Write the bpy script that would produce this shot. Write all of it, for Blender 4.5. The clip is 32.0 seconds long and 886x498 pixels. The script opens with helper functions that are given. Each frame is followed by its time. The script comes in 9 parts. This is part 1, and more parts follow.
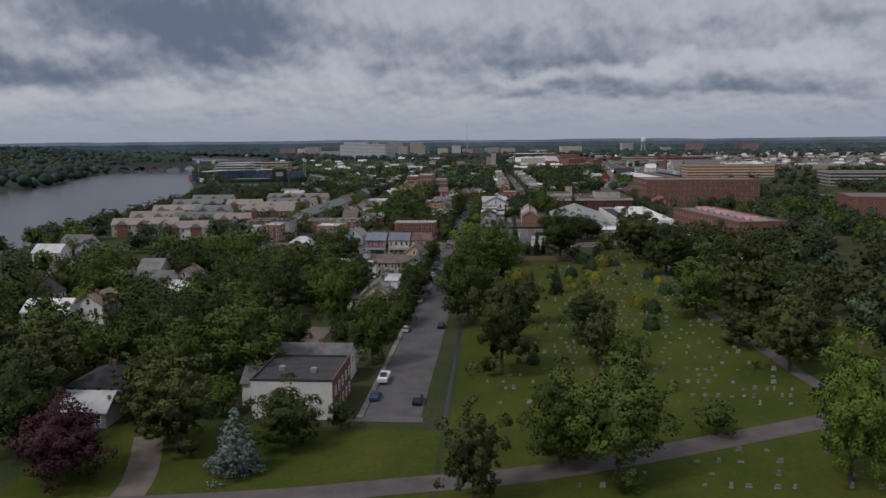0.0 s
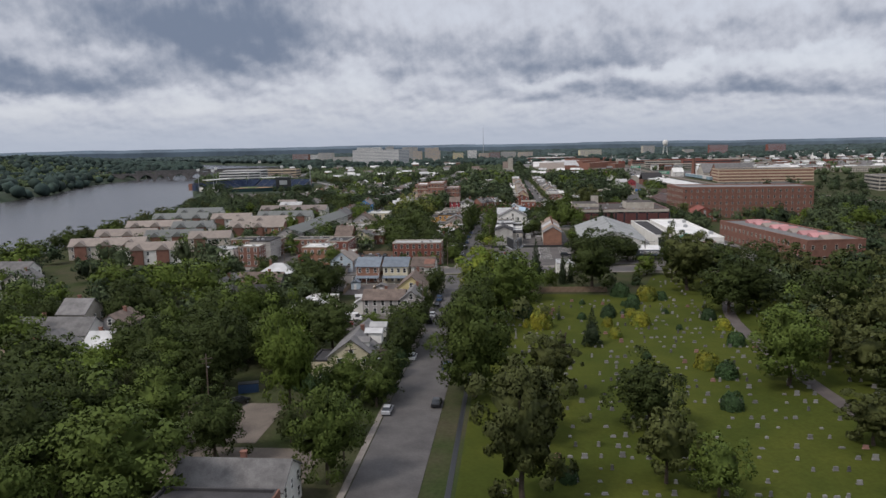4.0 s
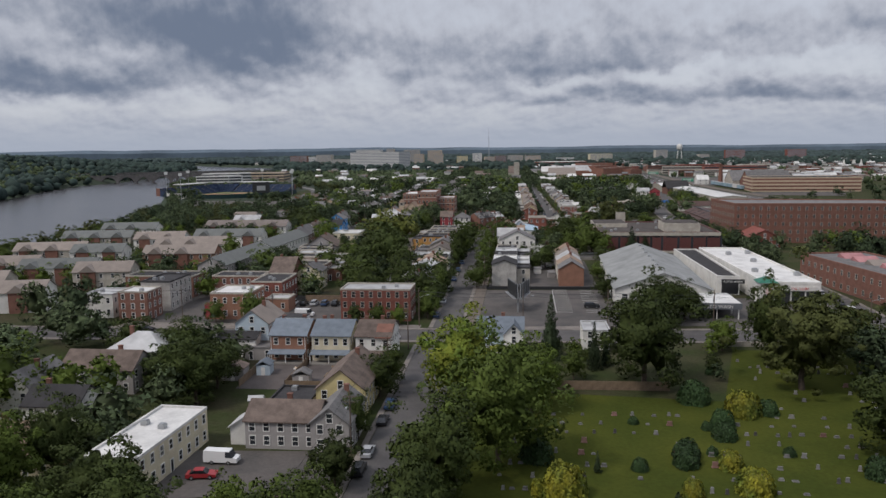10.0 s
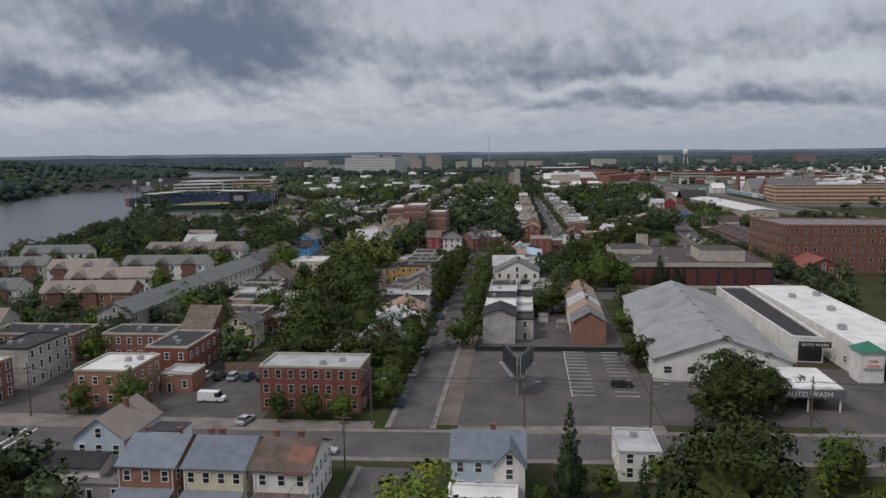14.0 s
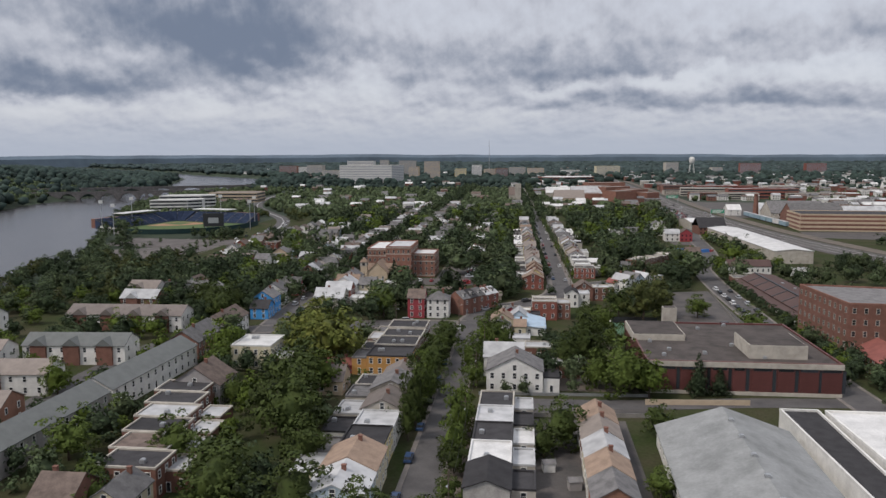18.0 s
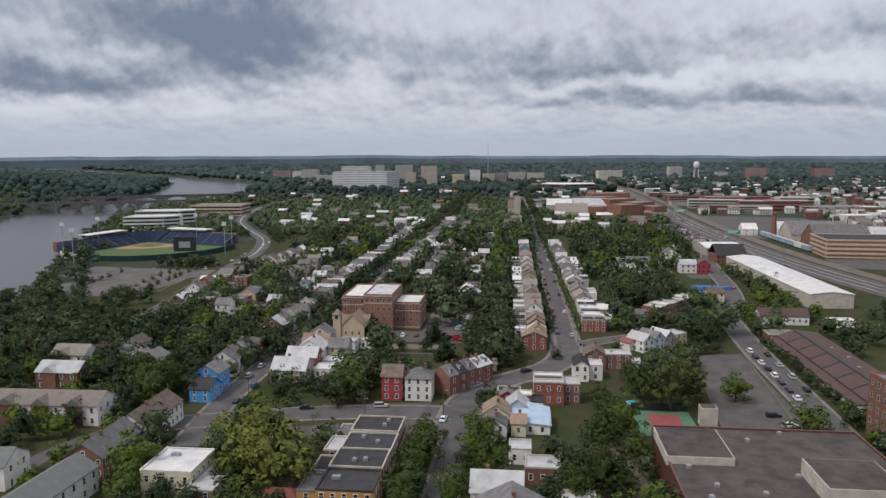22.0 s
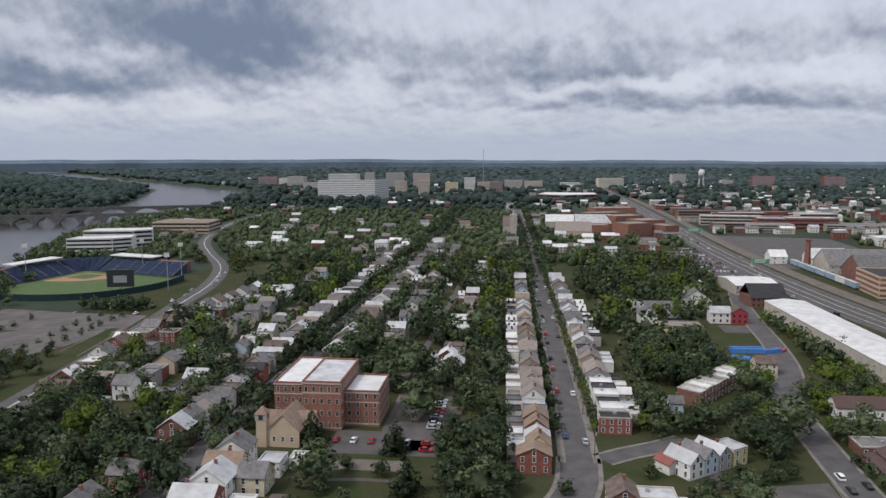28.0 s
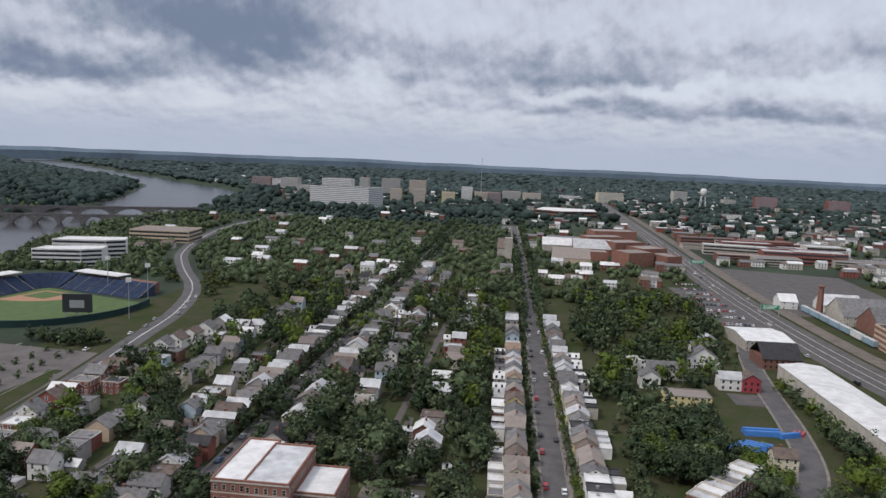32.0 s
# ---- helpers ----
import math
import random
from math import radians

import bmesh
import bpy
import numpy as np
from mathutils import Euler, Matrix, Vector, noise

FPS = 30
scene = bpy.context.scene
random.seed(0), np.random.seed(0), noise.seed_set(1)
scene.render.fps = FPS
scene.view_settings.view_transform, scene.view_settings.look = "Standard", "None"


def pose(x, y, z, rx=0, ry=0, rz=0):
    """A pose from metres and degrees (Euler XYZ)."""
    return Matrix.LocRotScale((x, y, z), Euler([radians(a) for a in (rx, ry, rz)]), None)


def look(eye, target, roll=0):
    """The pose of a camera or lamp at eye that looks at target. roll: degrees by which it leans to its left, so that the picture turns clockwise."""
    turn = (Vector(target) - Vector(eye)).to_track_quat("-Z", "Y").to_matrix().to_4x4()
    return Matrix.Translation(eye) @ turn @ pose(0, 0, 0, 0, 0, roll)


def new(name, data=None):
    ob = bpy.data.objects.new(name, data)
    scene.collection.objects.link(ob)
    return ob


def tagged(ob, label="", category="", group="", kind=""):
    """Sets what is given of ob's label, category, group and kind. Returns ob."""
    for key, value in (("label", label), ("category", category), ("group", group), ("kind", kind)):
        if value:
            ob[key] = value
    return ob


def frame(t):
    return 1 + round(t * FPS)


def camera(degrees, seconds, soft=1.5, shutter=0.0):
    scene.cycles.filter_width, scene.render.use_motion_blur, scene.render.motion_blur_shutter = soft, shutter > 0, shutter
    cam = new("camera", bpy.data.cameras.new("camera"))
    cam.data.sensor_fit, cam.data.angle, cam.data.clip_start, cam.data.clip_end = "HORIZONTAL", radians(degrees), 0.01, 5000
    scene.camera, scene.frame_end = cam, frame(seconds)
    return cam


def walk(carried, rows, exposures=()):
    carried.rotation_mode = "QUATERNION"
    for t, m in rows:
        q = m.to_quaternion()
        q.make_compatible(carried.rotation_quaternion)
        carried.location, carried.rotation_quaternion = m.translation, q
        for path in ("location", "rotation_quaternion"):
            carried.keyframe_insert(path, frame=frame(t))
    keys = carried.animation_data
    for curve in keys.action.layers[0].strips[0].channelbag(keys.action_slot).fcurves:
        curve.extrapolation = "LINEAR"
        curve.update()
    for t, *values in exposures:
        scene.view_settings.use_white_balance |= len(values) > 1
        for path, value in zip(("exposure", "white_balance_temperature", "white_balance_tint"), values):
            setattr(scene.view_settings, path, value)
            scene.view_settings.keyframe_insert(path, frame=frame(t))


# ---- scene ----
cam = camera(61.6, 32.0)
METRES, EYE, TILT, LEAN, TURN = 500.0, 48.5, -8.3, 0.6, 4.2
ROWS = [
    (0.0, 0.0, 0.0, 0.0, -0.0, 0.0, -0.0),
    (0.5, 0.001, 0.0122, 0.0017, 0.19, 0.02, 0.06),
    (1.0, 0.0022, 0.0253, 0.0035, 0.46, 0.04, 0.13),
    (1.5, 0.0033, 0.0391, 0.0055, 0.67, 0.04, 0.17),
    (2.0, 0.0045, 0.0534, 0.0077, 0.89, 0.05, 0.16),
    (2.5, 0.0055, 0.0681, 0.0099, 1.05, 0.14, 0.26),
    (3.0, 0.0065, 0.0832, 0.0124, 1.16, 0.25, 0.38),
    (3.5, 0.0077, 0.0989, 0.0148, 1.28, 0.31, 0.41),
    (5.5, 0.013, 0.1629, 0.0244, 1.59, 0.4, 0.15),
    (6.0, 0.0143, 0.1795, 0.0267, 1.66, 0.4, 0.09),
    (6.5, 0.0157, 0.1962, 0.0291, 1.72, 0.43, 0.04),
    (7.0, 0.017, 0.2132, 0.0315, 1.75, 0.44, -0.02),
    (7.5, 0.0184, 0.23, 0.0341, 1.78, 0.45, -0.07),
    (8.0, 0.0198, 0.2482, 0.0368, 1.81, 0.46, -0.12),
    (8.5, 0.0209, 0.2628, 0.039, 1.83, 0.45, -0.13),
    (9.0, 0.0221, 0.2796, 0.0412, 1.84, 0.49, -0.1),
    (9.5, 0.0235, 0.2963, 0.0434, 1.84, 0.53, -0.1),
    (10.0, 0.0248, 0.3132, 0.0456, 1.85, 0.55, -0.14),
    (10.5, 0.0261, 0.33, 0.0479, 1.84, 0.6, -0.14),
    (11.0, 0.0273, 0.3472, 0.0501, 1.82, 0.64, -0.16),
    (11.5, 0.0286, 0.3639, 0.0526, 1.83, 0.67, -0.16),
    (12.0, 0.03, 0.3807, 0.0547, 1.84, 0.68, -0.15),
    (12.5, 0.0314, 0.397, 0.057, 1.86, 0.69, -0.14),
    (13.0, 0.0325, 0.4138, 0.0593, 1.86, 0.76, -0.07),
    (13.5, 0.0337, 0.4305, 0.0631, 1.91, 0.85, -0.09),
    (14.0, 0.0348, 0.4471, 0.0687, 1.94, 0.89, -0.15),
    (14.5, 0.0358, 0.4632, 0.0749, 1.95, 0.93, -0.14),
    (16.5, 0.0406, 0.524, 0.1022, 1.96, 0.91, -0.36),
    (17.0, 0.0418, 0.5384, 0.1093, 1.97, 0.92, -0.42),
    (17.5, 0.0429, 0.5529, 0.1163, 1.98, 0.91, -0.5),
    (18.0, 0.0439, 0.5674, 0.1234, 1.98, 0.84, -0.6),
    (18.5, 0.045, 0.5816, 0.1304, 2.0, 0.79, -0.74),
    (19.0, 0.046, 0.5958, 0.1375, 2.02, 0.76, -0.81),
    (19.5, 0.0469, 0.6096, 0.1445, 2.04, 0.76, -0.89),
    (20.0, 0.0479, 0.6236, 0.1514, 2.05, 0.76, -0.92),
    (20.5, 0.0488, 0.6374, 0.1584, 2.05, 0.77, -0.99),
    (21.0, 0.0498, 0.6511, 0.1648, 2.03, 0.74, -0.98),
    (21.5, 0.0507, 0.6647, 0.1695, 1.98, 0.71, -0.83),
    (22.0, 0.0518, 0.6789, 0.1722, 1.96, 0.71, -0.62),
    (22.5, 0.0531, 0.6933, 0.1746, 1.96, 0.75, -0.53),
    (23.0, 0.0541, 0.7085, 0.1772, 1.99, 0.81, -0.5),
    (23.5, 0.0554, 0.7238, 0.1798, 2.01, 0.85, -0.52),
    (24.0, 0.0565, 0.7391, 0.1825, 1.96, 0.84, -0.49),
    (24.5, 0.0577, 0.7543, 0.1852, 1.92, 0.85, -0.45),
    (25.0, 0.0589, 0.7698, 0.1878, 1.86, 0.86, -0.45),
    (25.5, 0.0601, 0.7858, 0.1905, 1.84, 0.91, -0.43),
    (27.5, 0.0644, 0.8485, 0.2153, 1.74, 0.9, -0.72),
    (28.0, 0.0655, 0.8637, 0.2222, 1.72, 0.87, -0.77),
    (28.5, 0.0667, 0.879, 0.2289, 1.71, 0.86, -0.82),
    (29.0, 0.0676, 0.894, 0.2356, 1.7, 0.87, -0.88),
    (29.5, 0.0687, 0.9088, 0.2425, 1.75, 0.86, -0.96),
    (30.0, 0.0699, 0.9233, 0.2493, 1.72, 0.88, -1.09),
    (30.5, 0.0704, 0.9334, 0.2562, 1.41, 0.88, -1.55),
    (31.0, 0.0716, 0.94, 0.2617, 1.51, 0.89, -1.95),
    (31.5, 0.0725, 0.9439, 0.2668, 1.48, 0.89, -2.62),
    (32.0, 0.0731, 0.945, 0.2715, 1.4, 0.89, -3.18),
]
BASE = pose(0, 0, EYE, TILT, LEAN, TURN)
walk(cam, [(t, BASE @ pose(METRES * x, METRES * y, METRES * z, 90 + pitch, roll, yaw)) for t, x, y, z, yaw, pitch, roll in ROWS],
     exposures=[(0.0, -0.4, 6250, 12.5), (0.3, -0.1, 6300, 12.5), (0.8, 0.4, 6400, 12.5), (1.3, 0.42, 6450, 12.5), (2.0, 0.24, 6450, 12.5), (6.0, 0.12, 6350, 12.5), (9.0, 0.0, 6350, 12.5), (11.0, -0.14, 6350, 12.5), (14.0, -0.2, 6350, 12.5), (17.0, 0.06, 6450, 12.5), (24.0, 0.16, 6350, 12.5), (32.0, 0.18, 6200, 12.5)])

# ---- sky and sun ----
SUN_EL, SUN_AZ = radians(52), radians(-128)
world = bpy.data.worlds.new("world")
scene.world = world
world.use_nodes = True
wn, wl = world.node_tree.nodes, world.node_tree.links
wn.clear()


def wnode(kind, **kw):
    n = wn.new(kind)
    for k, v in kw.items():
        n.inputs[k].default_value = v
    return n


def wmath(op, a, b=None, c=None, clamp=False):
    n = wn.new("ShaderNodeMath")
    n.operation, n.use_clamp = op, clamp
    for i, v in enumerate((a, b, c)):
        if v is None:
            continue
        if isinstance(v, (int, float)):
            n.inputs[i].default_value = v
        else:
            wl.new(v, n.inputs[i])
    return n.outputs[0]


def wmix(f, a, b):
    n = wn.new("ShaderNodeMix")
    n.data_type = "RGBA"
    for i, v in ((0, f), (6, a), (7, b)):
        if isinstance(v, (int, float)):
            n.inputs[i].default_value = v
        elif isinstance(v, tuple):
            n.inputs[i].default_value = (*v, 1)
        else:
            wl.new(v, n.inputs[i])
    return n.outputs[2]


def wramp(v, lo, hi):
    n = wn.new("ShaderNodeMapRange")
    n.interpolation_type = "SMOOTHSTEP"
    wl.new(v, n.inputs[0])
    n.inputs[1].default_value, n.inputs[2].default_value = lo, hi
    return n.outputs[0]


tc = wn.new("ShaderNodeTexCoord")
sep = wn.new("ShaderNodeSeparateXYZ")
wl.new(tc.outputs["Generated"], sep.inputs[0])
up = wmath("MAXIMUM", sep.outputs[2], 0.0)
azim = wmath("ARCTAN2", sep.outputs[0], sep.outputs[1])
elev = wmath("ARCSINE", up)


lift_ = wmath("LOGARITHM", wmath("ADD", elev, 0.06), 2.71828)


def billow(ku, kv, shift, detail, rough=0.5):
    """Cloud heaps, flatter and smaller towards the horizon."""
    c = wn.new("ShaderNodeCombineXYZ")
    wl.new(wmath("MULTIPLY_ADD", azim, ku, 0.37 * shift), c.inputs[0])
    wl.new(wmath("MULTIPLY_ADD", lift_, kv, shift), c.inputs[1])
    n = wnode("ShaderNodeTexNoise", Scale=1.0, Detail=detail, Roughness=rough, Distortion=0.0)
    wl.new(c.outputs[0], n.inputs["Vector"])
    return wmath("SUBTRACT", n.outputs[0], 0.5)


# ragged edges: bearings and heights are shifted by noise before the banks are laid out
low = wmath("MINIMUM", wmath("MULTIPLY", elev, 9.0), 1.0)
azw = wmath("ADD", azim, wmath("ADD", wmath("MULTIPLY", billow(9, 1.8, 3.0, 2), 0.20), wmath("MULTIPLY", billow(32, 5.6, 17.0, 4, 0.55), 0.05)))
elw = wmath("ADD", elev, wmath("MULTIPLY", low, wmath("ADD", wmath("MULTIPLY", billow(10, 1.9, 31.0, 2), 0.07), wmath("MULTIPLY", billow(36, 6.2, 43.0, 4, 0.55), 0.045))))


def bank(u, v, su, sv, amount):
    """A cloud bank round a bearing and a height, in degrees: dark ones have a sharp flat base, bright ones a sharp domed top."""
    a = wmath("MULTIPLY", wmath("SUBTRACT", azw, radians(u)), 1 / radians(su))
    c = wmath("MULTIPLY", wmath("SUBTRACT", elw, radians(v)), 1 / radians(sv))
    c = wmath("ADD", c, wmath("MULTIPLY", wmath("MINIMUM" if amount < 0 else "MAXIMUM", c, 0.0), 0.6))
    q = wmath("ADD", wmath("MULTIPLY", a, a), wmath("MULTIPLY", c, c))
    return wmath("MULTIPLY", wmath("EXPONENT", wmath("MULTIPLY", q, -1.0)), amount)


tone = wmath("MULTIPLY_ADD", billow(7.0, 2.2, 5.0, 3), 0.5, 0.66)
tone = wmath("ADD", tone, wmath("MULTIPLY", billow(40.0, 8.0, 9.0, 5, 0.55), 0.26))
relief = wmath("SUBTRACT", billow(26.0, 4.8, 71.0, 4), billow(26.0, 4.8, 71.22, 4))
tone = wmath("ADD", tone, wmath("MULTIPLY", relief, 0.75))
for args in ((-21, 7.4, 9.5, 3.0, -0.52), (-27, 9.6, 14, 2.6, -0.26), (-32, 4.5, 8, 1.6, -0.46), (-20, 4.0, 2.6, 0.8, -0.2), (-8.2, 5.8, 2.4, 1.4, -0.24),
             (1.5, 7.6, 3.6, 0.9, -0.26), (5.5, 5.9, 8.5, 1.3, -0.34), (7, 3.6, 8.0, 0.8, -0.32), (16.8, 3.5, 3.6, 0.8, -0.28), (15, 7.7, 3.0, 0.8, -0.18), (23, 7.4, 3, 1.0, -0.18), (22, 3.0, 6, 0.6, -0.2),
             (-29, 6.9, 5.5, 1.3, 0.22), (-24.3, 3.7, 3.0, 1.0, 0.30), (-17.6, 4.2, 2.6, 0.9, 0.26), (-11.6, 5.0, 3.0, 1.5, 0.28), (-12.4, 6.6, 2.4, 1.0, 0.22), (-7.5, 10.0, 4.5, 2.6, 0.26),
             (10.5, 5.3, 3.6, 1.0, 0.40), (14.2, 5.6, 2.4, 0.8, 0.26), (20.4, 5.8, 3.4, 1.0, 0.30), (2.4, 4.6, 2.6, 0.7, 0.28), (-34, 3.2, 5, 0.8, 0.2), (16, 10.5, 12, 2.2, 0.16), (0, 2.6, 60, 1.1, 0.06)):
    tone = wmath("ADD", tone, bank(*args))
shade = wramp(tone, 0.05, 1.05)
cloud = wmix(shade, (0.165, 0.205, 0.278), (0.62, 0.64, 0.685))
sky = wn.new("ShaderNodeTexSky")
sky.sky_type, sky.sun_disc, sky.sun_elevation, sky.sun_rotation = "NISHITA", False, SUN_EL, SUN_AZ
skyc = wn.new("ShaderNodeVectorMath")
skyc.operation = "SCALE"
wl.new(sky.outputs[0], skyc.inputs[0])
skyc.inputs[3].default_value = 0.1
cover = wmix(wmath("MULTIPLY", wramp(tone, 0.6, 0.9), 0.15), cloud, skyc.outputs[0])
haze = wmath("SUBTRACT", 1.0, wramp(up, 0.0, 0.06))
veil = wmix(wmath("MULTIPLY", haze, 0.9), cover, (0.39, 0.435, 0.51))
bright = wmath("ADD", 1.0, wmath("MULTIPLY", wramp(up, 0.3, 1.0), 0.8))
bg = wn.new("ShaderNodeBackground")
wl.new(veil, bg.inputs[0])
wl.new(bright, bg.inputs[1])
wo = wn.new("ShaderNodeOutputWorld")
wl.new(bg.outputs[0], wo.inputs[0])

sun = new("sun", bpy.data.lights.new("sun", "SUN"))
sun.data.energy, sun.data.angle, sun.data.color = 2.1, radians(12), (1.0, 0.925, 0.83)
sun.matrix_world = look((60 * math.sin(SUN_AZ), 60 * math.cos(SUN_AZ), 60 * math.tan(SUN_EL)), (0, 0, 0))


# ---- materials ----
def mat(name, col, rough=0.85, var=0.22, scale=0.35, fine=6.0, rand=0.0, island=0.0, metal=0.0, bump=0.0, spec=0.3, col2=None):
    """Principled surface with stains at one scale, grain at another, and a shift from piece to piece."""
    m = bpy.data.materials.new(name)
    m.use_nodes = True
    n, l = m.node_tree.nodes, m.node_tree.links
    b = n["Principled BSDF"]
    b.inputs["Roughness"].default_value, b.inputs["Metallic"].default_value = rough, metal
    b.inputs["Specular IOR Level"].default_value = spec
    t = n.new("ShaderNodeTexCoord")
    a = n.new("ShaderNodeTexNoise")
    a.inputs["Scale"].default_value, a.inputs["Detail"].default_value, a.inputs["Roughness"].default_value = scale, 4, 0.6
    f = n.new("ShaderNodeTexNoise")
    f.inputs["Scale"].default_value, f.inputs["Detail"].default_value = fine, 3
    l.new(t.outputs["Object"], a.inputs["Vector"])
    l.new(t.outputs["Object"], f.inputs["Vector"])
    x = n.new("ShaderNodeMix")
    x.data_type = "RGBA"
    second = col2 or tuple(c * (1 - 1.6 * var) for c in col)
    x.inputs[6].default_value, x.inputs[7].default_value = (*col, 1), (*second, 1)
    r = n.new("ShaderNodeMapRange")
    r.inputs[1].default_value, r.inputs[2].default_value = 0.38, 0.68
    l.new(a.outputs[0], r.inputs[0])
    l.new(r.outputs[0], x.inputs[0])
    h = n.new("ShaderNodeHueSaturation")
    l.new(x.outputs[2], h.inputs["Color"])
    v = n.new("ShaderNodeMath")
    v.operation = "MULTIPLY_ADD"
    l.new(f.outputs[0], v.inputs[0])
    v.inputs[1].default_value, v.inputs[2].default_value = 2.2 * var, 1 - 1.1 * var
    last = v.outputs[0]
    for amount, kind, out in ((rand, "ShaderNodeObjectInfo", "Random"), (island, "ShaderNodeNewGeometry", "Random Per Island")):
        if amount:
            o, q = n.new(kind), n.new("ShaderNodeMath")
            q.operation = "MULTIPLY_ADD"
            l.new(o.outputs[out], q.inputs[0])
            q.inputs[1].default_value, q.inputs[2].default_value = 2 * amount, 1 - amount
            p = n.new("ShaderNodeMath")
            p.operation = "MULTIPLY"
            l.new(last, p.inputs[0])
            l.new(q.outputs[0], p.inputs[1])
            last = p.outputs[0]
    l.new(last, h.inputs["Value"])
    l.new(h.outputs[0], b.inputs["Base Color"])
    if bump:
        u = n.new("ShaderNodeBump")
        u.inputs["Strength"].default_value, u.inputs["Distance"].default_value = 0.6, bump
        l.new(f.outputs[0], u.inputs["Height"])
        l.new(u.outputs[0], b.inputs["Normal"])
    return m


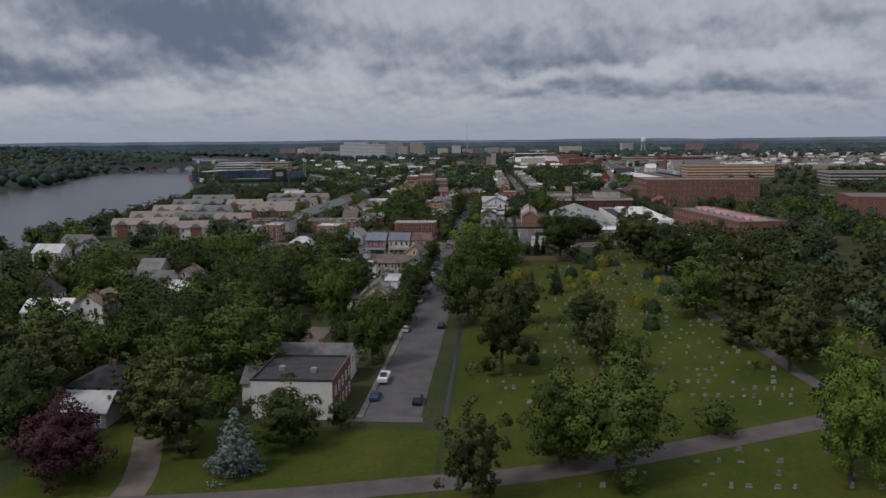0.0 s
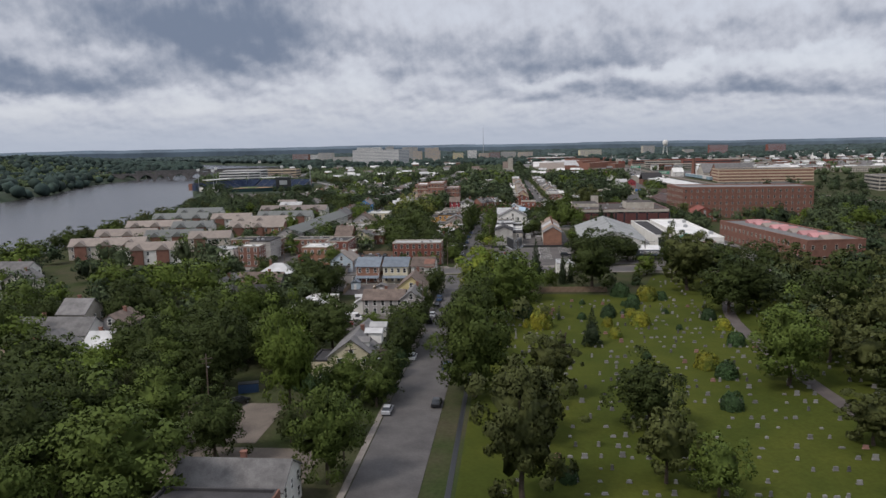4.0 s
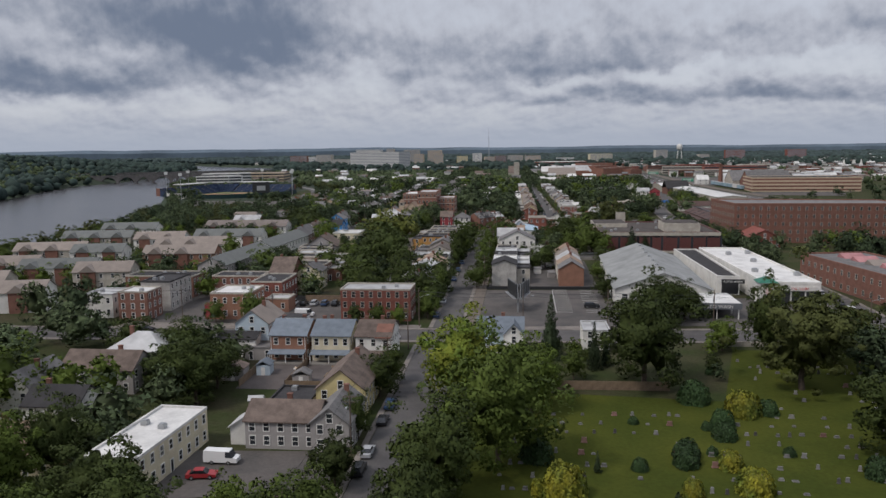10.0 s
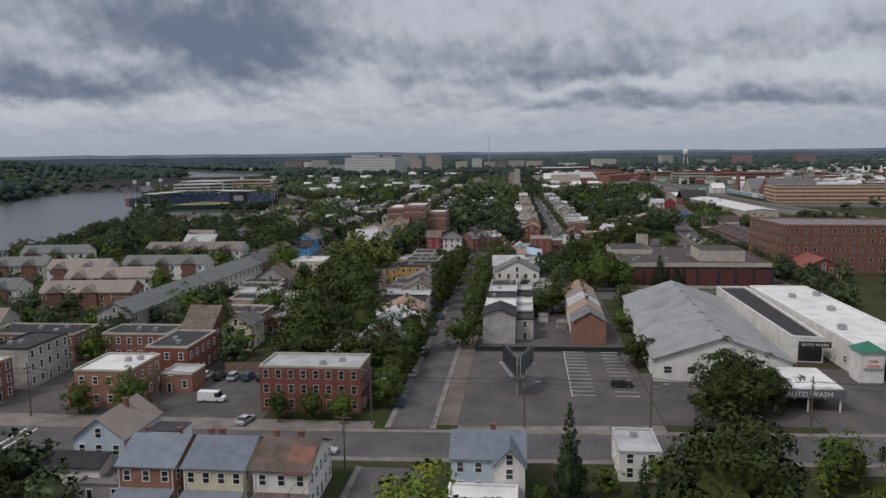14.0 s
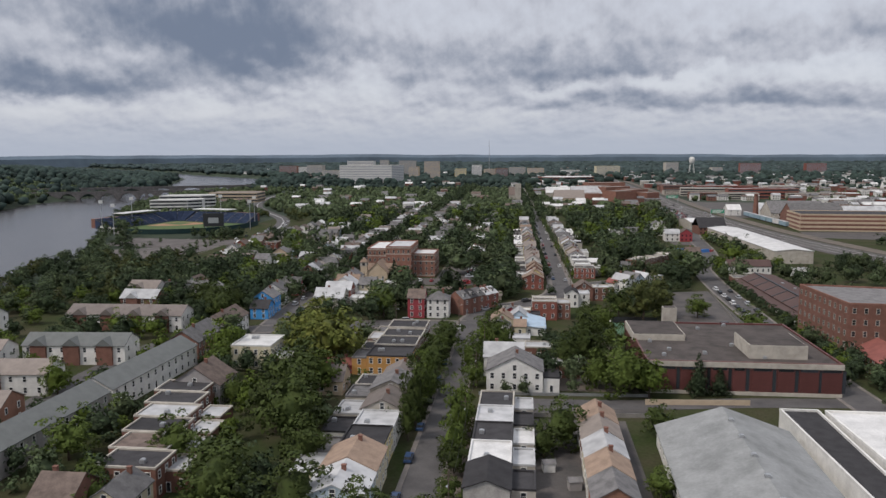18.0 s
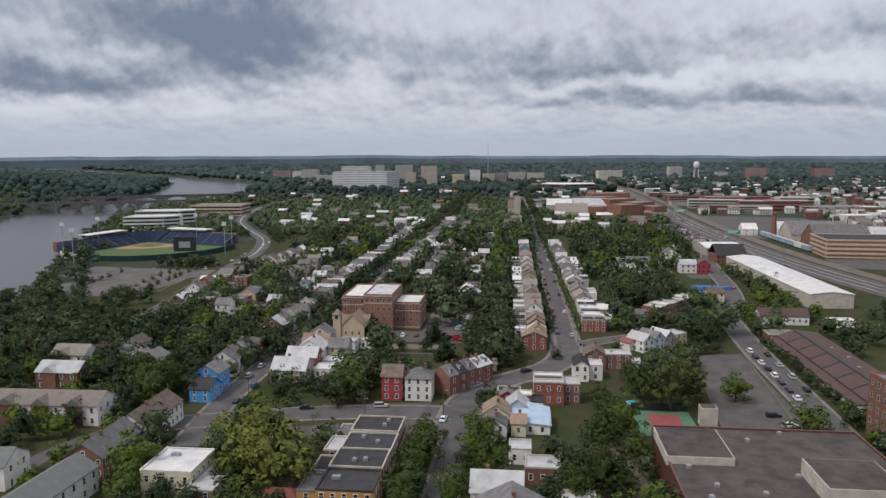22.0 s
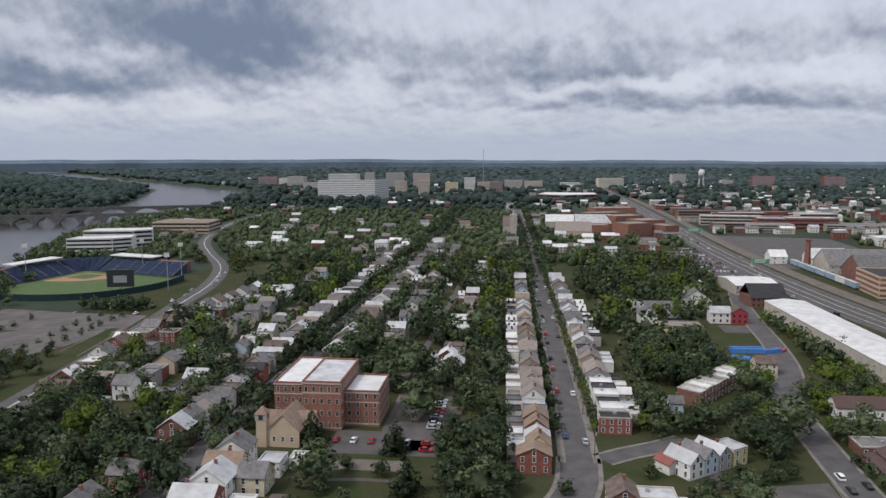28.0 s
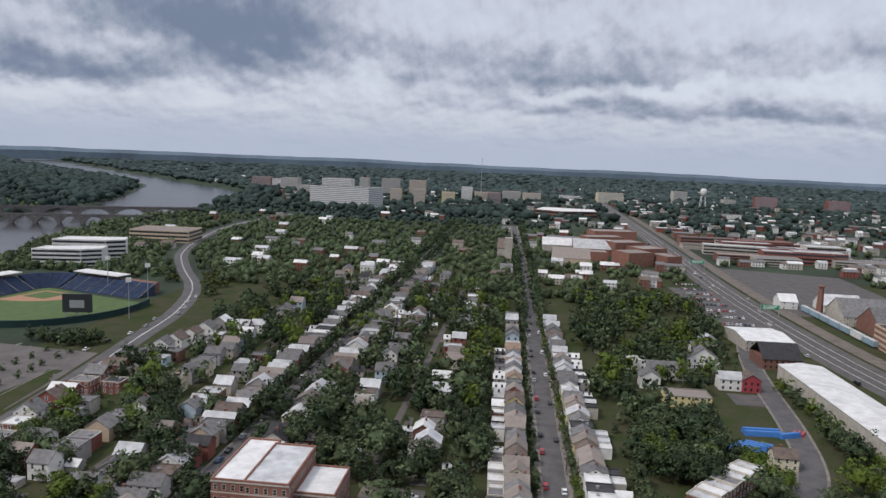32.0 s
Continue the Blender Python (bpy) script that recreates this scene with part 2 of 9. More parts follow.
M = dict(
    grass=mat("grass", (0.034, 0.046, 0.017), 0.95, 0.35, 0.07, 1.3, bump=0.1, spec=0.05, col2=(0.058, 0.052, 0.032)),
    lawn=mat("lawn", (0.041, 0.053, 0.010), 0.95, 0.26, 0.07, 1.5, bump=0.08, spec=0.05, col2=(0.062, 0.070, 0.013)),
    far_ground=mat("far_ground", (0.03, 0.045, 0.024), 0.95, 0.3, 0.01, 0.1),
    asphalt=mat("asphalt", (0.098, 0.092, 0.09), 0.9, 0.24, 0.16, 3.0, bump=0.02, col2=(0.064, 0.06, 0.06)),
    lot=mat("lot_asphalt", (0.098, 0.087, 0.081), 0.9, 0.26, 0.14, 2.0, col2=(0.06, 0.057, 0.055)),
    gravel=mat("gravel", (0.15, 0.125, 0.105), 0.95, 0.25, 0.15, 4.0),
    path=mat("path", (0.1, 0.085, 0.08), 0.9, 0.18, 0.2, 3.0),
    concrete=mat("concrete", (0.25, 0.235, 0.215), 0.9, 0.14, 0.3, 5.0),
    paint=mat("road_paint", (0.6, 0.6, 0.57), 0.8, 0.2, 0.8, 6.0),
    bark=mat("bark", (0.09, 0.07, 0.055), 0.95, 0.3, 1.5, 9.0),
    leaf_a=mat("leaf_mid", (0.064, 0.090, 0.018), 0.75, 0.13, 0.3, 5.0, 0.25, 0.13, spec=0.15),
    leaf_d=mat("leaf_dark", (0.041, 0.057, 0.014), 0.75, 0.13, 0.3, 5.0, 0.25, 0.13, spec=0.15),
    leaf_b=mat("leaf_bright", (0.086, 0.122, 0.020), 0.75, 0.13, 0.3, 5.0, 0.2, 0.13, spec=0.15),
    leaf_w=mat("leaf_olive", (0.062, 0.072, 0.020), 0.75, 0.13, 0.3, 5.0, 0.2, 0.13, spec=0.2),
    leaf_y=mat("leaf_yellow", (0.170, 0.185, 0.024), 0.75, 0.13, 0.3, 5.0, 0.15, 0.13, spec=0.15, col2=(0.075, 0.14, 0.022)),
    leaf_o=mat("leaf_flowering", (0.150, 0.160, 0.036), 0.75, 0.13, 0.3, 5.0, 0.2, 0.3, spec=0.15, col2=(0.075, 0.10, 0.022)),
    leaf_p=mat("leaf_purple", (0.055, 0.02, 0.026), 0.65, 0.13, 0.3, 5.0, 0.1, 0.13, spec=0.15),
    leaf_s=mat("leaf_blue", (0.15, 0.19, 0.17), 0.8, 0.2, 0.5, 3.0, 0.1, 0.24),
    leaf_c=mat("leaf_conifer", (0.030, 0.045, 0.020), 0.75, 0.13, 0.3, 5.0, 0.2, 0.13, spec=0.2),
    bush_y=mat("bush_golden", (0.2, 0.185, 0.014), 0.75, 0.2, 0.9, 4.0, 0.25, 0.35, col2=(0.075, 0.115, 0.018)),
    bush_d=mat("bush_dark", (0.03, 0.06, 0.018), 0.75, 0.2, 0.9, 4.0, 0.25, 0.35),
    # leaves of the distant woods: bluish haze is mixed into both base colours
    rim_hazed_leaf=mat("rim_hazed_leaf", (0.046, 0.064, 0.06), 0.85, 0.25, 0.01, 0.1, 0, 0.4, spec=0.1, col2=(0.036, 0.052, 0.052)),
    far_hazed_leaf=mat("far_hazed_leaf", (0.036, 0.053, 0.044), 0.85, 0.25, 0.02, 0.2, 0, 0.4, spec=0.1, col2=(0.026, 0.04, 0.036)),
    water=mat("water", (0.035, 0.032, 0.034), 0.22, 0.2, 0.02, 0.06, spec=0.5, bump=0.35),
    white=mat("white_siding", (0.7, 0.685, 0.65), 0.7, 0.13, 0.35, 3.0, 0.08),
    cream=mat("cream_siding", (0.6, 0.54, 0.39), 0.75, 0.13, 0.4, 3.0, 0.08),
    yellow=mat("yellow_siding", (0.62, 0.52, 0.27), 0.75, 0.13, 0.4, 3.0, 0.06),
    grey=mat("grey_siding", (0.33, 0.31, 0.30), 0.8, 0.1, 0.4, 3.0, 0.12),
    pale=mat("pale_blue_siding", (0.42, 0.50, 0.56), 0.75, 0.07, 0.4, 3.0, 0.08),
    blue=mat("bright_blue_paint", (0.06, 0.28, 0.62), 0.6, 0.08, 0.4, 3.0),
    brick=mat("red_brick", (0.235, 0.085, 0.065), 0.9, 0.2, 0.5, 5.0, 0.12),
    brickd=mat("brown_brick", (0.20, 0.10, 0.075), 0.9, 0.16, 0.5, 5.0, 0.14),
    brickm=mat("mill_brick", (0.235, 0.115, 0.085), 0.9, 0.16, 0.4, 4.0, 0.1),
    bridge_d=mat("sooty_stone", (0.16, 0.15, 0.145), 0.9, 0.25, 0.2, 1.0),
    # bluer copies of leaf_d and leaf_a, with mid-distance haze in their colour
    hazed_leaf_d=mat("hazed_leaf_dark", (0.043, 0.063, 0.030), 0.8, 0.3, 0.2, 3.0, 0, 0.5, spec=0.15),
    hazed_leaf=mat("hazed_leaf", (0.070, 0.096, 0.046), 0.8, 0.3, 0.06, 0.8, 0, 0.5, spec=0.15, col2=(0.052, 0.066, 0.03)),
    walk=mat("worn_pavement", (0.2, 0.178, 0.16), 0.95, 0.25, 0.3, 3.0),
    pink=mat("pink_glazing_frame", (0.42, 0.2, 0.2), 0.6, 0.2, 0.4, 3.0, 0.15),
    lot_tan=mat("tan_asphalt", (0.122, 0.109, 0.103), 0.95, 0.22, 0.08, 2.0),
    c_rail=mat("faded_blue_paint", (0.26, 0.36, 0.42), 0.6, 0.2, 0.4, 3.0, 0.1),
    sign_green=mat("sign_green", (0.04, 0.26, 0.15), 0.5, 0.1, 0.6, 3.0),
    bricko=mat("orange_brick", (0.29, 0.152, 0.105), 0.9, 0.14, 0.5, 5.0, 0.1),
    redp=mat("red_paint", (0.30, 0.05, 0.06), 0.75, 0.1, 0.5, 4.0),
    orange=mat("orange_wall", (0.5, 0.27, 0.09), 0.8, 0.1, 0.5, 4.0),
    stone=mat("pale_stone", (0.44, 0.405, 0.35), 0.9, 0.18, 0.4, 4.0, 0.1),
    stucco=mat("stained_stucco", (0.42, 0.405, 0.38), 0.9, 0.26, 0.3, 3.0, 0.06),
    tan=mat("tan_panel", (0.50, 0.40, 0.29), 0.85, 0.1, 0.3, 3.0),
    r_black=mat("black_roof", (0.045, 0.043, 0.045), 0.9, 0.22, 0.4, 4.0, 0.2),
    r_grey=mat("grey_shingle", (0.16, 0.154, 0.152), 0.92, 0.24, 0.5, 5.0, 0.25),
    r_umber=mat("umber_roof", (0.078, 0.066, 0.06), 0.92, 0.3, 0.2, 3.0, 0.1),
    r_brown=mat("brown_shingle", (0.15, 0.115, 0.097), 0.92, 0.26, 0.5, 5.0, 0.2),
    r_tan=mat("tan_shingle", (0.27, 0.195, 0.145), 0.92, 0.16, 0.5, 5.0, 0.15),
    r_blue=mat("blue_grey_shingle", (0.15, 0.175, 0.205), 0.9, 0.14, 0.5, 5.0, 0.12),
    r_white=mat("white_membrane", (0.62, 0.61, 0.59), 0.6, 0.16, 0.2, 2.0, 0.06),
    r_silver=mat("silver_coating", (0.46, 0.46, 0.46), 0.6, 0.14, 0.25, 2.0, 0.15, col2=(0.3, 0.3, 0.3)),
    r_metal=mat("grey_metal_roof", (0.27, 0.275, 0.27), 0.7, 0.2, 0.18, 1.5, col2=(0.185, 0.19, 0.185)),
    r_sky=mat("pale_blue_roof", (0.36, 0.46, 0.55), 0.7, 0.12, 0.3, 2.0, 0.05),
    r_taupe=mat("taupe_shingle", (0.175, 0.150, 0.135), 0.92, 0.14, 0.4, 5.0, 0.1),
    r_red=mat("red_roof", (0.24, 0.085, 0.07), 0.8, 0.14, 0.4, 4.0),
    r_sand=mat("sand_shingle", (0.24, 0.205, 0.18), 0.92, 0.12, 0.4, 5.0, 0.12),
    panel_red=mat("red_wall_panel", (0.115, 0.042, 0.038), 0.4, 0.12, 0.3, 2.0, 0.12, spec=0.4),
    r_moss=mat("pale_green_shingle", (0.145, 0.152, 0.146), 0.92, 0.1, 0.4, 5.0, 0.1),
    shed=mat("shed_roof", (0.09, 0.056, 0.05), 0.85, 0.14, 0.15, 2.0),
    glass=mat("window_glass", (0.03, 0.034, 0.04), 0.15, 0.2, 2.0, 5.0, 0.5, spec=0.6),
    trim=mat("white_trim", (0.74, 0.73, 0.70), 0.6, 0.05, 1.0, 5.0),
    wood=mat("fence_wood", (0.22, 0.16, 0.11), 0.9, 0.2, 0.8, 6.0),
    pole=mat("pole_wood", (0.13, 0.10, 0.08), 0.9, 0.2, 1.0, 6.0),
    steel=mat("galvanised_steel", (0.42, 0.43, 0.44), 0.45, 0.1, 1.0, 6.0, metal=0.6),
    dark=mat("dark_metal", (0.03, 0.032, 0.035), 0.5, 0.15, 1.0, 6.0),
    rubber=mat("rubber", (0.02, 0.02, 0.02), 0.9, 0.1, 2.0, 8.0),
    granite=mat("granite", (0.21, 0.205, 0.20), 0.7, 0.15, 1.0, 8.0, 0.35, 0.35),
    granite_d=mat("dark_granite", (0.09, 0.085, 0.085), 0.5, 0.15, 1.0, 8.0, 0.3, 0.3),
    granite_r=mat("red_granite", (0.26, 0.15, 0.13), 0.6, 0.15, 1.0, 8.0, 0.3, 0.3),
    c_white=mat("car_white", (0.72, 0.72, 0.72), 0.3, 0.03, spec=0.5),
    c_black=mat("car_black", (0.02, 0.021, 0.024), 0.25, 0.05, spec=0.5),
    c_silver=mat("car_silver", (0.40, 0.41, 0.43), 0.3, 0.05, spec=0.5),
    c_blue=mat("car_blue", (0.03, 0.06, 0.13), 0.28, 0.05, spec=0.5),
    c_red=mat("car_red", (0.30, 0.025, 0.03), 0.3, 0.05, spec=0.5),
    seats=mat("navy_seats", (0.035, 0.055, 0.11), 0.7, 0.25, 0.3, 1.2),
    dirt=mat("infield_dirt", (0.33, 0.19, 0.115), 0.95, 0.1, 0.2, 3.0),
    turf=mat("ball_turf", (0.075, 0.115, 0.04), 0.95, 0.12, 0.1, 1.5),
    wallgreen=mat("outfield_wall", (0.012, 0.035, 0.035), 0.8, 0.15, 0.2, 2.0),
    tarp=mat("blue_tarp", (0.05, 0.16, 0.42), 0.6, 0.1, 0.8, 4.0),
    court=mat("court_red", (0.26, 0.07, 0.07), 0.9, 0.1, 0.3, 3.0),
    court_g=mat("court_green", (0.09, 0.17, 0.11), 0.9, 0.1, 0.3, 3.0),
    pool=mat("pool_water", (0.05, 0.42, 0.55), 0.15, 0.05, spec=0.5),
    # blue-grey of distance haze painted into the ridge's base colour
    hazed_ridge=mat("hazed_ridge", (0.10, 0.135, 0.17), 0.95, 0.2, 0.004, 0.03),
    sign_red=mat("sign_red", (0.5, 0.04, 0.03), 0.5, 0.05),
    canopy=mat("canopy_grey", (0.13, 0.14, 0.155), 0.6, 0.08),
    band=mat("band_glass", (0.24, 0.26, 0.29), 0.35, 0.1, 0.05, 0.5, spec=0.5),
    green_m=mat("green_metal", (0.03, 0.15, 0.10), 0.5, 0.1),
)
SAY = dict(white="white-sided", cream="cream-sided", yellow="yellow-sided", grey="grey-sided", pale="pale blue-sided", blue="bright blue",
           brick="red brick", brickm="red-brown brick", brickd="brown brick", bricko="orange brick", redp="dark red painted", orange="orange-fronted", stone="pale stone",
           stucco="stained grey stucco", tan="tan-panelled",
           r_black="black tar", r_grey="grey shingle", r_brown="brown shingle", r_umber="dark brown", r_tan="tan shingle", r_blue="blue-grey shingle", r_white="white membrane",
           r_silver="silver-coated", r_metal="grey metal", r_sky="pale blue", r_taupe="taupe shingle", r_red="red", r_sand="sand-coloured shingle", r_moss="pale grey-green shingle", shed="dark red-brown")


# ---- the lie of the land ----
def smooth(a, b, v):
    s = min(1.0, max(0.0, (v - a) / (b - a)))
    return s * s * (3 - 2 * s)


RIGHT_BANK = [(-400, -245), (300, -252), (480, -262), (650, -290), (803, -325), (929, -390), (1117, -475), (1254, -530), (1400, -565), (1700, -570),
              (2000, -610), (2220, -655), (2420, -770), (2700, -1050), (3200, -1520), (4800, -3000)]
LEFT_BANK = [(-400, -640), (500, -590), (831, -586), (1025, -630), (1198, -700), (1380, -745), (1600, -765), (1850, -800), (2050, -870), (2400, -1010),
             (2620, -1220), (3000, -1640), (3400, -2060), (4800, -3300)]


def along(line, y):
    for (a, p), (b, q) in zip(line, line[1:]):
        if y <= b:
            return p + (q - p) * (y - a) / (b - a)
    return line[-1][1]


def gz(x, y):
    """Height of the ground."""
    z = -3 + 3 * smooth(150, 520, y)
    if x < -200:
        z -= 3.0 * smooth(-215, -260, x) * (1 - smooth(780, 900, y))
        r, l = along(RIGHT_BANK, y), along(LEFT_BANK, y)
        inside = min(r - x, x - l)
        z = z + (-12 - z) * smooth(-14, 10, inside)
        z += 34 * smooth(0, 450, l - x) * smooth(700, 1300, y) * (1 - 0.75 * smooth(1700, 2600, y))
    return z


# ---- building helpers ----
rng = random.Random(7)
USED, ROADS = [], []   # plan rectangles that trees keep clear of; those of the streets


def make(name, verts, faces, mats, idx=None, flat=True):
    me = bpy.data.meshes.new(name)
    me.from_pydata([tuple(v) for v in verts], [], faces)
    for m in mats:
        me.materials.append(m)
    if idx is not None:
        me.polygons.foreach_set("material_index", idx)
    me.update()
    return me


def quick(name, verts, tris, mats, idx=None):
    """A mesh from number arrays, for large ones."""
    me = bpy.data.meshes.new(name)
    verts, tris = np.asarray(verts, np.float32), np.asarray(tris, np.int32)
    k = tris.shape[1]
    me.vertices.add(len(verts))
    me.vertices.foreach_set("co", verts.ravel())
    me.loops.add(tris.size)
    me.loops.foreach_set("vertex_index", tris.ravel())
    me.polygons.add(len(tris))
    me.polygons.foreach_set("loop_start", np.arange(0, tris.size, k, dtype=np.int32))
    me.polygons.foreach_set("loop_total", np.full(len(tris), k, np.int32))
    for m in mats:
        me.materials.append(m)
    if idx is not None:
        me.polygons.foreach_set("material_index", np.asarray(idx, np.int32))
    me.update(calc_edges=True)
    me.validate()
    return me


def rounded(me, normals):
    """Shade the leaves of a crown by the clump that they sit on."""
    normals = np.asarray(normals, np.float32)
    normals = normals / (np.linalg.norm(normals, axis=1)[:, None] + 1e-6)
    me.polygons.foreach_set("use_smooth", np.ones(len(me.polygons), bool))
    at = me.attributes.new("custom_normal", "FLOAT_VECTOR", "POINT")
    at.data.foreach_set("vector", normals.ravel())
    me.update()
    return me


class Build:
    """Gathers boxes, prisms and sheets into one mesh."""

    def __init__(self):
        self.v, self.f, self.i = [], [], []

    def add(self, verts, faces, m=0):
        n = len(self.v)
        self.v += [tuple(p) for p in verts]
        self.f += [tuple(k + n for k in q) for q in faces]
        self.i += [m] * len(faces)
        return self

    def box(self, x0, x1, y0, y1, z0, z1, m=0):
        return self.add([(x0, y0, z0), (x1, y0, z0), (x1, y1, z0), (x0, y1, z0), (x0, y0, z1), (x1, y0, z1), (x1, y1, z1), (x0, y1, z1)],
                        [(0, 3, 2, 1), (4, 5, 6, 7), (0, 1, 5, 4), (1, 2, 6, 5), (2, 3, 7, 6), (3, 0, 4, 7)], m)

    def prism(self, poly, z0, z1, m=0, top=None):
        """An upright prism over a plan polygon (counter-clockwise)."""
        n = len(poly)
        vs = [(x, y, z0) for x, y in poly] + [(x, y, z1) for x, y in poly]
        self.add(vs, [(k, (k + 1) % n, n + (k + 1) % n, n + k) for k in range(n)] + [tuple(range(n - 1, -1, -1))], m)
        return self.add(vs[n:], [tuple(range(n))], m if top is None else top)

    def tube(self, a, b, r0, r1, sides=6, m=0):
        a, b = Vector(a), Vector(b)
        q = (b - a).to_track_quat("Z", "Y").to_matrix()
        vs = []
        for p, r in ((a, r0), (b, r1)):
            vs += [p + q @ Vector((r * math.cos(6.2832 * k / sides), r * math.sin(6.2832 * k / sides), 0)) for k in range(sides)]
        return self.add(vs, [(k, (k + 1) % sides, sides + (k + 1) % sides, sides + k) for k in range(sides)] + [tuple(range(sides, 2 * sides)), tuple(range(sides - 1, -1, -1))], m)

    def mesh(self, name, mats):
        return make(name, self.v, self.f, mats, self.i)


def inset(poly, t):
    """The polygon (counter-clockwise) drawn in by t."""
    out, n = [], len(poly)
    for k in range(n):
        a, b, c = Vector(poly[k - 1]), Vector(poly[k]), Vector(poly[(k + 1) % n])
        d, e = (b - a).normalized(), (c - b).normalized()
        p, q = Vector((-d.y, d.x)), Vector((-e.y, e.x))
        m = (p + q) / max(0.3, 1 + p.dot(q))
        out.append((b.x + m.x * t, b.y + m.y * t))
    return out


def flat_roof(b, poly, h, wall=0.45, t=0.3, m_deck=0, m_edge=1):
    """Parapet and deck as one shell."""
    rings = [[(x, y, h + 0.003) for x, y in inset(poly, -0.07)], [(x, y, h + wall) for x, y in inset(poly, -0.07)], [(x, y, h + wall) for x, y in inset(poly, t)], [(x, y, h + 0.06) for x, y in inset(poly, t)]]
    n = len(poly)
    base = len(b.v)
    b.v += [p for r in rings for p in r]
    for j in range(3):
        for k in range(n):
            b.f.append((base + j * n + k, base + j * n + (k + 1) % n, base + (j + 1) * n + (k + 1) % n, base + (j + 1) * n + k))
            b.i.append(m_edge)
    b.f.append(tuple(base + 3 * n + k for k in range(n)))
    b.i.append(m_deck)
    b.f.append(tuple(base + k for k in range(n - 1, -1, -1)))
    b.i.append(m_edge)
    return b


def gable_roof(b, a, d, h, rise, axis, over, t=0.22, m=0):
    """Two slopes with thickness as one shell over a house from x=-a..a, y=0..d."""
    span = d if axis == "x" else 2 * a
    half, drop = span / 2 + over, over * rise / (span / 2)
    sec = [(-half, h - drop + 0.02), (0, h + rise + 0.02), (half, h - drop + 0.02), (half, h - drop + t), (0, h + rise + t), (-half, h - drop + t)]
    ends = (-a - over, a + over) if axis == "x" else (-over, d + over)
    vs = [((e, d / 2 + s, z) if axis == "x" else (s, e, z)) for e in ends for s, z in sec]
    fs = [(0, 1, 4, 5), (1, 2, 3, 4), (11, 10, 7, 6), (10, 9, 8, 7)] + [(k, (k + 1) % 6, 6 + (k + 1) % 6, 6 + k) for k in range(6)]
    return b.add(vs, fs, m)


def part(name, data, parent, label="", m=None):
    ob = new(name, data)
    ob.parent = parent
    if m is not None:
        ob.matrix_basis = m
    if label:
        ob["label"] = label
    return ob


def thing(name, x, y, label, category, rot=0.0, z=None, group="", data=None):
    ob = new(name, data)
    ob.matrix_basis = pose(x, y, gz(x, y) if z is None else z, 0, 0, rot)
    return tagged(ob, label, category, group)


def clear(x, y, margin=0.0):
    return not any(a - margin < x < b + margin and c - margin < y < d + margin for a, b, c, d in USED)


# ---- ground, water, distance ----
def ground_sheet():
    xs = np.unique(np.concatenate([np.arange(-5000, -1400, 150), np.arange(-1400, -700, 40), np.arange(-700, 240, 9), np.arange(240, 1000, 40), np.arange(1000, 5001, 150)]))
    ys = np.unique(np.concatenate([np.arange(-700, 60, 60), np.arange(60, 560, 8), np.arange(560, 1300, 12), np.arange(1300, 2700, 40), np.arange(2700, 5001, 100)]))
    v = [(x, y, gz(x, y)) for y in ys for x in xs]
    n = len(xs)
    f, idx = [], []
    for j in range(len(ys) - 1):
        for i in range(n - 1):
            f.append((j * n + i, j * n + i + 1, (j + 1) * n + i + 1, (j + 1) * n + i))
            idx.append(1 if (ys[j] > 1250 or xs[i] < -260) else 0)
    ob = new("ground", quick("ground", v, f, [M["grass"], M["far_ground"]], idx))
    tagged(ob, "wide grassy ground reaching to the horizon", "ground", kind="structure")
    for p in ob.data.polygons:
        p.use_smooth = True


ground_sheet()
b = Build()
b.add([(-5000, -700, -7), (-150, -700, -7), (-150, 1500, -7), (-400, 4900, -7), (-5000, 4900, -7)], [(0, 1, 2, 3, 4)])
tagged(new("river", b.mesh("river", [M["water"]])), "broad brown-grey river with a rippled surface", "river", kind="structure")


def ridge(name, r, base, amp, seed, m):
    """A far wooded skyline, bent round the place."""
    vs, fs = [], []
    n = 220
    for k in range(n + 1):
        a = radians(-62 + 124 * k / n)
        h = base + amp * noise.noise(Vector((k * 0.045 + seed, 0.3, 0))) + 0.35 * amp * noise.noise(Vector((k * 0.21 + seed, 7.3, 0))) + 1.6 * noise.noise(Vector((k * 1.7, seed, 0)))
        s, c = math.sin(a), math.cos(a)
        vs += [(r * s, r * c, -5), ((r + 10) * s, (r + 10) * c, h * 0.7), ((r + 90) * s, (r + 90) * c, h)]
    for k in range(n):
        for j in range(2):
            fs.append((3 * k + j, 3 * k + 3 + j, 3 * k + 4 + j, 3 * k + 1 + j))
    tagged(new(name, make(name, vs, fs, [m])), "hazy wooded hills along the horizon", "hills", kind="structure")


# skyline whose haze is only its blue-grey colour
ridge("backdrop", 4780, 50, 14, 3.0, M["hazed_ridge"])


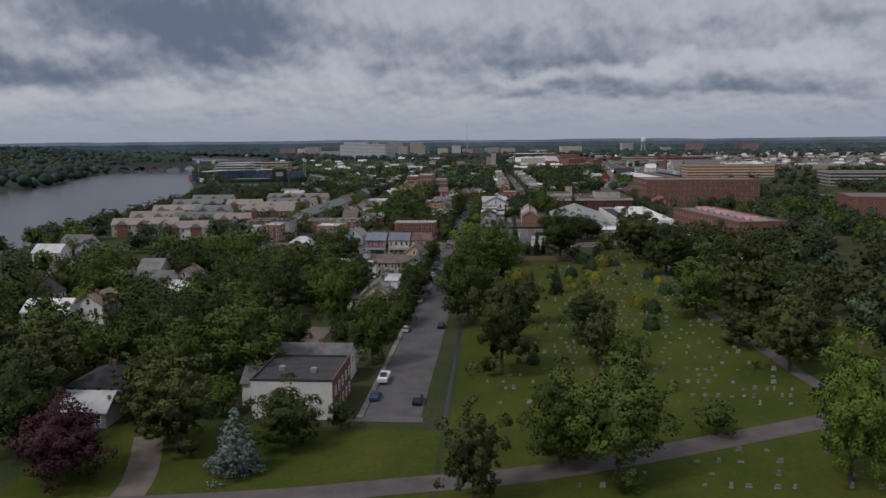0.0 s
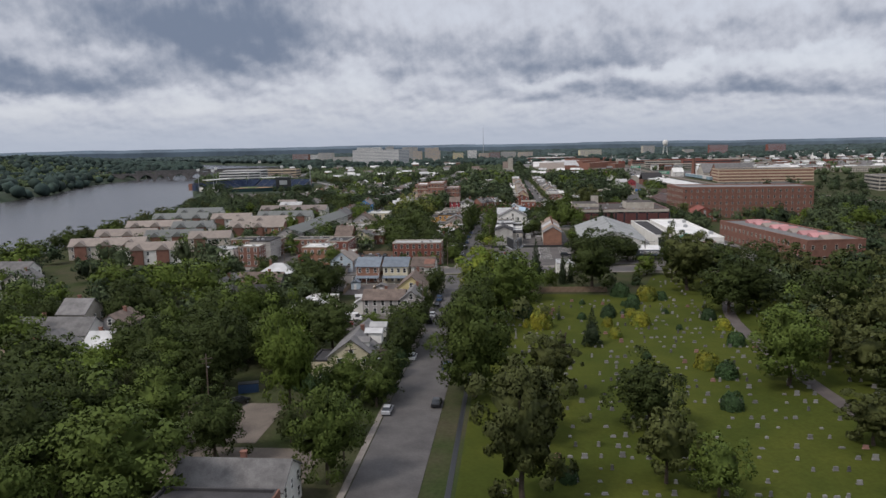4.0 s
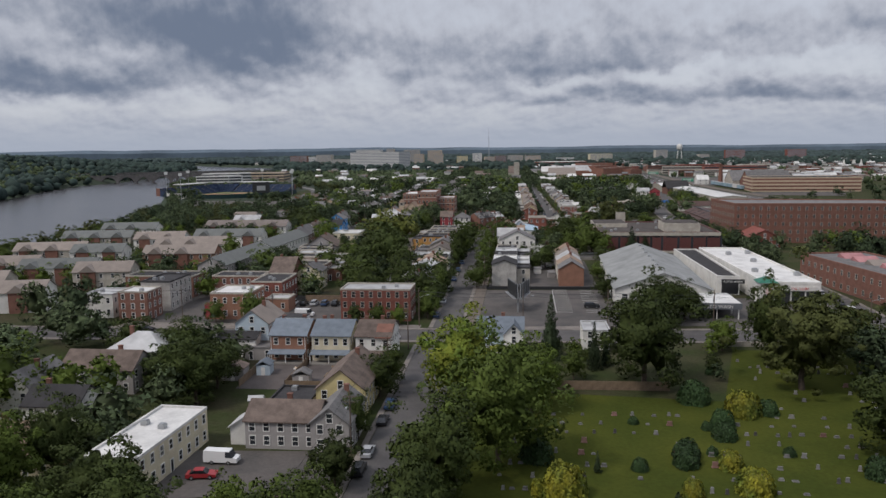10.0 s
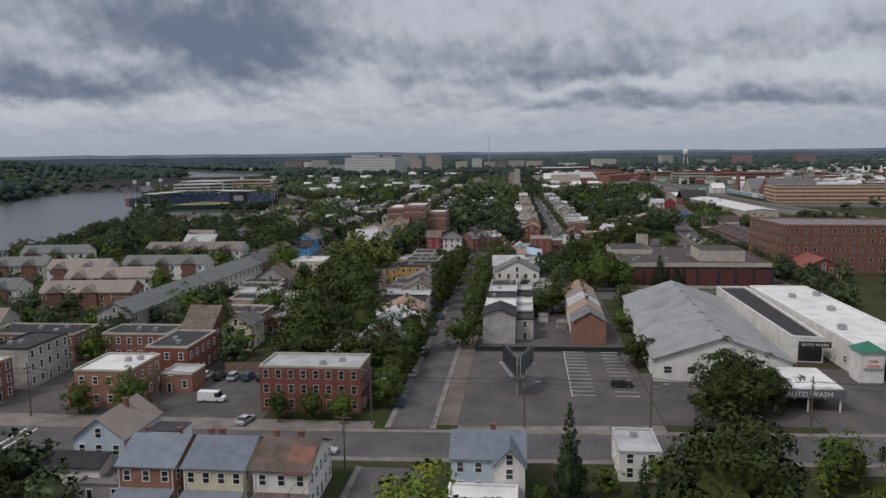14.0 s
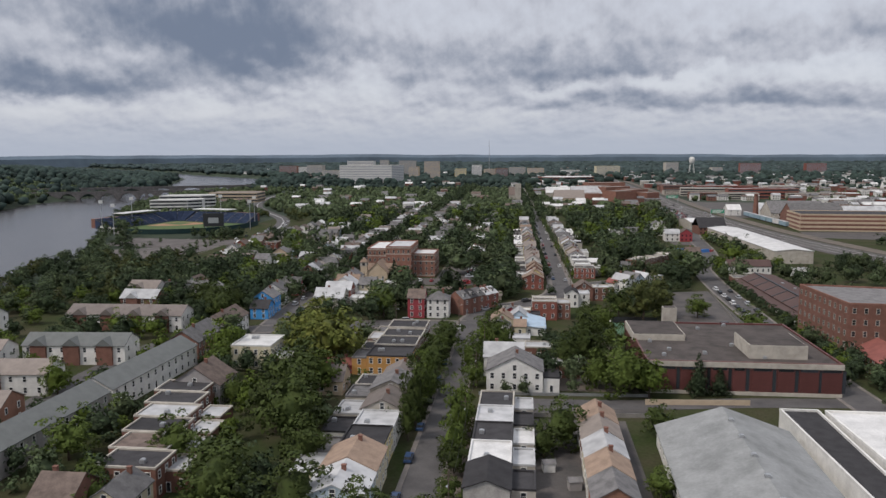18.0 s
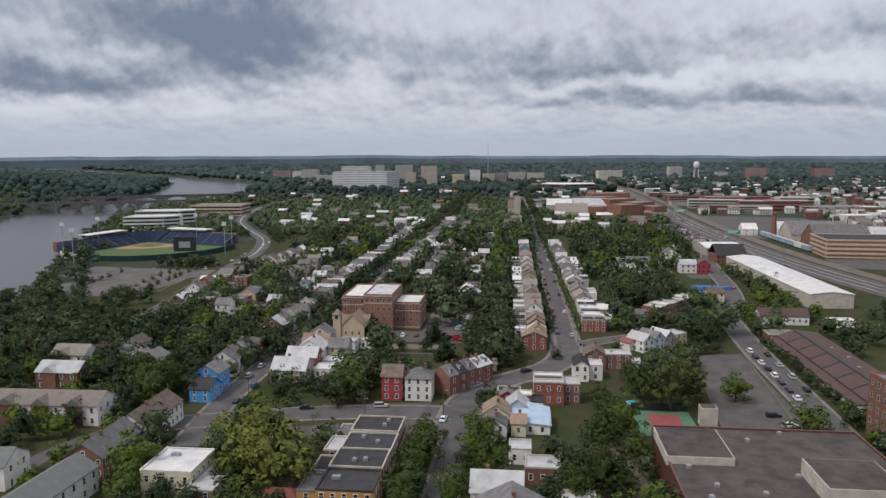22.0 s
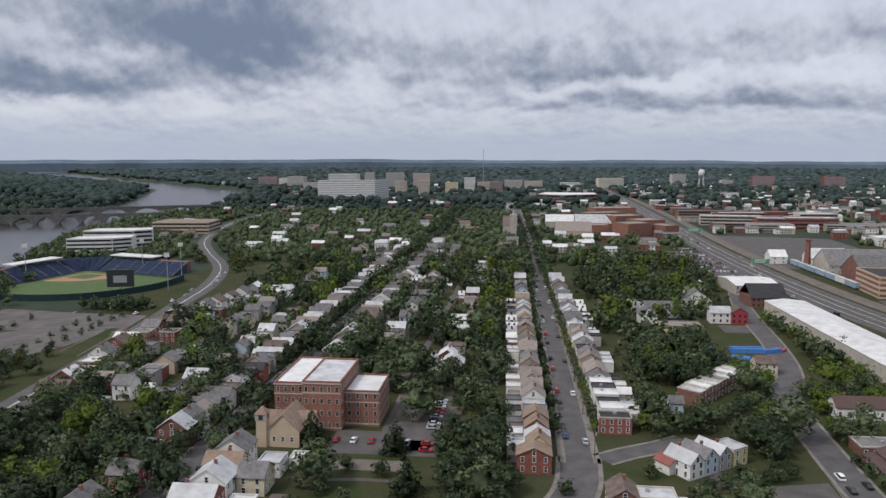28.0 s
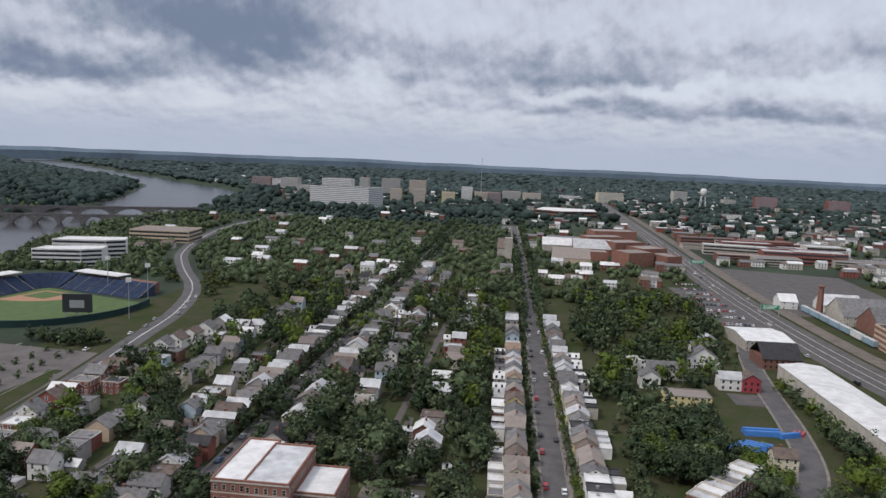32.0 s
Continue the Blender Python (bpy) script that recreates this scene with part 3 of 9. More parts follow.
def ribbon(name, line, width, m, lift=0.05, label="", category="road", kerb=0.0, register=True):
    """A strip that follows the ground along a plan line; kerb: the height of its edge over the ground."""
    for _ in range(3 if len(line) > 2 else 0):
        cut = [line[0]]
        for (ax, ay), (bx, by) in zip(line, line[1:]):
            cut += [(ax * 0.75 + bx * 0.25, ay * 0.75 + by * 0.25), (ax * 0.25 + bx * 0.75, ay * 0.25 + by * 0.75)]
        line = cut[:1] + cut[2:-1] + [line[-1]] if len(line) > 2 else line
    pts = []
    for (ax, ay), (bx, by) in zip(line, line[1:]):
        k = max(1, int(math.hypot(bx - ax, by - ay) / 8))
        pts += [(ax + (bx - ax) * j / k, ay + (by - ay) * j / k) for j in range(k)]
    pts.append(line[-1])
    vs, fs = [], []
    for k, (x, y) in enumerate(pts):
        a, c = pts[max(0, k - 1)], pts[min(len(pts) - 1, k + 1)]
        d = Vector((c[0] - a[0], c[1] - a[1])).normalized()
        nx, ny = d.y * width / 2, -d.x * width / 2
        for s in (-1, 1):
            px, py = x + s * nx, y + s * ny
            vs += [(px, py, gz(px, py) + lift), (px, py, gz(px, py) - 0.3)]
        if register:
            USED.append((x - width / 2 - 1, x + width / 2 + 1, y - 5, y + 5))
            if name == "road":
                ROADS.append((x, y, width / 2))
    for k in range(len(pts) - 1):
        a = 4 * k
        fs += [(a, a + 2, a + 6, a + 4), (a + 1, a, a + 4, a + 5), (a + 2, a + 3, a + 7, a + 6)]
    me = make(name, vs, fs, [m])
    ob = new(name, me)
    return tagged(ob, label, category, kind="structure")


def patch(name, poly, m, lift, label, category, register=True):
    lo, hi = min(p[1] for p in poly), max(p[1] for p in poly)
    cuts = sorted({lo, hi, *(p[1] for p in poly), *(lo + (hi - lo) * k / max(1, int((hi - lo) / 6)) for k in range(int((hi - lo) / 6)))})
    vs, b = [], Build()
    for y in cuts:
        hit = [ax + (bx - ax) * (y - ay) / (by - ay) for (ax, ay), (bx, by) in zip(poly, poly[1:] + poly[:1]) if ay != by and min(ay, by) - 1e-6 <= y <= max(ay, by) + 1e-6]
        for x, dz in ((min(hit), lift), (max(hit), lift), (max(hit), -0.3), (min(hit), -0.3)):
            vs.append((x, y, gz(x, y) + dz))
    n = 4 * (len(cuts) - 1)
    b.add(vs, [f for k in range(0, n, 4) for f in ((k, k + 1, k + 5, k + 4), (k + 1, k + 2, k + 6, k + 5), (k + 3, k, k + 4, k + 7))] + [(0, 3, 2, 1), (n, n + 1, n + 2, n + 3)])
    if register:
        xs, ys = [p[0] for p in poly], [p[1] for p in poly]
        USED.append((min(xs), max(xs), min(ys), max(ys)))
    return tagged(new(name, b.mesh(name, [m])), label, category, kind="structure")


ASPH, WALK = M["asphalt"], M["walk"]


LIFT = [0.07]


def street(line, width, walk_w=1.8, tag="street"):
    walk_w *= 0.7
    LIFT[0] += 0.006
    ribbon("road", line, width, ASPH, LIFT[0], "worn grey asphalt " + tag, "road")
    for s in (-1, 1) if walk_w > 0 else ():
        side = []
        for k, (x, y) in enumerate(line):
            a, c = line[max(0, k - 1)], line[min(len(line) - 1, k + 1)]
            d = Vector((c[0] - a[0], c[1] - a[1])).normalized()
            o = s * (width / 2 + walk_w / 2)
            side.append((x + d.y * o, y - d.x * o))
        ribbon("pavement", side, walk_w, WALK, 0.17, "concrete pavement with a raised kerb", "pavement", register=False)


# streets of the plan
street([(-19.9, 131), (-19.9, 200), (-20.2, 342)], 10.8, 0.0, "dead-end street beside the cemetery")
ribbon("pavement", [(-26.0, 131), (-26.2, 342)], 1.1, WALK, 0.17, "worn brick pavement with a raised kerb", "pavement", register=False)
street([(-150, 348), (-60, 350), (20, 353), (98, 357)], 11.0, 2.2, "cross street")
street([(-20.3, 359), (-20, 460), (-19, 560)], 7.5, 1.6, "tree-lined street")
street([(-118, 559), (-66, 577), (-22, 580)], 11.0, 1.6, "side street to the junction")
street([(-19.5, 556), (-20, 575), (-18, 594), (-10, 612), (3, 624), (13, 636), (18.6, 652), (19.6, 672)], 11.5, 2.0, "winding street")
street([(19.8, 668), (19.6, 700), (18.2, 793), (16.8, 870), (14.9, 960), (11.2, 1138), (4.0, 1360), (-6.0, 1700)], 8.4, 3.4, "long straight street")
street([(-96, 545), (-99, 570), (-101, 600), (-101, 650), (-99.5, 717), (-98, 800), (-97, 1020), (-96, 1350), (-95, 1700)], 8.4, 1.6, "side street lined with trees and houses")
ribbon("path", [(-134, 455), (-135, 500), (-132, 545), (-116, 562)], 6.5, ASPH, 0.055, "estate drive between the town houses", "path")
patch("parking_lot", [(-78, 553), (-42, 560), (-24, 562), (-24, 574), (-46, 570), (-80, 560)], M["lot"], 0.06, "asphalt lot at the street corner", "parking lot")
patch("verge", [(-115, 355.9), (-27.5, 358.6), (-27.5, 362.2), (-115, 361.6)], M["walk"], 0.055, "worn pavement along the cross street", "verge", register=False)
ribbon("road", [(-11, 487.5), (36, 489.5), (62, 494.5), (96, 496.5)], 7.5, ASPH, 0.075, "service road between the lots and the school", "road")
patch("yard", [(6, 500), (34, 500), (34, 560), (8, 552)], M["gravel"], 0.04, "bare back yards behind the white house", "yard", register=False)
patch("verge", [(-15.3, 361.5), (-11.6, 361.5), (-11.6, 476), (-15.2, 476)], M["gravel"], 0.05, "bare trodden strip beside the lot", "verge", register=False)
patch("verge", [(-11.4, 358.8), (27, 360.6), (27, 363.9), (-11.4, 360.9)], M["walk"], 0.06, "worn pavement before the lot", "verge", register=False)
street([(27, 671), (35, 677), (46, 683), (56, 690)], 7.5, 1.6, "short street off the bend")
ribbon("path", [(-142, 640), (-140, 760), (-136, 900), (-134, 1000)], 3.4, M["path"], 0.05, "narrow paved back alley", "path")
ribbon("path", [(-46, 745), (-44, 900), (-42, 1100)], 3.2, M["path"], 0.05, "narrow paved back alley", "path")
street([(96, 300), (100, 400), (91, 520), (95, 577), (97.2, 655), (99.5, 690), (104, 742), (117, 766), (126, 812), (133, 880), (141, 935), (160, 1010)], 9.5, 1.6, "street past the factory")
ribbon("road", [(-190, 680), (-201, 790), (-211, 860), (-217, 900), (-223, 955), (-249, 1045), (-301, 1130), (-358, 1246), (-410, 1500), (-380, 1750)], 13, ASPH, 0.06, "curving grey riverside highway", "road")
ribbon("road", [(262, 640), (228, 760), (203, 880), (192, 1000), (187, 1200), (196, 1500), (205, 2050), (215, 2700)], 30, M["lot"], 0.06, "broad grey highway through the town", "road")
RIVER_RD = [(-190, 680), (-201, 790), (-211, 860), (-217, 900), (-223, 955), (-249, 1045), (-301, 1130), (-358, 1246), (-410, 1500), (-380, 1750)]
MAIN_RD = [(262, 640), (228, 760), (203, 880), (192, 1000), (187, 1200), (196, 1500), (205, 2050), (215, 2700)]
for line_, offs in ((RIVER_RD, (-0.3, 0.3)), (MAIN_RD, (-7.5, 0.0, 7.5))):
    for o in offs:
        ribbon("road_line", [(x + o, y) for x, y in line_], 0.28, M["paint"], 0.13, "faded white lane line", "road line", register=False)

# cemetery paths and lawns
patch("lawn", [(-9, 92), (98, 92), (97, 300), (-9, 309)], M["lawn"], 0.02, "mown cemetery lawn", "lawn", register=False)
patch("lawn", [(-75, 95), (-10, 95), (-10, 127), (-75, 127)], M["lawn"], 0.024, "mown lawn before the houses", "lawn", register=False)
ribbon("path", [(-60, 96), (-33, 100), (-15, 105), (3, 109), (20, 116), (33, 122), (54, 132), (66, 138), (90, 142)], 5.4, M["path"], 0.06, "paved cemetery drive", "path")
ribbon("path", [(70, 136), (66, 158), (65, 186), (61, 230), (61, 275), (68, 300)], 3.4, M["path"], 0.065, "narrow cemetery path", "path")
patch("lawn", [(40, 303), (97, 299.5), (96, 340), (52, 342)], M["lawn"], 0.022, "mown lawn at the end of the cemetery", "lawn", register=False)
for cx in (-93.5, -91.5, -104.5, -106.5):
    ribbon("road_line", [(cx, 343.2), (cx, 354)], 0.45, M["paint"], 0.13, "worn white crosswalk stripe", "road line", register=False)
ribbon("path", [(-54, 92), (-55, 105), (-62, 122)], 5.0, M["gravel"], 0.05, "gravel drive", "path")
ribbon("verge", [(-9.9, 131), (-10.4, 200), (-10.6, 300)], 0.9, M["dark"], 0.03, "dark drainage strip in the grass", "verge", register=False)
# parking lots and yards
patch("parking_lot", [(-11.5, 361), (27, 364), (27, 413), (-11.5, 412)], M["lot"], 0.05, "cracked grey asphalt parking lot", "parking lot")
patch("parking_lot", [(27.2, 364), (55.8, 365), (55.8, 396), (27.2, 396)], M["lot"], 0.052, "asphalt apron before the warehouse", "parking lot")
patch("parking_lot", [(-76, 362), (-52, 362), (-52, 392), (-76, 392)], M["lot"], 0.05, "small asphalt parking lot", "parking lot")
patch("parking_lot", [(-62, 255), (-28, 262), (-28, 276), (-62, 274)], M["lot"], 0.05, "pale asphalt parking yard", "parking lot")
patch("parking_lot", [(56, 362), (94, 364), (94, 402), (56, 402)], M["lot"], 0.05, "asphalt forecourt of the car wash", "parking lot")
patch("parking_lot", [(61, 572), (88.0, 570), (90.6, 661), (73, 657), (66, 622)], M["lot"], 0.05, "large grey asphalt parking lot", "parking lot")
patch("parking_lot", [(-11, 478), (34, 481), (34, 493), (-11, 492)], M["lot"], 0.05, "long parking lot behind a low wall", "parking lot")
patch("parking_lot", [(-62, 668), (-25, 668), (-25, 688), (-62, 688)], M["lot"], 0.05, "school parking lot", "parking lot")
patch("parking_lot", [(-46.5, 688), (-25, 688), (-25, 727), (-46.5, 727)], M["lot"], 0.054, "school parking lot", "parking lot")
patch("parking_lot", [(-300, 788), (-262, 770), (-208, 768), (-211, 800), (-219, 856), (-318, 868), (-326, 820)], M["lot_tan"], 0.05, "big tan parking lot with young trees", "parking lot")
for ax_, ay_, bx_, by_, w_ in ((-258, 776, -262, 862, 1.6), (-276, 784, -270, 866, 1.6), (-240, 776, -240, 858, 0.5), (-300, 800, -292, 866, 0.5), (-222, 776, -226, 855, 0.5)):
    ribbon("road_line", [(ax_, ay_), (bx_, by_)], w_, M["walk"], 0.07, "pale concrete strip across the lot", "road line", register=False)
patch("parking_lot", [(110, 846), (129, 846), (129, 864), (110, 864)], M["lot"], 0.05, "small asphalt parking lot", "parking lot")
patch("lawn", [(92, 815), (127, 812), (129, 845), (92, 850)], M["grass"], 0.04, "rough grass field", "lawn")
patch("lawn", [(-60, 612), (-32, 612), (-32, 662), (-60, 662)], M["grass"], 0.04, "green gardens behind the houses", "lawn", register=False)
patch("yard", [(-58, 656), (-34, 656), (-34, 664), (-58, 664)], M["gravel"], 0.045, "bare garden plot beside the church", "yard", register=False)
ribbon("path", [(-58, 648), (-46, 650), (-30, 649)], 2.0, M["path"], 0.055, "narrow garden path", "path")
patch("yard", [(50, 674), (66, 684), (62, 692), (46, 688)], M["lot"], 0.045, "asphalt yard behind the pale houses", "yard", register=False)
patch("yard", [(-66, 180), (-46, 180), (-46, 200), (-66, 200)], M["gravel"], 0.05, "bare gravel yard", "yard")
patch("yard", [(-60, 163), (-33, 163), (-33, 178), (-60, 178)], M["gravel"], 0.05, "bare gravel yard", "yard")
patch("parking_lot", [(150, 1020), (180, 1010), (176, 1180), (140, 1180)], M["lot"], 0.05, "car park beside the highway", "parking lot")
patch("parking_lot", [(212, 1080), (330, 1060), (340, 1300), (215, 1330)], M["lot"], 0.05, "vast empty asphalt lot", "parking lot")
patch("yard", [(-11, 414), (27, 414.5), (27, 477), (-11, 476)], M["lot"], 0.04, "dark asphalt yard behind the row houses", "yard", register=False)
patch("yard", [(-60, 306), (-29, 306), (-29, 325), (-60, 325)], M["path"], 0.04, "paved back yards of the twin houses", "yard", register=False)
patch("yard", [(-115, 361), (-50, 361), (-50, 400), (-115, 400)], M["lot"], 0.03, "paved yards along the cross street", "yard", register=False)
patch("yard", [(-66, 576), (-30, 584), (-30, 589), (-66, 584)], M["lot"], 0.045, "asphalt apron before the houses", "yard", register=False)
ribbon("railway", [(275, 640), (250, 760), (226, 890), (216, 1000), (212, 1200), (222, 1500), (230, 2050)], 12, M["gravel"], 0.09, "brown ballasted railway beside the highway", "railway")
patch("parking_lot", [(225, 900), (300, 880), (330, 945), (232, 945)], M["lot"], 0.06, "car park before the tan offices", "parking lot")
patch("court", [(36, 566), (54, 566), (54, 588), (36, 588)], M["court_g"], 0.05, "green-edged ball court", "court")
patch("court", [(40.5, 569), (50, 569), (50, 585), (40.5, 585)], M["court"], 0.09, "faded red playing court", "court", register=False)


def stripes(x0, x1, ys, lift=0.07):
    for y in ys:
        ribbon("road_line", [(x0, y), (x1, y)], 0.14, M["paint"], lift, "white parking line", "road line", register=False)


stripes(11, 16, [380 + 2.75 * k for k in range(13)])
stripes(20, 25, [380 + 2.75 * k for k in range(13)])
ribbon("road_line", [(11, 379), (11, 414)], 0.14, M["paint"], 0.07, "white parking line", "road line", register=False)
stripes(16, 20, [481.5, 484.2, 486.9, 489.6])


# ---- trees ----
def ball(k):
    bm = bmesh.new()
    bmesh.ops.create_icosphere(bm, subdivisions=k, radius=1)
    v = np.array([x.co[:] for x in bm.verts])
    f = np.array([[x.index for x in y.verts] for y in bm.faces])
    bm.free()
    return v, f


BALLS = {k: ball(k) for k in (1, 2, 3, 4)}


def crown_mesh(shape, seed, lobes, leaves, size, fine, m, crisp=0.4):
    """Leaf sprays as small triangles over uneven boughs, each bough round a core of its own; 14 m high, 6 m in radius."""
    r = np.random.RandomState(seed)
    if shape == "cone":
        u = (np.arange(lobes) + 0.5) / lobes
        mid = np.array([0, 0, 4.5])
        reach = 4.6 * (1 - u) ** 0.85 * r.uniform(0.6, 1.05, lobes) * np.where(np.arange(lobes) % 2, 1, 0.7)
        a = np.arange(lobes) * 2.4
        cs = np.stack([reach * np.cos(a), reach * np.sin(a), 0.9 + 12.6 * u - 0.16 * reach], 1)
        rs = 0.4 + 1.05 * (1 - u)
        squash = np.array([1, 1, 0.5])
    else:
        k = np.arange(lobes) + 0.5
        dz = 1 - 1.78 * k / lobes
        a = k * 2.39996 + r.uniform(0, 6.28)
        h = np.sqrt(1 - np.clip(dz, -0.99, 0.99) ** 2)
        d = np.stack([h * np.cos(a), h * np.sin(a), dz], 1) + 0.18 * r.normal(size=(lobes, 3))
        ph = r.uniform(0, 6.28, 3)
        wob = 1 + 0.16 * np.sin(2 * a + ph[0]) + 0.10 * np.sin(3 * a + 4 * dz + ph[1])
        mid, axes = np.array([0, 0, 6.5]), np.array([4.1, 4.1, 5.6])
        loose = shape == "loose"
        cs = mid + d * axes * (wob * r.uniform(0.55 if loose else 0.74, 1.16 if loose else 1.04, lobes))[:, None]
        rs = (r.uniform(0.55, 1.25, lobes) if loose else r.uniform(0.75, 1.6, lobes)) * (50 / lobes) ** 0.42
        cs[:, 2] = np.maximum(cs[:, 2], rs * 0.8 + 0.3)
        squash = np.array([1, 1, 0.82])
    pick = r.choice(lobes, leaves, p=rs ** 2 / (rs ** 2).sum())
    d = r.normal(size=(leaves, 3))
    d[:, 2] += 0.25
    out = cs[pick] - mid
    d += 0.7 * out / (np.linalg.norm(out, axis=1)[:, None] + 0.1)
    d /= np.linalg.norm(d, axis=1)[:, None]
    tw = r.uniform(0, 6.28, (lobes, 3))[pick]
    lump = 1 + 0.15 * np.sin(4.5 * d[:, 0] + tw[:, 0]) * np.sin(4.5 * d[:, 1] + tw[:, 1]) + 0.12 * np.sin(6 * d[:, 2] + tw[:, 2])
    p = cs[pick] + d * (rs[pick] * lump * r.uniform(0.7, 1.22, leaves))[:, None] * squash
    nrm = d + r.normal(size=(leaves, 3)) * 0.5
    nrm /= np.linalg.norm(nrm, axis=1)[:, None]
    t = np.cross(nrm, r.normal(size=(leaves, 3)))
    t /= np.linalg.norm(t, axis=1)[:, None] + 1e-6
    s = np.cross(nrm, t)
    q = (size * r.uniform(0.55, 1.35, leaves))[:, None]
    v = np.stack([p - t * q - s * q * 0.5, p + t * q - s * q * 0.5, p + s * q], 1).reshape(-1, 3)
    out = p - mid
    out /= np.linalg.norm(out, axis=1)[:, None] + 1e-6
    soft = np.repeat(d * 0.6 + out * 0.4 + nrm * crisp, 3, axis=0)
    iv, it = BALLS[fine]
    if shape == "cone":
        core = mid + iv * np.array([2.6, 2.6, 4.4])
        core[:, :2] *= np.clip((13.0 - core[:, 2:3]) / 8.5, 0.05, 1.2)
    else:
        # an inner mass that bulges with the boughs
        along_ = (cs - mid) @ iv.T
        off = ((cs - mid) ** 2).sum(1)[:, None] - along_ ** 2
        rad = (rs * 0.82)[:, None] ** 2
        far = np.where(off < rad, along_ + np.sqrt(np.maximum(rad - off, 0)), 0).max(0)
        whole = np.linalg.norm(iv * axes, axis=1)
        core = mid + iv * r.uniform(0.8, 1.02, (len(iv), 1)) * np.clip(far * 0.8, 0.62 * whole, 0.84 * whole)[:, None]
    return rounded(quick("crown", np.concatenate([v, core]), np.concatenate([np.arange(leaves * 3).reshape(-1, 3), it + 3 * leaves]), [m]), np.concatenate([soft, iv + r.normal(size=iv.shape) * 0.7]))


def trunk_mesh(seed, limbs=5):
    r = random.Random(seed)
    b = Build()
    p, rad = Vector((0, 0, -0.3)), 0.34
    for k in range(4):
        q = p + Vector((r.uniform(-0.2, 0.2), r.uniform(-0.2, 0.2), 1.7))
        b.tube(p, q, rad, rad * 0.84, 7)
        p, rad = q, rad * 0.84
    for k in range(limbs):
        a = 6.283 * k / limbs + r.uniform(-0.4, 0.4)
        q = p + Vector((math.cos(a) * 2.6, math.sin(a) * 2.6, r.uniform(1.2, 3.6)))
        b.tube(p - Vector((0, 0, 0.9 * (k % 3))), q, rad * 0.6, rad * 0.2, 5)
    return b.mesh("trunk", [M["bark"]])


TRUNKS = [trunk_mesh(k) for k in range(3)]
CROWNS = {}
LEAF = dict(a=("broad", "leaf_a", "broad mid-green deciduous tree"), d=("broad", "leaf_d", "dark green leafy tree with a dense crown"),
            b=("broad", "leaf_b", "bright green leafy tree in full leaf"), w=("loose", "leaf_w", "loose olive-green tree with drooping twigs"),
            y=("broad", "leaf_y", "tree with yellow-green new leaves"), o=("broad", "leaf_o", "spreading tree with pale blossom among its leaves"),
            p=("broad", "leaf_p", "dark purple-leaved maple on the lawn"), s=("cone", "leaf_s", "silvery blue spruce on the lawn"),
            c=("cone", "leaf_c", "tall dark conifer with a pointed top"))


def crown(kind, lod, variant):
    key = (kind, lod, variant)
    if key not in CROWNS:
        shape, m, _ = LEAF[kind]
        lobes, leaves, size, fine = ((50, 2700, 0.26, 3), (40, 1500, 0.34, 2), (28, 560, 0.54, 2), (16, 150, 1.0, 1), (60, 7600, 0.178, 4))[lod]
        if shape == "cone":
            lobes = 60 + lobes // 2
        elif shape == "loose":
            lobes, leaves = int(lobes * 1.4), int(leaves * 1.5)
        CROWNS[key] = crown_mesh(shape, 11 * variant + lod + 5, lobes, leaves, size, fine, M[m], (0.45, 0.9, 1.1, 1.1, 0.4)[lod])
    return CROWNS[key]


TREES = []


LOOSE, SINGLE = {}, []


def tree(x, y, h, r, kind="a", overhang=False):
    if any((x - a) ** 2 + (y - c) ** 2 < 14 for a, c in TREES):
        return
    if not overhang and any(abs(y - c) < w + 2 and (x - a) ** 2 + (y - c) ** 2 < (w + 0.8) ** 2 for a, c, w in ROADS):
        return
    TREES.append((x, y))
    if r > 0.6 * h:
        h = max(h, min(17.0, 1.25 * r))
    r = min(r, 0.56 * h)
    if y > 600 or len(SINGLE) > 300:
        LOOSE.setdefault((kind, int(y > 800 or h < 4.6)), []).append((x, y, h, r))
        return
    SINGLE.append((x, y))
    lod = 1 if y > 375 else 4 if r > 5.5 and abs(x + 5) < 75 else 0
    shape, m, label = LEAF[kind]
    e = new("tree")
    e.matrix_basis = pose(x, y, gz(x, y), 0, 0, rng.uniform(0, 360)) @ Matrix.Diagonal((r / 5.6, r / 5.6, h / 13.6, 1))
    tagged(e, label, "tree")
    part("trunk", TRUNKS[rng.randrange(3)], e)
    part("crown", crown(kind, lod, rng.randrange(3)), e)


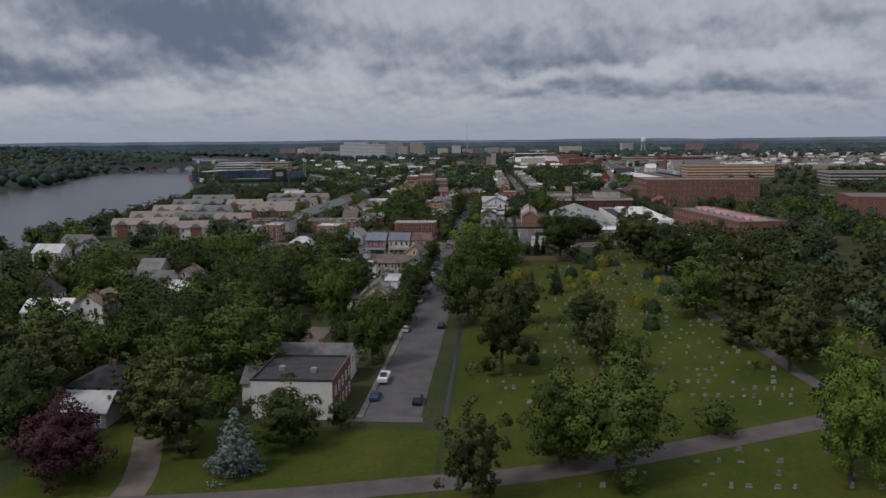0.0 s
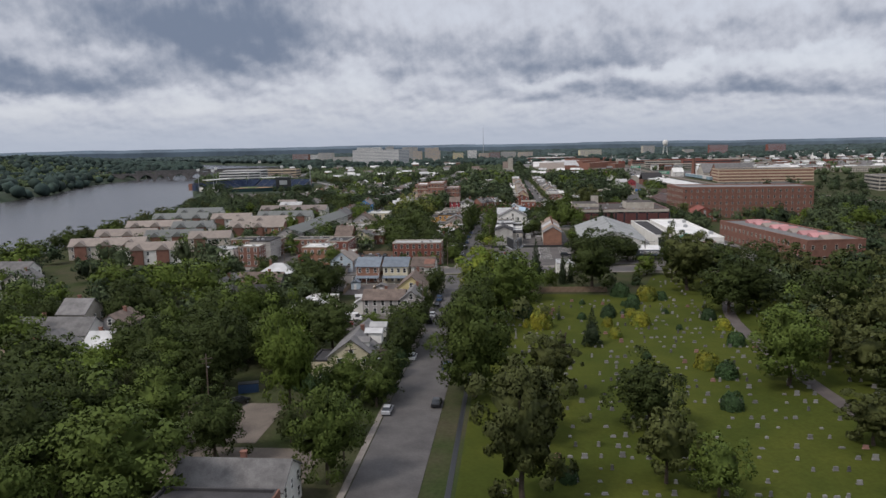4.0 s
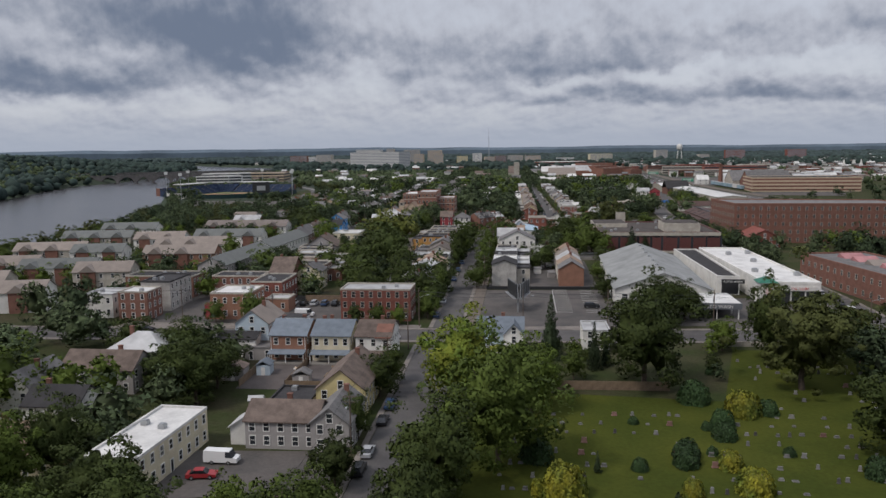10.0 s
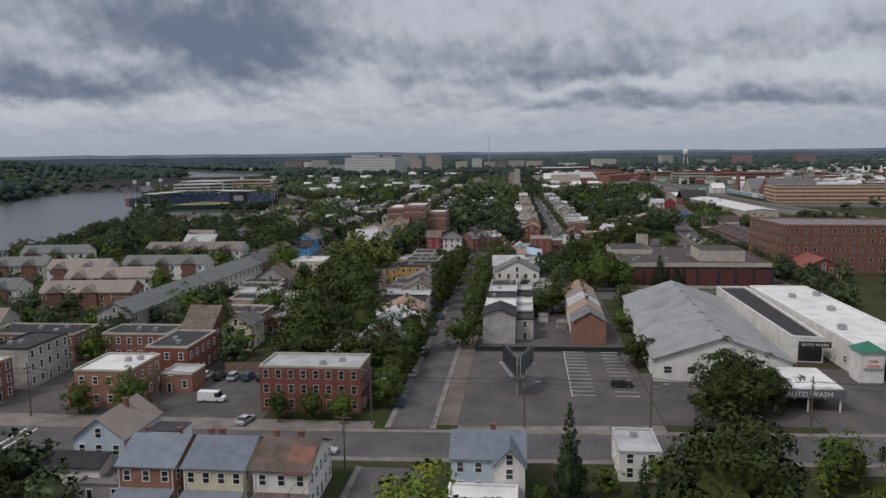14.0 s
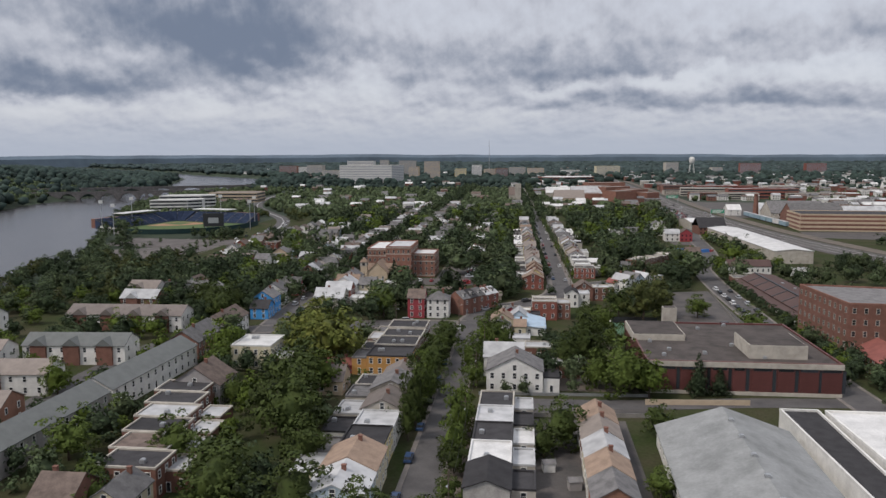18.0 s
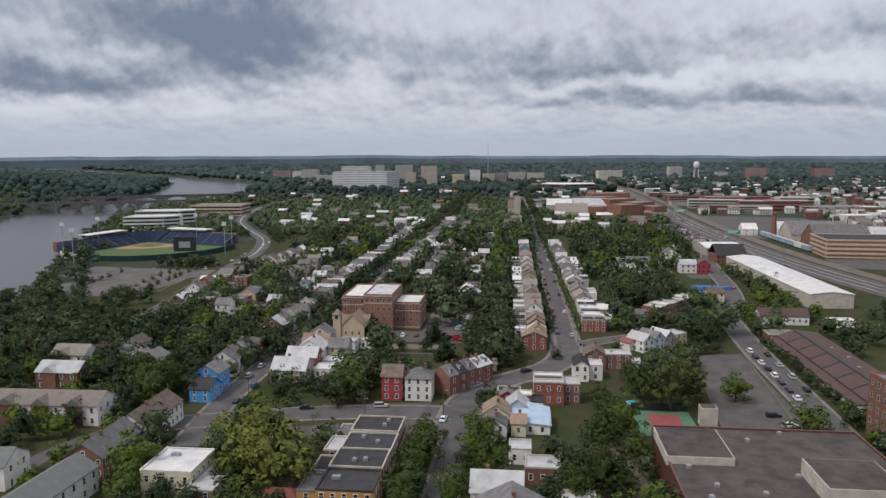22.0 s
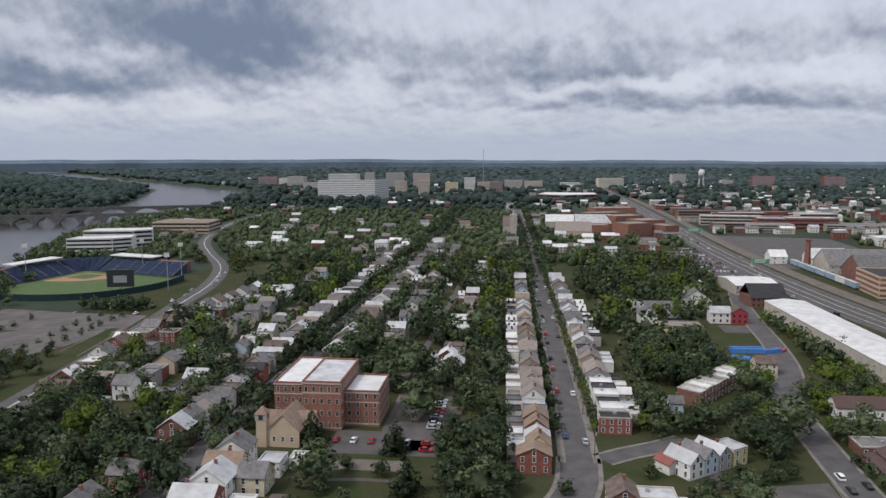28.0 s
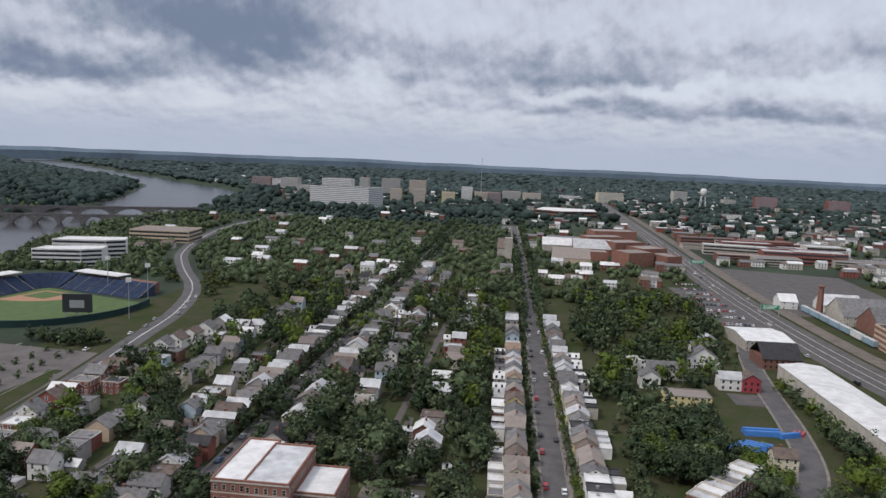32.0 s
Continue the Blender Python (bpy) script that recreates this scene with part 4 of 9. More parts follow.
def grow_loose():
    """The many trees of the farther streets, joined kind by kind."""
    r = np.random.RandomState(17)
    for (kind, far), spots in sorted(LOOSE.items()):
        vs, fs, ns, n = [], [], [], 0
        for x, y, h, rad in spots:
            me = crown(kind, 2 + far, r.randint(4))
            if me.name not in FLAT:
                v = np.empty(len(me.vertices) * 3, np.float32)
                me.vertices.foreach_get("co", v)
                t = np.empty(len(me.loops), np.int32)
                me.loops.foreach_get("vertex_index", t)
                q = np.empty(len(me.vertices) * 3, np.float32)
                me.attributes["custom_normal"].data.foreach_get("vector", q)
                FLAT[me.name] = (v.reshape(-1, 3), t.reshape(-1, 3), q.reshape(-1, 3))
            v, t, q = FLAT[me.name]
            a = r.uniform(0, 6.283)
            c, s_ = math.cos(a), math.sin(a)
            spin = np.array([[c, s_, 0], [-s_, c, 0], [0, 0, 1]])
            ns.append(q @ spin)
            w = v @ spin * np.array([rad / 5.6, rad / 5.6, h / 13.6])
            vs.append(w + np.array([x, y, gz(x, y)]))
            fs.append(t + n)
            n += len(v)
        # kinds a and d change to the copies tinted blue for haze
        m = M[{"a": "hazed_leaf", "d": "hazed_leaf_d"}.get(kind, LEAF[kind][1])]
        tagged(new("street_trees", rounded(quick("street_trees", np.concatenate(vs), np.concatenate(fs), [m]), np.concatenate(ns))), "many leafy trees crowding the streets and gardens", "trees", kind="stuff")


FLAT = {}


def fill(x0, x1, y0, y1, n, lo=7, hi=12, kinds="aaddbw", margin=2.5):
    """Trees strewn over a stretch of the plan, clear of houses and streets."""
    done = tries = 0
    while done < n and tries < n * 20:
        tries += 1
        x, y = rng.uniform(x0, x1), rng.uniform(y0, y1)
        h = rng.uniform(lo, hi)
        if y > 690 and x > -200 and h > 4.6 and math.sin(0.085 * x + 1.3) * math.sin(0.05 * y + 0.4) + 0.6 * math.sin(0.19 * x + 0.12 * y) < rng.uniform(-0.4, 0.15):
            continue
        if clear(x, y, margin) and not any((x - a) ** 2 + (y - c) ** 2 < (0.42 * h) ** 2 for a, c in TREES):
            tree(x, y, h, h * rng.uniform(0.36, 0.52), rng.choice(kinds))
            done += 1


# ---- houses ----
def window_mesh(w, h, m_trim, panes=2):
    """A frame with sill, and panes set back in it, as one connected shell."""
    fr, bar = 0.12, 0.06
    xs = [-w / 2 - fr, -w / 2, w / 2, w / 2 + fr]
    zs = [-fr, 0.0]
    for k in range(panes):
        zs += [h * (k + 1) / panes - bar / 2, h * (k + 1) / panes + bar / 2] if k < panes - 1 else [h, h + fr]
    verts, idx = [], {}

    def v(x, y, z):
        key = (round(x, 4), round(y, 4), round(z, 4))
        if key not in idx:
            idx[key] = len(verts)
            verts.append(key)
        return idx[key]

    faces, mi = [], []
    for i in range(3):
        for j in range(len(zs) - 1):
            x0, x1, z0, z1 = xs[i], xs[i + 1], zs[j], zs[j + 1]
            if i == 1 and j % 2 == 1:
                o, q = (x0, x1, z0, z1), -0.015
                c = [v(x0, -0.08, z0), v(x1, -0.08, z0), v(x1, -0.08, z1), v(x0, -0.08, z1)]
                d = [v(x0, q, z0), v(x1, q, z0), v(x1, q, z1), v(x0, q, z1)]
                faces.append(tuple(d)), mi.append(1)
                for k in range(4):
                    faces.append((c[k], c[(k + 1) % 4], d[(k + 1) % 4], d[k])), mi.append(0)
            else:
                faces.append((v(x0, -0.08, z0), v(x1, -0.08, z0), v(x1, -0.08, z1), v(x0, -0.08, z1))), mi.append(0)
    edge = [(xs[0], zs[0]), (xs[-1], zs[0]), (xs[-1], zs[-1]), (xs[0], zs[-1])]
    for k in range(4):
        (ax, az), (bx, bz) = edge[k], edge[(k + 1) % 4]
        faces.append((v(ax, 0.05, az), v(bx, 0.05, bz), v(bx, -0.08, bz), v(ax, -0.08, az))), mi.append(0)
    return make("window", verts, faces, [m_trim, M["glass"]], mi)


WIN = dict(n=window_mesh(0.95, 1.55, M["trim"]), w=window_mesh(1.7, 1.5, M["trim"]), s=window_mesh(0.95, 1.6, M["stone"]), f=window_mesh(2.2, 2.4, M["stone"]))
DOOR = window_mesh(0.8, 2.0, M["trim"], 1)
b = Build()
b.box(-0.42, 0.42, -0.3, 0.3, -1.6, 1.0).box(-0.5, 0.5, -0.38, 0.38, 1.0, 1.16)
CHIMNEY = b.mesh("chimney", [M["brickd"]])
b = Build()
b.box(-0.55, 0.55, -0.55, 0.55, 0, 0.75).box(-0.4, 0.4, -0.4, 0.4, 0.75, 0.9)
VENT = b.mesh("roof_vent", [M["steel"]])


def windows(parent, w, d, h, sides, kind="n", pitch=2.7, sill=0.95, door=True, top=None):
    """Windows on the front (f, towards -y), the right (r, +x), the left (l, -x) and the back (k)."""
    floors = max(1, round(h / 3.05))
    fh = h / floors
    for s in sides:
        length = w if s in "fk" else d
        n = max(1, int(length / pitch))
        for fl in range(floors):
            for k in range(n):
                o = -length / 2 + length * (k + 0.5) / n
                z = fl * fh + sill * fh / 3.05
                turn, x, y = {"f": (0, o, 0), "r": (90, w / 2, d / 2 + o), "l": (-90, -w / 2, d / 2 + o), "k": (180, o, d)}[s]
                if door and fl == 0 and k == (n - 1) // 2 and s == sides[-1]:
                    part("door", DOOR, parent, m=pose(x, y, 0.15, 0, 0, turn))
                else:
                    part("window", WIN[kind], parent, m=pose(x, y, z, 0, 0, turn))


FARV = Build()
FARM = ["glass"]


def far_house(x, y, w, d, h, roof, axis, wall, rcol, rot):
    """A house of the far streets, laid into one joined mesh with its windows."""
    for k in (wall, rcol):
        if k not in FARM:
            FARM.append(k)
    b, a = Build(), w / 2
    wi, ri = FARM.index(wall), FARM.index(rcol)
    b.box(-a, a, 0, d, -1, h, wi)
    if roof == "flat":
        flat_roof(b, [(-a, 0), (a, 0), (a, d), (-a, d)], h, m_deck=ri, m_edge=ri)
    else:
        rise = 0.33 * (d if axis == "x" else w)
        b.add([(-a, 0, h), (a, 0, h), (0, 0, h + rise)] if axis == "y" else [(a, 0, h), (a, d, h), (a, d / 2, h + rise)], [(0, 1, 2)], wi)
        gable_roof(b, a, d, h, rise, axis, 0.35, m=ri)
    for fl in range(2):
        for k in range(max(1, int(w / 2.8))):
            o = -a + w * (k + 0.5) / max(1, int(w / 2.8))
            b.add([(o - 0.5, -0.03, 0.9 + 3 * fl), (o + 0.5, -0.03, 0.9 + 3 * fl), (o + 0.5, -0.03, 2.4 + 3 * fl), (o - 0.5, -0.03, 2.4 + 3 * fl)], [(0, 1, 2, 3)], 0)
    m = pose(x, y, gz(x, y), 0, 0, rot)
    n = len(FARV.v)
    FARV.v += [tuple(m @ Vector(p)) for p in b.v]
    FARV.f += [tuple(k + n for k in q) for q in b.f]
    FARV.i += b.i


def house(x, y, w, d, h, roof="gable", axis="x", wall="white", rcol="r_grey", rot=0.0, rh=None, sides=None, chim=True, kind="n", pitch=2.7,
          label="", category="house", porch=None, group="", name="house", over=0.35, door=True):
    """A house whose front middle stands at (x, y); w across, d deep, h to the eaves."""
    if y > 820 and name == "house":
        USED.append((x - w / 2, x + w / 2, y, y + d))
        far_house(x, y, w, d, h, roof, axis, wall, rcol, rot)
        return None
    e = thing(name, x, y, label or f"{SAY[wall]} {'row house' if group else 'house'} with a {SAY[rcol]} {'flat' if roof == 'flat' else roof} roof", category, rot, group=group)
    USED.append((x - w / 2, x + w / 2, y, y + d))
    a = w / 2
    rm, wm = M[rcol], M[wall]
    if roof == "flat":
        b = Build().box(-a, a, 0, d, -1, h)
        part("wall", b.mesh("wall", [wm]), e)
        b = flat_roof(Build(), [(-a, 0), (a, 0), (a, d), (-a, d)], h)
        part("roof", b.mesh("roof", [rm, M["stone"] if wall.startswith("brick") else rm]), e)
        if w * d > 60:
            for k in range(1 + int(w * d / 130)):
                part("roof_vent", VENT, e, m=pose(rng.uniform(-a * 0.6, a * 0.6), rng.uniform(d * 0.25, d * 0.8), h + 0.05))
    else:
        span = d if axis == "x" else w
        rise = rh or 0.33 * span
        t = 0.22
        if roof == "hip":
            k = min(w, d) / 2
            ridge_pts = [(-a + k, d / 2, h + rise), (a - k, d / 2, h + rise)] if w >= d else [(0, k, h + rise), (0, d - k, h + rise)]
            part("wall", Build().box(-a, a, 0, d, -1, h).mesh("wall", [wm]), e)
            b = Build()
            o = over
            base = [(-a - o, -o, h), (a + o, -o, h), (a + o, d + o, h), (-a - o, d + o, h)]
            vs = base + ridge_pts
            fs = [(0, 1, 5, 4), (1, 2, 5), (2, 3, 4, 5), (3, 0, 4)] if w >= d else [(0, 1, 4), (1, 2, 5, 4), (2, 3, 5), (3, 0, 4, 5)]
            b.add(vs + [(px, py, h - t) for px, py, _ in base], fs + [(0, 3, 2, 1)] + [(q, 6 + q, 6 + (q + 1) % 4, (q + 1) % 4) for q in range(4)])
            part("roof", b.mesh("roof", [rm]), e)
        else:
            b = Build().box(-a, a, 0, d, -1, h)
            if axis == "x":
                b.add([(-a, 0, h), (-a, d, h), (-a, d / 2, h + rise), (a, 0, h), (a, d, h), (a, d / 2, h + rise)], [(0, 2, 1), (3, 4, 5), (0, 3, 5, 2), (1, 2, 5, 4)])
            else:
                b.add([(-a, 0, h), (a, 0, h), (0, 0, h + rise), (-a, d, h), (a, d, h), (0, d, h + rise)], [(0, 1, 2), (3, 5, 4), (0, 2, 5, 3), (1, 4, 5, 2)])
            part("wall", b.mesh("wall", [wm]), e)
            part("roof", gable_roof(Build(), a, d, h, rise, axis, over).mesh("roof", [rm]), e)
        if chim:
            if axis == "x":
                part("chimney", CHIMNEY, e, m=pose(a * rng.uniform(-0.7, 0.7), d / 2 + 0.6, h + rise * 0.95))
            else:
                part("chimney", CHIMNEY, e, m=pose(0.6, d * rng.uniform(0.3, 0.85), h + rise * 0.95))
    if sides is None:
        sides = "fr" if x < 0 else "fl"
    if sides:
        windows(e, w, d, h, sides, kind, pitch, door=door)
    if roof == "gable" and axis == "y" and sides and rise > 2:
        part("window", WIN["n"], e, m=pose(0, 0, h + 0.15))
    if porch:
        b = Build()
        b.add([(-a, 0.0, 3.0), (a, 0.0, 3.0), (a, -porch, 2.5), (-a, -porch, 2.5), (-a, 0.0, 2.85), (a, 0.0, 2.85), (a, -porch, 2.32), (-a, -porch, 2.32)],
              [(0, 3, 2, 1), (4, 5, 6, 7), (3, 7, 6, 2), (0, 4, 7, 3), (1, 2, 6, 5)])
        part("porch_roof", b.mesh("porch_roof", [rm]), e)
        for px in (-a + 0.12, 0, a - 0.12):
            part("post", POST, e, m=pose(px, -porch + 0.15, 0))
        part("porch_floor", Build().box(-a, a, -porch, -0.02, -0.5, 0.35).mesh("porch_floor", [M["concrete"]]), e)
    return e


POST = Build().box(-0.07, 0.07, -0.07, 0.07, 0.3, 2.4).mesh("post", [M["trim"]])


# ---- large buildings ----
def block(poly, h, wall, rcol, label, category="building", floors=None, pitch=3.2, kind="s", edges=(), base=0.0, name="building", parapet=0.6, bands=None):
    """A building over a plan polygon (counter-clockwise), with windows along the edges named."""
    cx, cy = sum(p[0] for p in poly) / len(poly), sum(p[1] for p in poly) / len(poly)
    z = gz(cx, cy)
    e = thing(name, cx, cy, label, category, z=z)
    loc = [(px - cx, py - cy) for px, py in poly]
    xs, ys = [p[0] for p in poly], [p[1] for p in poly]
    USED.append((min(xs), max(xs), min(ys), max(ys)))
    part("wall", Build().prism(loc, -1.5 + base, h).mesh("wall", [M[wall]]), e)
    n = len(loc)
    b = flat_roof(Build(), loc, h, parapet, 0.4)
    part("roof", b.mesh("roof", [M[rcol], M[wall]]), e)
    floors = floors or max(1, round(h / 3.6))
    fh = h / floors
    for k in edges:
        (ax, ay), (bx, by) = loc[k], loc[(k + 1) % n]
        d = Vector((bx - ax, by - ay))
        L = d.length
        d.normalize()
        turn = math.degrees(math.atan2(d.y, d.x))
        if bands:
            for fl in range(floors):
                bb = Build().box(0.4, L - 0.4, -0.06, 0.05, 0, fh * 0.5)
                part("window_band", bb.mesh("window_band", [M[bands]]), e, m=pose(ax, ay, base + fl * fh + fh * 0.32, 0, 0, turn))
            continue
        m = max(1, int(L / pitch))
        for fl in range(floors):
            for j in range(m):
                o = L * (j + 0.5) / m
                part("window", WIN[kind], e, m=pose(ax + d.x * o, ay + d.y * o, base + fl * fh + fh * 0.27, 0, 0, turn))
    return e


def rect(x0, x1, y0, y1, rot=0.0):
    cx, cy, c, s = (x0 + x1) / 2, (y0 + y1) / 2, math.cos(radians(rot)), math.sin(radians(rot))
    return [(cx + (x - cx) * c - (y - cy) * s, cy + (x - cx) * s + (y - cy) * c) for x, y in ((x0, y0), (x1, y0), (x1, y1), (x0, y1))]


# factory of red brick, two wings that meet at a corner
block([(105, 538), (182, 533), (182, 560), (140, 566), (102, 573)], 19, "brickd", "r_grey", "five-storey red-brick factory with rows of paired windows", "factory", 5, 3.4, edges=(0, 4))
block(rect(205, 300, 430, 470, -14), 14, "brickd", "r_grey", "brick warehouse with a pale flat roof", "factory", 3, 5, edges=(0,))
house(114, 519, 14, 18, 5, "gable", "y", "brick", "r_red", rh=3.4, sides="fl", chim=False, label="low red brick workshop with a red gabled roof", category="workshop", name="workshop")
# low brick mill beside the street
block(rect(108, 132, 362, 442, 9), 9, "brickd", "r_grey", "two-storey brick mill with a long grey roof", "mill", 2, 4.0, edges=(0, 3))
for k in range(9):
    cx, cy = 121 - 0.156 * (8 * k - 34), 402 + 0.98 * (8 * k - 34)
    e = thing("skylight", cx, cy, "pinkish sloping skylight on the mill roof", "skylight", 9, z=gz(121, 402) + 9.07, group="mill skylights")
    b = Build().add([(-4, -2.6, 0), (4, -2.6, 0), (4, 2.6, 0), (-4, 2.6, 0), (-4, 1.2, 1.5), (4, 1.2, 1.5)], [(0, 1, 5, 4), (1, 2, 5), (2, 3, 4, 5), (3, 0, 4), (0, 3, 2, 1)])
    part("frame", b.mesh("frame", [M["pink"] if k % 3 else M["r_sand"]]), e)

# school annexe of dark red brick with a flat roof
e = block(rect(36, 89, 501, 550), 9, "panel_red", "r_umber", "long dark-red panelled school with a flat brown roof", "school", 2, 9, edges=())
for x0, w_ in ((-26.4, 8.0), (-17.2, 7.2), (-8.6, 4.4), (-2.8, 3.4), (2.4, 5.4), (9.2, 4.6), (15.0, 5.2), (21.0, 5.4)):
    part("panel", Build().box(0, w_, -0.16, 0.05, 1.0, 7.0).mesh("panel", [M["panel_red"]]), e, "glossy dark red wall panel", pose(x0, -24.5, 0))
    part("window", Build().box(w_ + 0.1, w_ + 1.0, -0.08, 0.05, 1.2, 7.6).mesh("window", [M["glass"]]), e, m=pose(x0, -24.5, 0))
    part("clerestory", Build().box(0.3, w_ - 0.3, -0.2, 0.05, 7.05, 7.85).mesh("clerestory", [M["glass"]]), e, "dark strip of glazing under the cornice", pose(x0, -24.5, 0))
part("base_course", Build().box(-26.6, 26.6, -0.3, 0.02, -1, 1.0).mesh("base_course", [M["stone"]]), e, m=pose(0, -24.5, 0))
part("base_course", Build().box(-26.8, 26.8, -0.35, 0.02, 7.9, 9.4).mesh("cornice", [M["stone"]]), e, m=pose(0, -24.5, 0))
for x0, x1, y0, y1, h in ((-27, -11, 0, 19, 2.0), (3, 19, -19, -3, 4.0), (-13, -8.5, 26.5, 30, 5.0)):
    part("penthouse", Build().box(x0, x1, y0, y1, 8.6, 9 + h).mesh("penthouse", [M["stone"]]), e)
    part("penthouse_roof", Build().box(x0 + 0.3, x1 - 0.3, y0 + 0.3, y1 - 0.3, 9 + h + 0.003, 9.1 + h).mesh("penthouse_roof", [M["r_umber"]]), e)
for k in range(9):
    part("roof_vent", VENT, e, m=pose(rng.uniform(-24, 24), rng.uniform(-22, 24), 9.05))
USED.append((40, 60, 556, 566))
USED.append((90, 128, 784, 850))
USED.append((-96, -60, 602, 692))
USED.append((-58, -24, 612, 722))
for box_ in ((30, 60, 560, 598), (44, 78, 645, 680), (56, 72, 706, 726), (66, 84, 704, 740), (78, 98, 718, 760), (22, 34, 604, 616), (-112, -90, 560, 665), (106, 136, 700, 716), (84, 104, 600, 700)):
    USED.append(box_)

# grey warehouse with a shallow gable
e = house(44, 390, 29, 72, 5.2, "gable", "y", "white", "r_metal", rot=-2.2, rh=5.0, sides="", chim=False, label="big white warehouse with a weathered grey gabled roof", category="warehouse", name="warehouse", over=0.6)
for k in range(7):
    part("roof_vent", VENT, e, m=pose(0, 6 + 9.6 * k, 10.0))
for k in range(12):
    part("window", WIN["w"], e, m=pose(-14.5, 4 + 5.6 * k, 2.0, 0, 0, -90))
part("door", Build().box(-2.2, 2.2, -0.1, 0.05, 0, 4.2).mesh("door", [M["dark"]]), e, m=pose(4, 0, 0))
for k in range(3):
    part("window", WIN["w"], e, m=pose(-11.5 + 5 * k, 0, 2.0))

# car wash: long white-roofed hall with an arcade, a canopy and its signs
e = block([(64.5, 408), (71.5, 407), (72.5, 474), (63.5, 474)], 5.4, "white", "r_black", "low white car wash tunnel with a black roof", "car wash", 1, edges=())
for k in range(9):
    part("window", Build().box(-1.5, 1.5, -0.06, 0.05, 2.0, 4.4).mesh("window", [M["glass"]]), e, m=pose(-4.1 + 0.015 * (k * 6.4), 25 - 6.6 * k, 0, 0, 0, -90))
part("bay", Build().box(-2.6, 2.6, -0.1, 0.05, 0, 3.9).mesh("bay", [M["dark"]]), e, "dark open wash bay", pose(0.6, -33.3, 0, 0, 0, -8))
e = block([(74.5, 393), (91, 391.5), (90, 471), (73, 471)], 6.4, "white", "r_white", "white car wash hall with a bright white flat roof", "car wash", 1, edges=())
for k in range(3):
    part("bay", Build().box(-1.8, 1.8, -0.1, 0.05, 0, 4.0).mesh("bay", [M["dark"]]), e, "dark open service bay", pose(-1.6 + 4.1 * k, -39.2 - 0.37 * k, 0, 0, 0, -5))
for k in range(5):
    part("window", WIN["w"], e, m=pose(-7.9, -30 + 7 * k, 1.6, 0, 0, -91))
for px, py in ((-4, -18), (2, 4), (7, -25), (-2, 22), (6, 25)):
    part("roof_vent", VENT, e, m=pose(px, py, 6.45) @ Matrix.Diagonal((1.6, 1.6, 1.5, 1)))
part("turret", Build().prism([(-2.5, -2.5), (2.5, -2.5), (2.5, 2.5), (-2.5, 2.5)], -0.2, 6.6).mesh("turret", [M["white"]]), e, "corner turret", pose(-6.5, -37.6, 0))
part("turret_roof", Build().add([(-3, -3, 6.7), (3, -3, 6.7), (3, 3, 6.7), (-3, 3, 6.7), (0, 0, 8.6)], [(0, 1, 4), (1, 2, 4), (2, 3, 4), (3, 0, 4), (0, 3, 2, 1)]).mesh("turret_roof", [M["green_m"]]), e, "green metal hipped roof", pose(-6.5, -37.6, 0))
e = thing("wash_canopy", 56.0, 378.4, "grey car wash canopy with a white roof", "canopy")
USED.append((48, 64, 371, 390))
part("roof", Build().box(-6.8, 6.8, -5.6, 9.6, 2.9, 4.6).mesh("roof", [M["canopy"]]), e)
part("roof_top", Build().box(-6.5, 6.5, -5.3, 9.3, 4.603, 4.7).mesh("roof_top", [M["r_white"]]), e)
for px in (-6, 0, 6):
    for py in (-5, 2, 8):
        part("post", Build().box(px - 0.15, px + 0.15, py - 0.15, py + 0.15, -0.2, 2.9).mesh("post", [M["white"]]), e)
part("back_wall", Build().box(-6.2, 6.2, 8.6, 9.0, -0.2, 2.9).mesh("back_wall", [M["pale"]]), e)


def lettering(text, size, m, x, y, z, rot, parent=None, depth=0.03):
    cu = bpy.data.curves.new("lettering", "FONT")
    cu.body, cu.size, cu.extrude, cu.align_x, cu.space_character = text, size, depth, "CENTER", 1.1
    cu.materials.append(m)
    ob = new("lettering", cu)
    ob.matrix_basis = pose(x, y, z, 90, 0, rot)
    if parent:
        ob.parent = parent
    return ob


lettering("AUTO WASH", 1.35, M["trim"], 0, -5.66, 3.25, 0, e)
e = thing("wall_sign", 69, 405.6, "dark sign board over the wash bay", "sign", -3, z=gz(70, 398) + 4.2)
part("board", Build().box(-3.6, 3.6, -0.1, 0.1, 0, 1.4).mesh("board", [M["dark"]]), e)
lettering("AUTO WASH", 0.95, M["trim"], 0, -0.14, 0.35, 0, e)
e = thing("wall_sign", 85, 391.7, "red lettering on the white fascia", "sign", -3, z=gz(83, 398) + 4.6)
part("board", Build().box(-5, 5, -0.1, 0.1, 0, 1.3).mesh("board", [M["white"]]), e)
lettering("OIL LUBE", 1.15, M["sign_red"], 0, -0.14, 0.25, 0, e)
e = thing("wall_sign", 75.6, 391.1, "red letters on the white turret", "sign", 0, z=gz(76, 392) + 3.6)
part("board", Build().box(-2, 2, -0.02, 0.1, 0, 2.3).mesh("board", [M["white"]]), e)
lettering("CAR", 0.95, M["sign_red"], 0, -0.06, 1.25, 0, e)
lettering("WASH", 0.95, M["sign_red"], 0, -0.06, 0.2, 0, e)
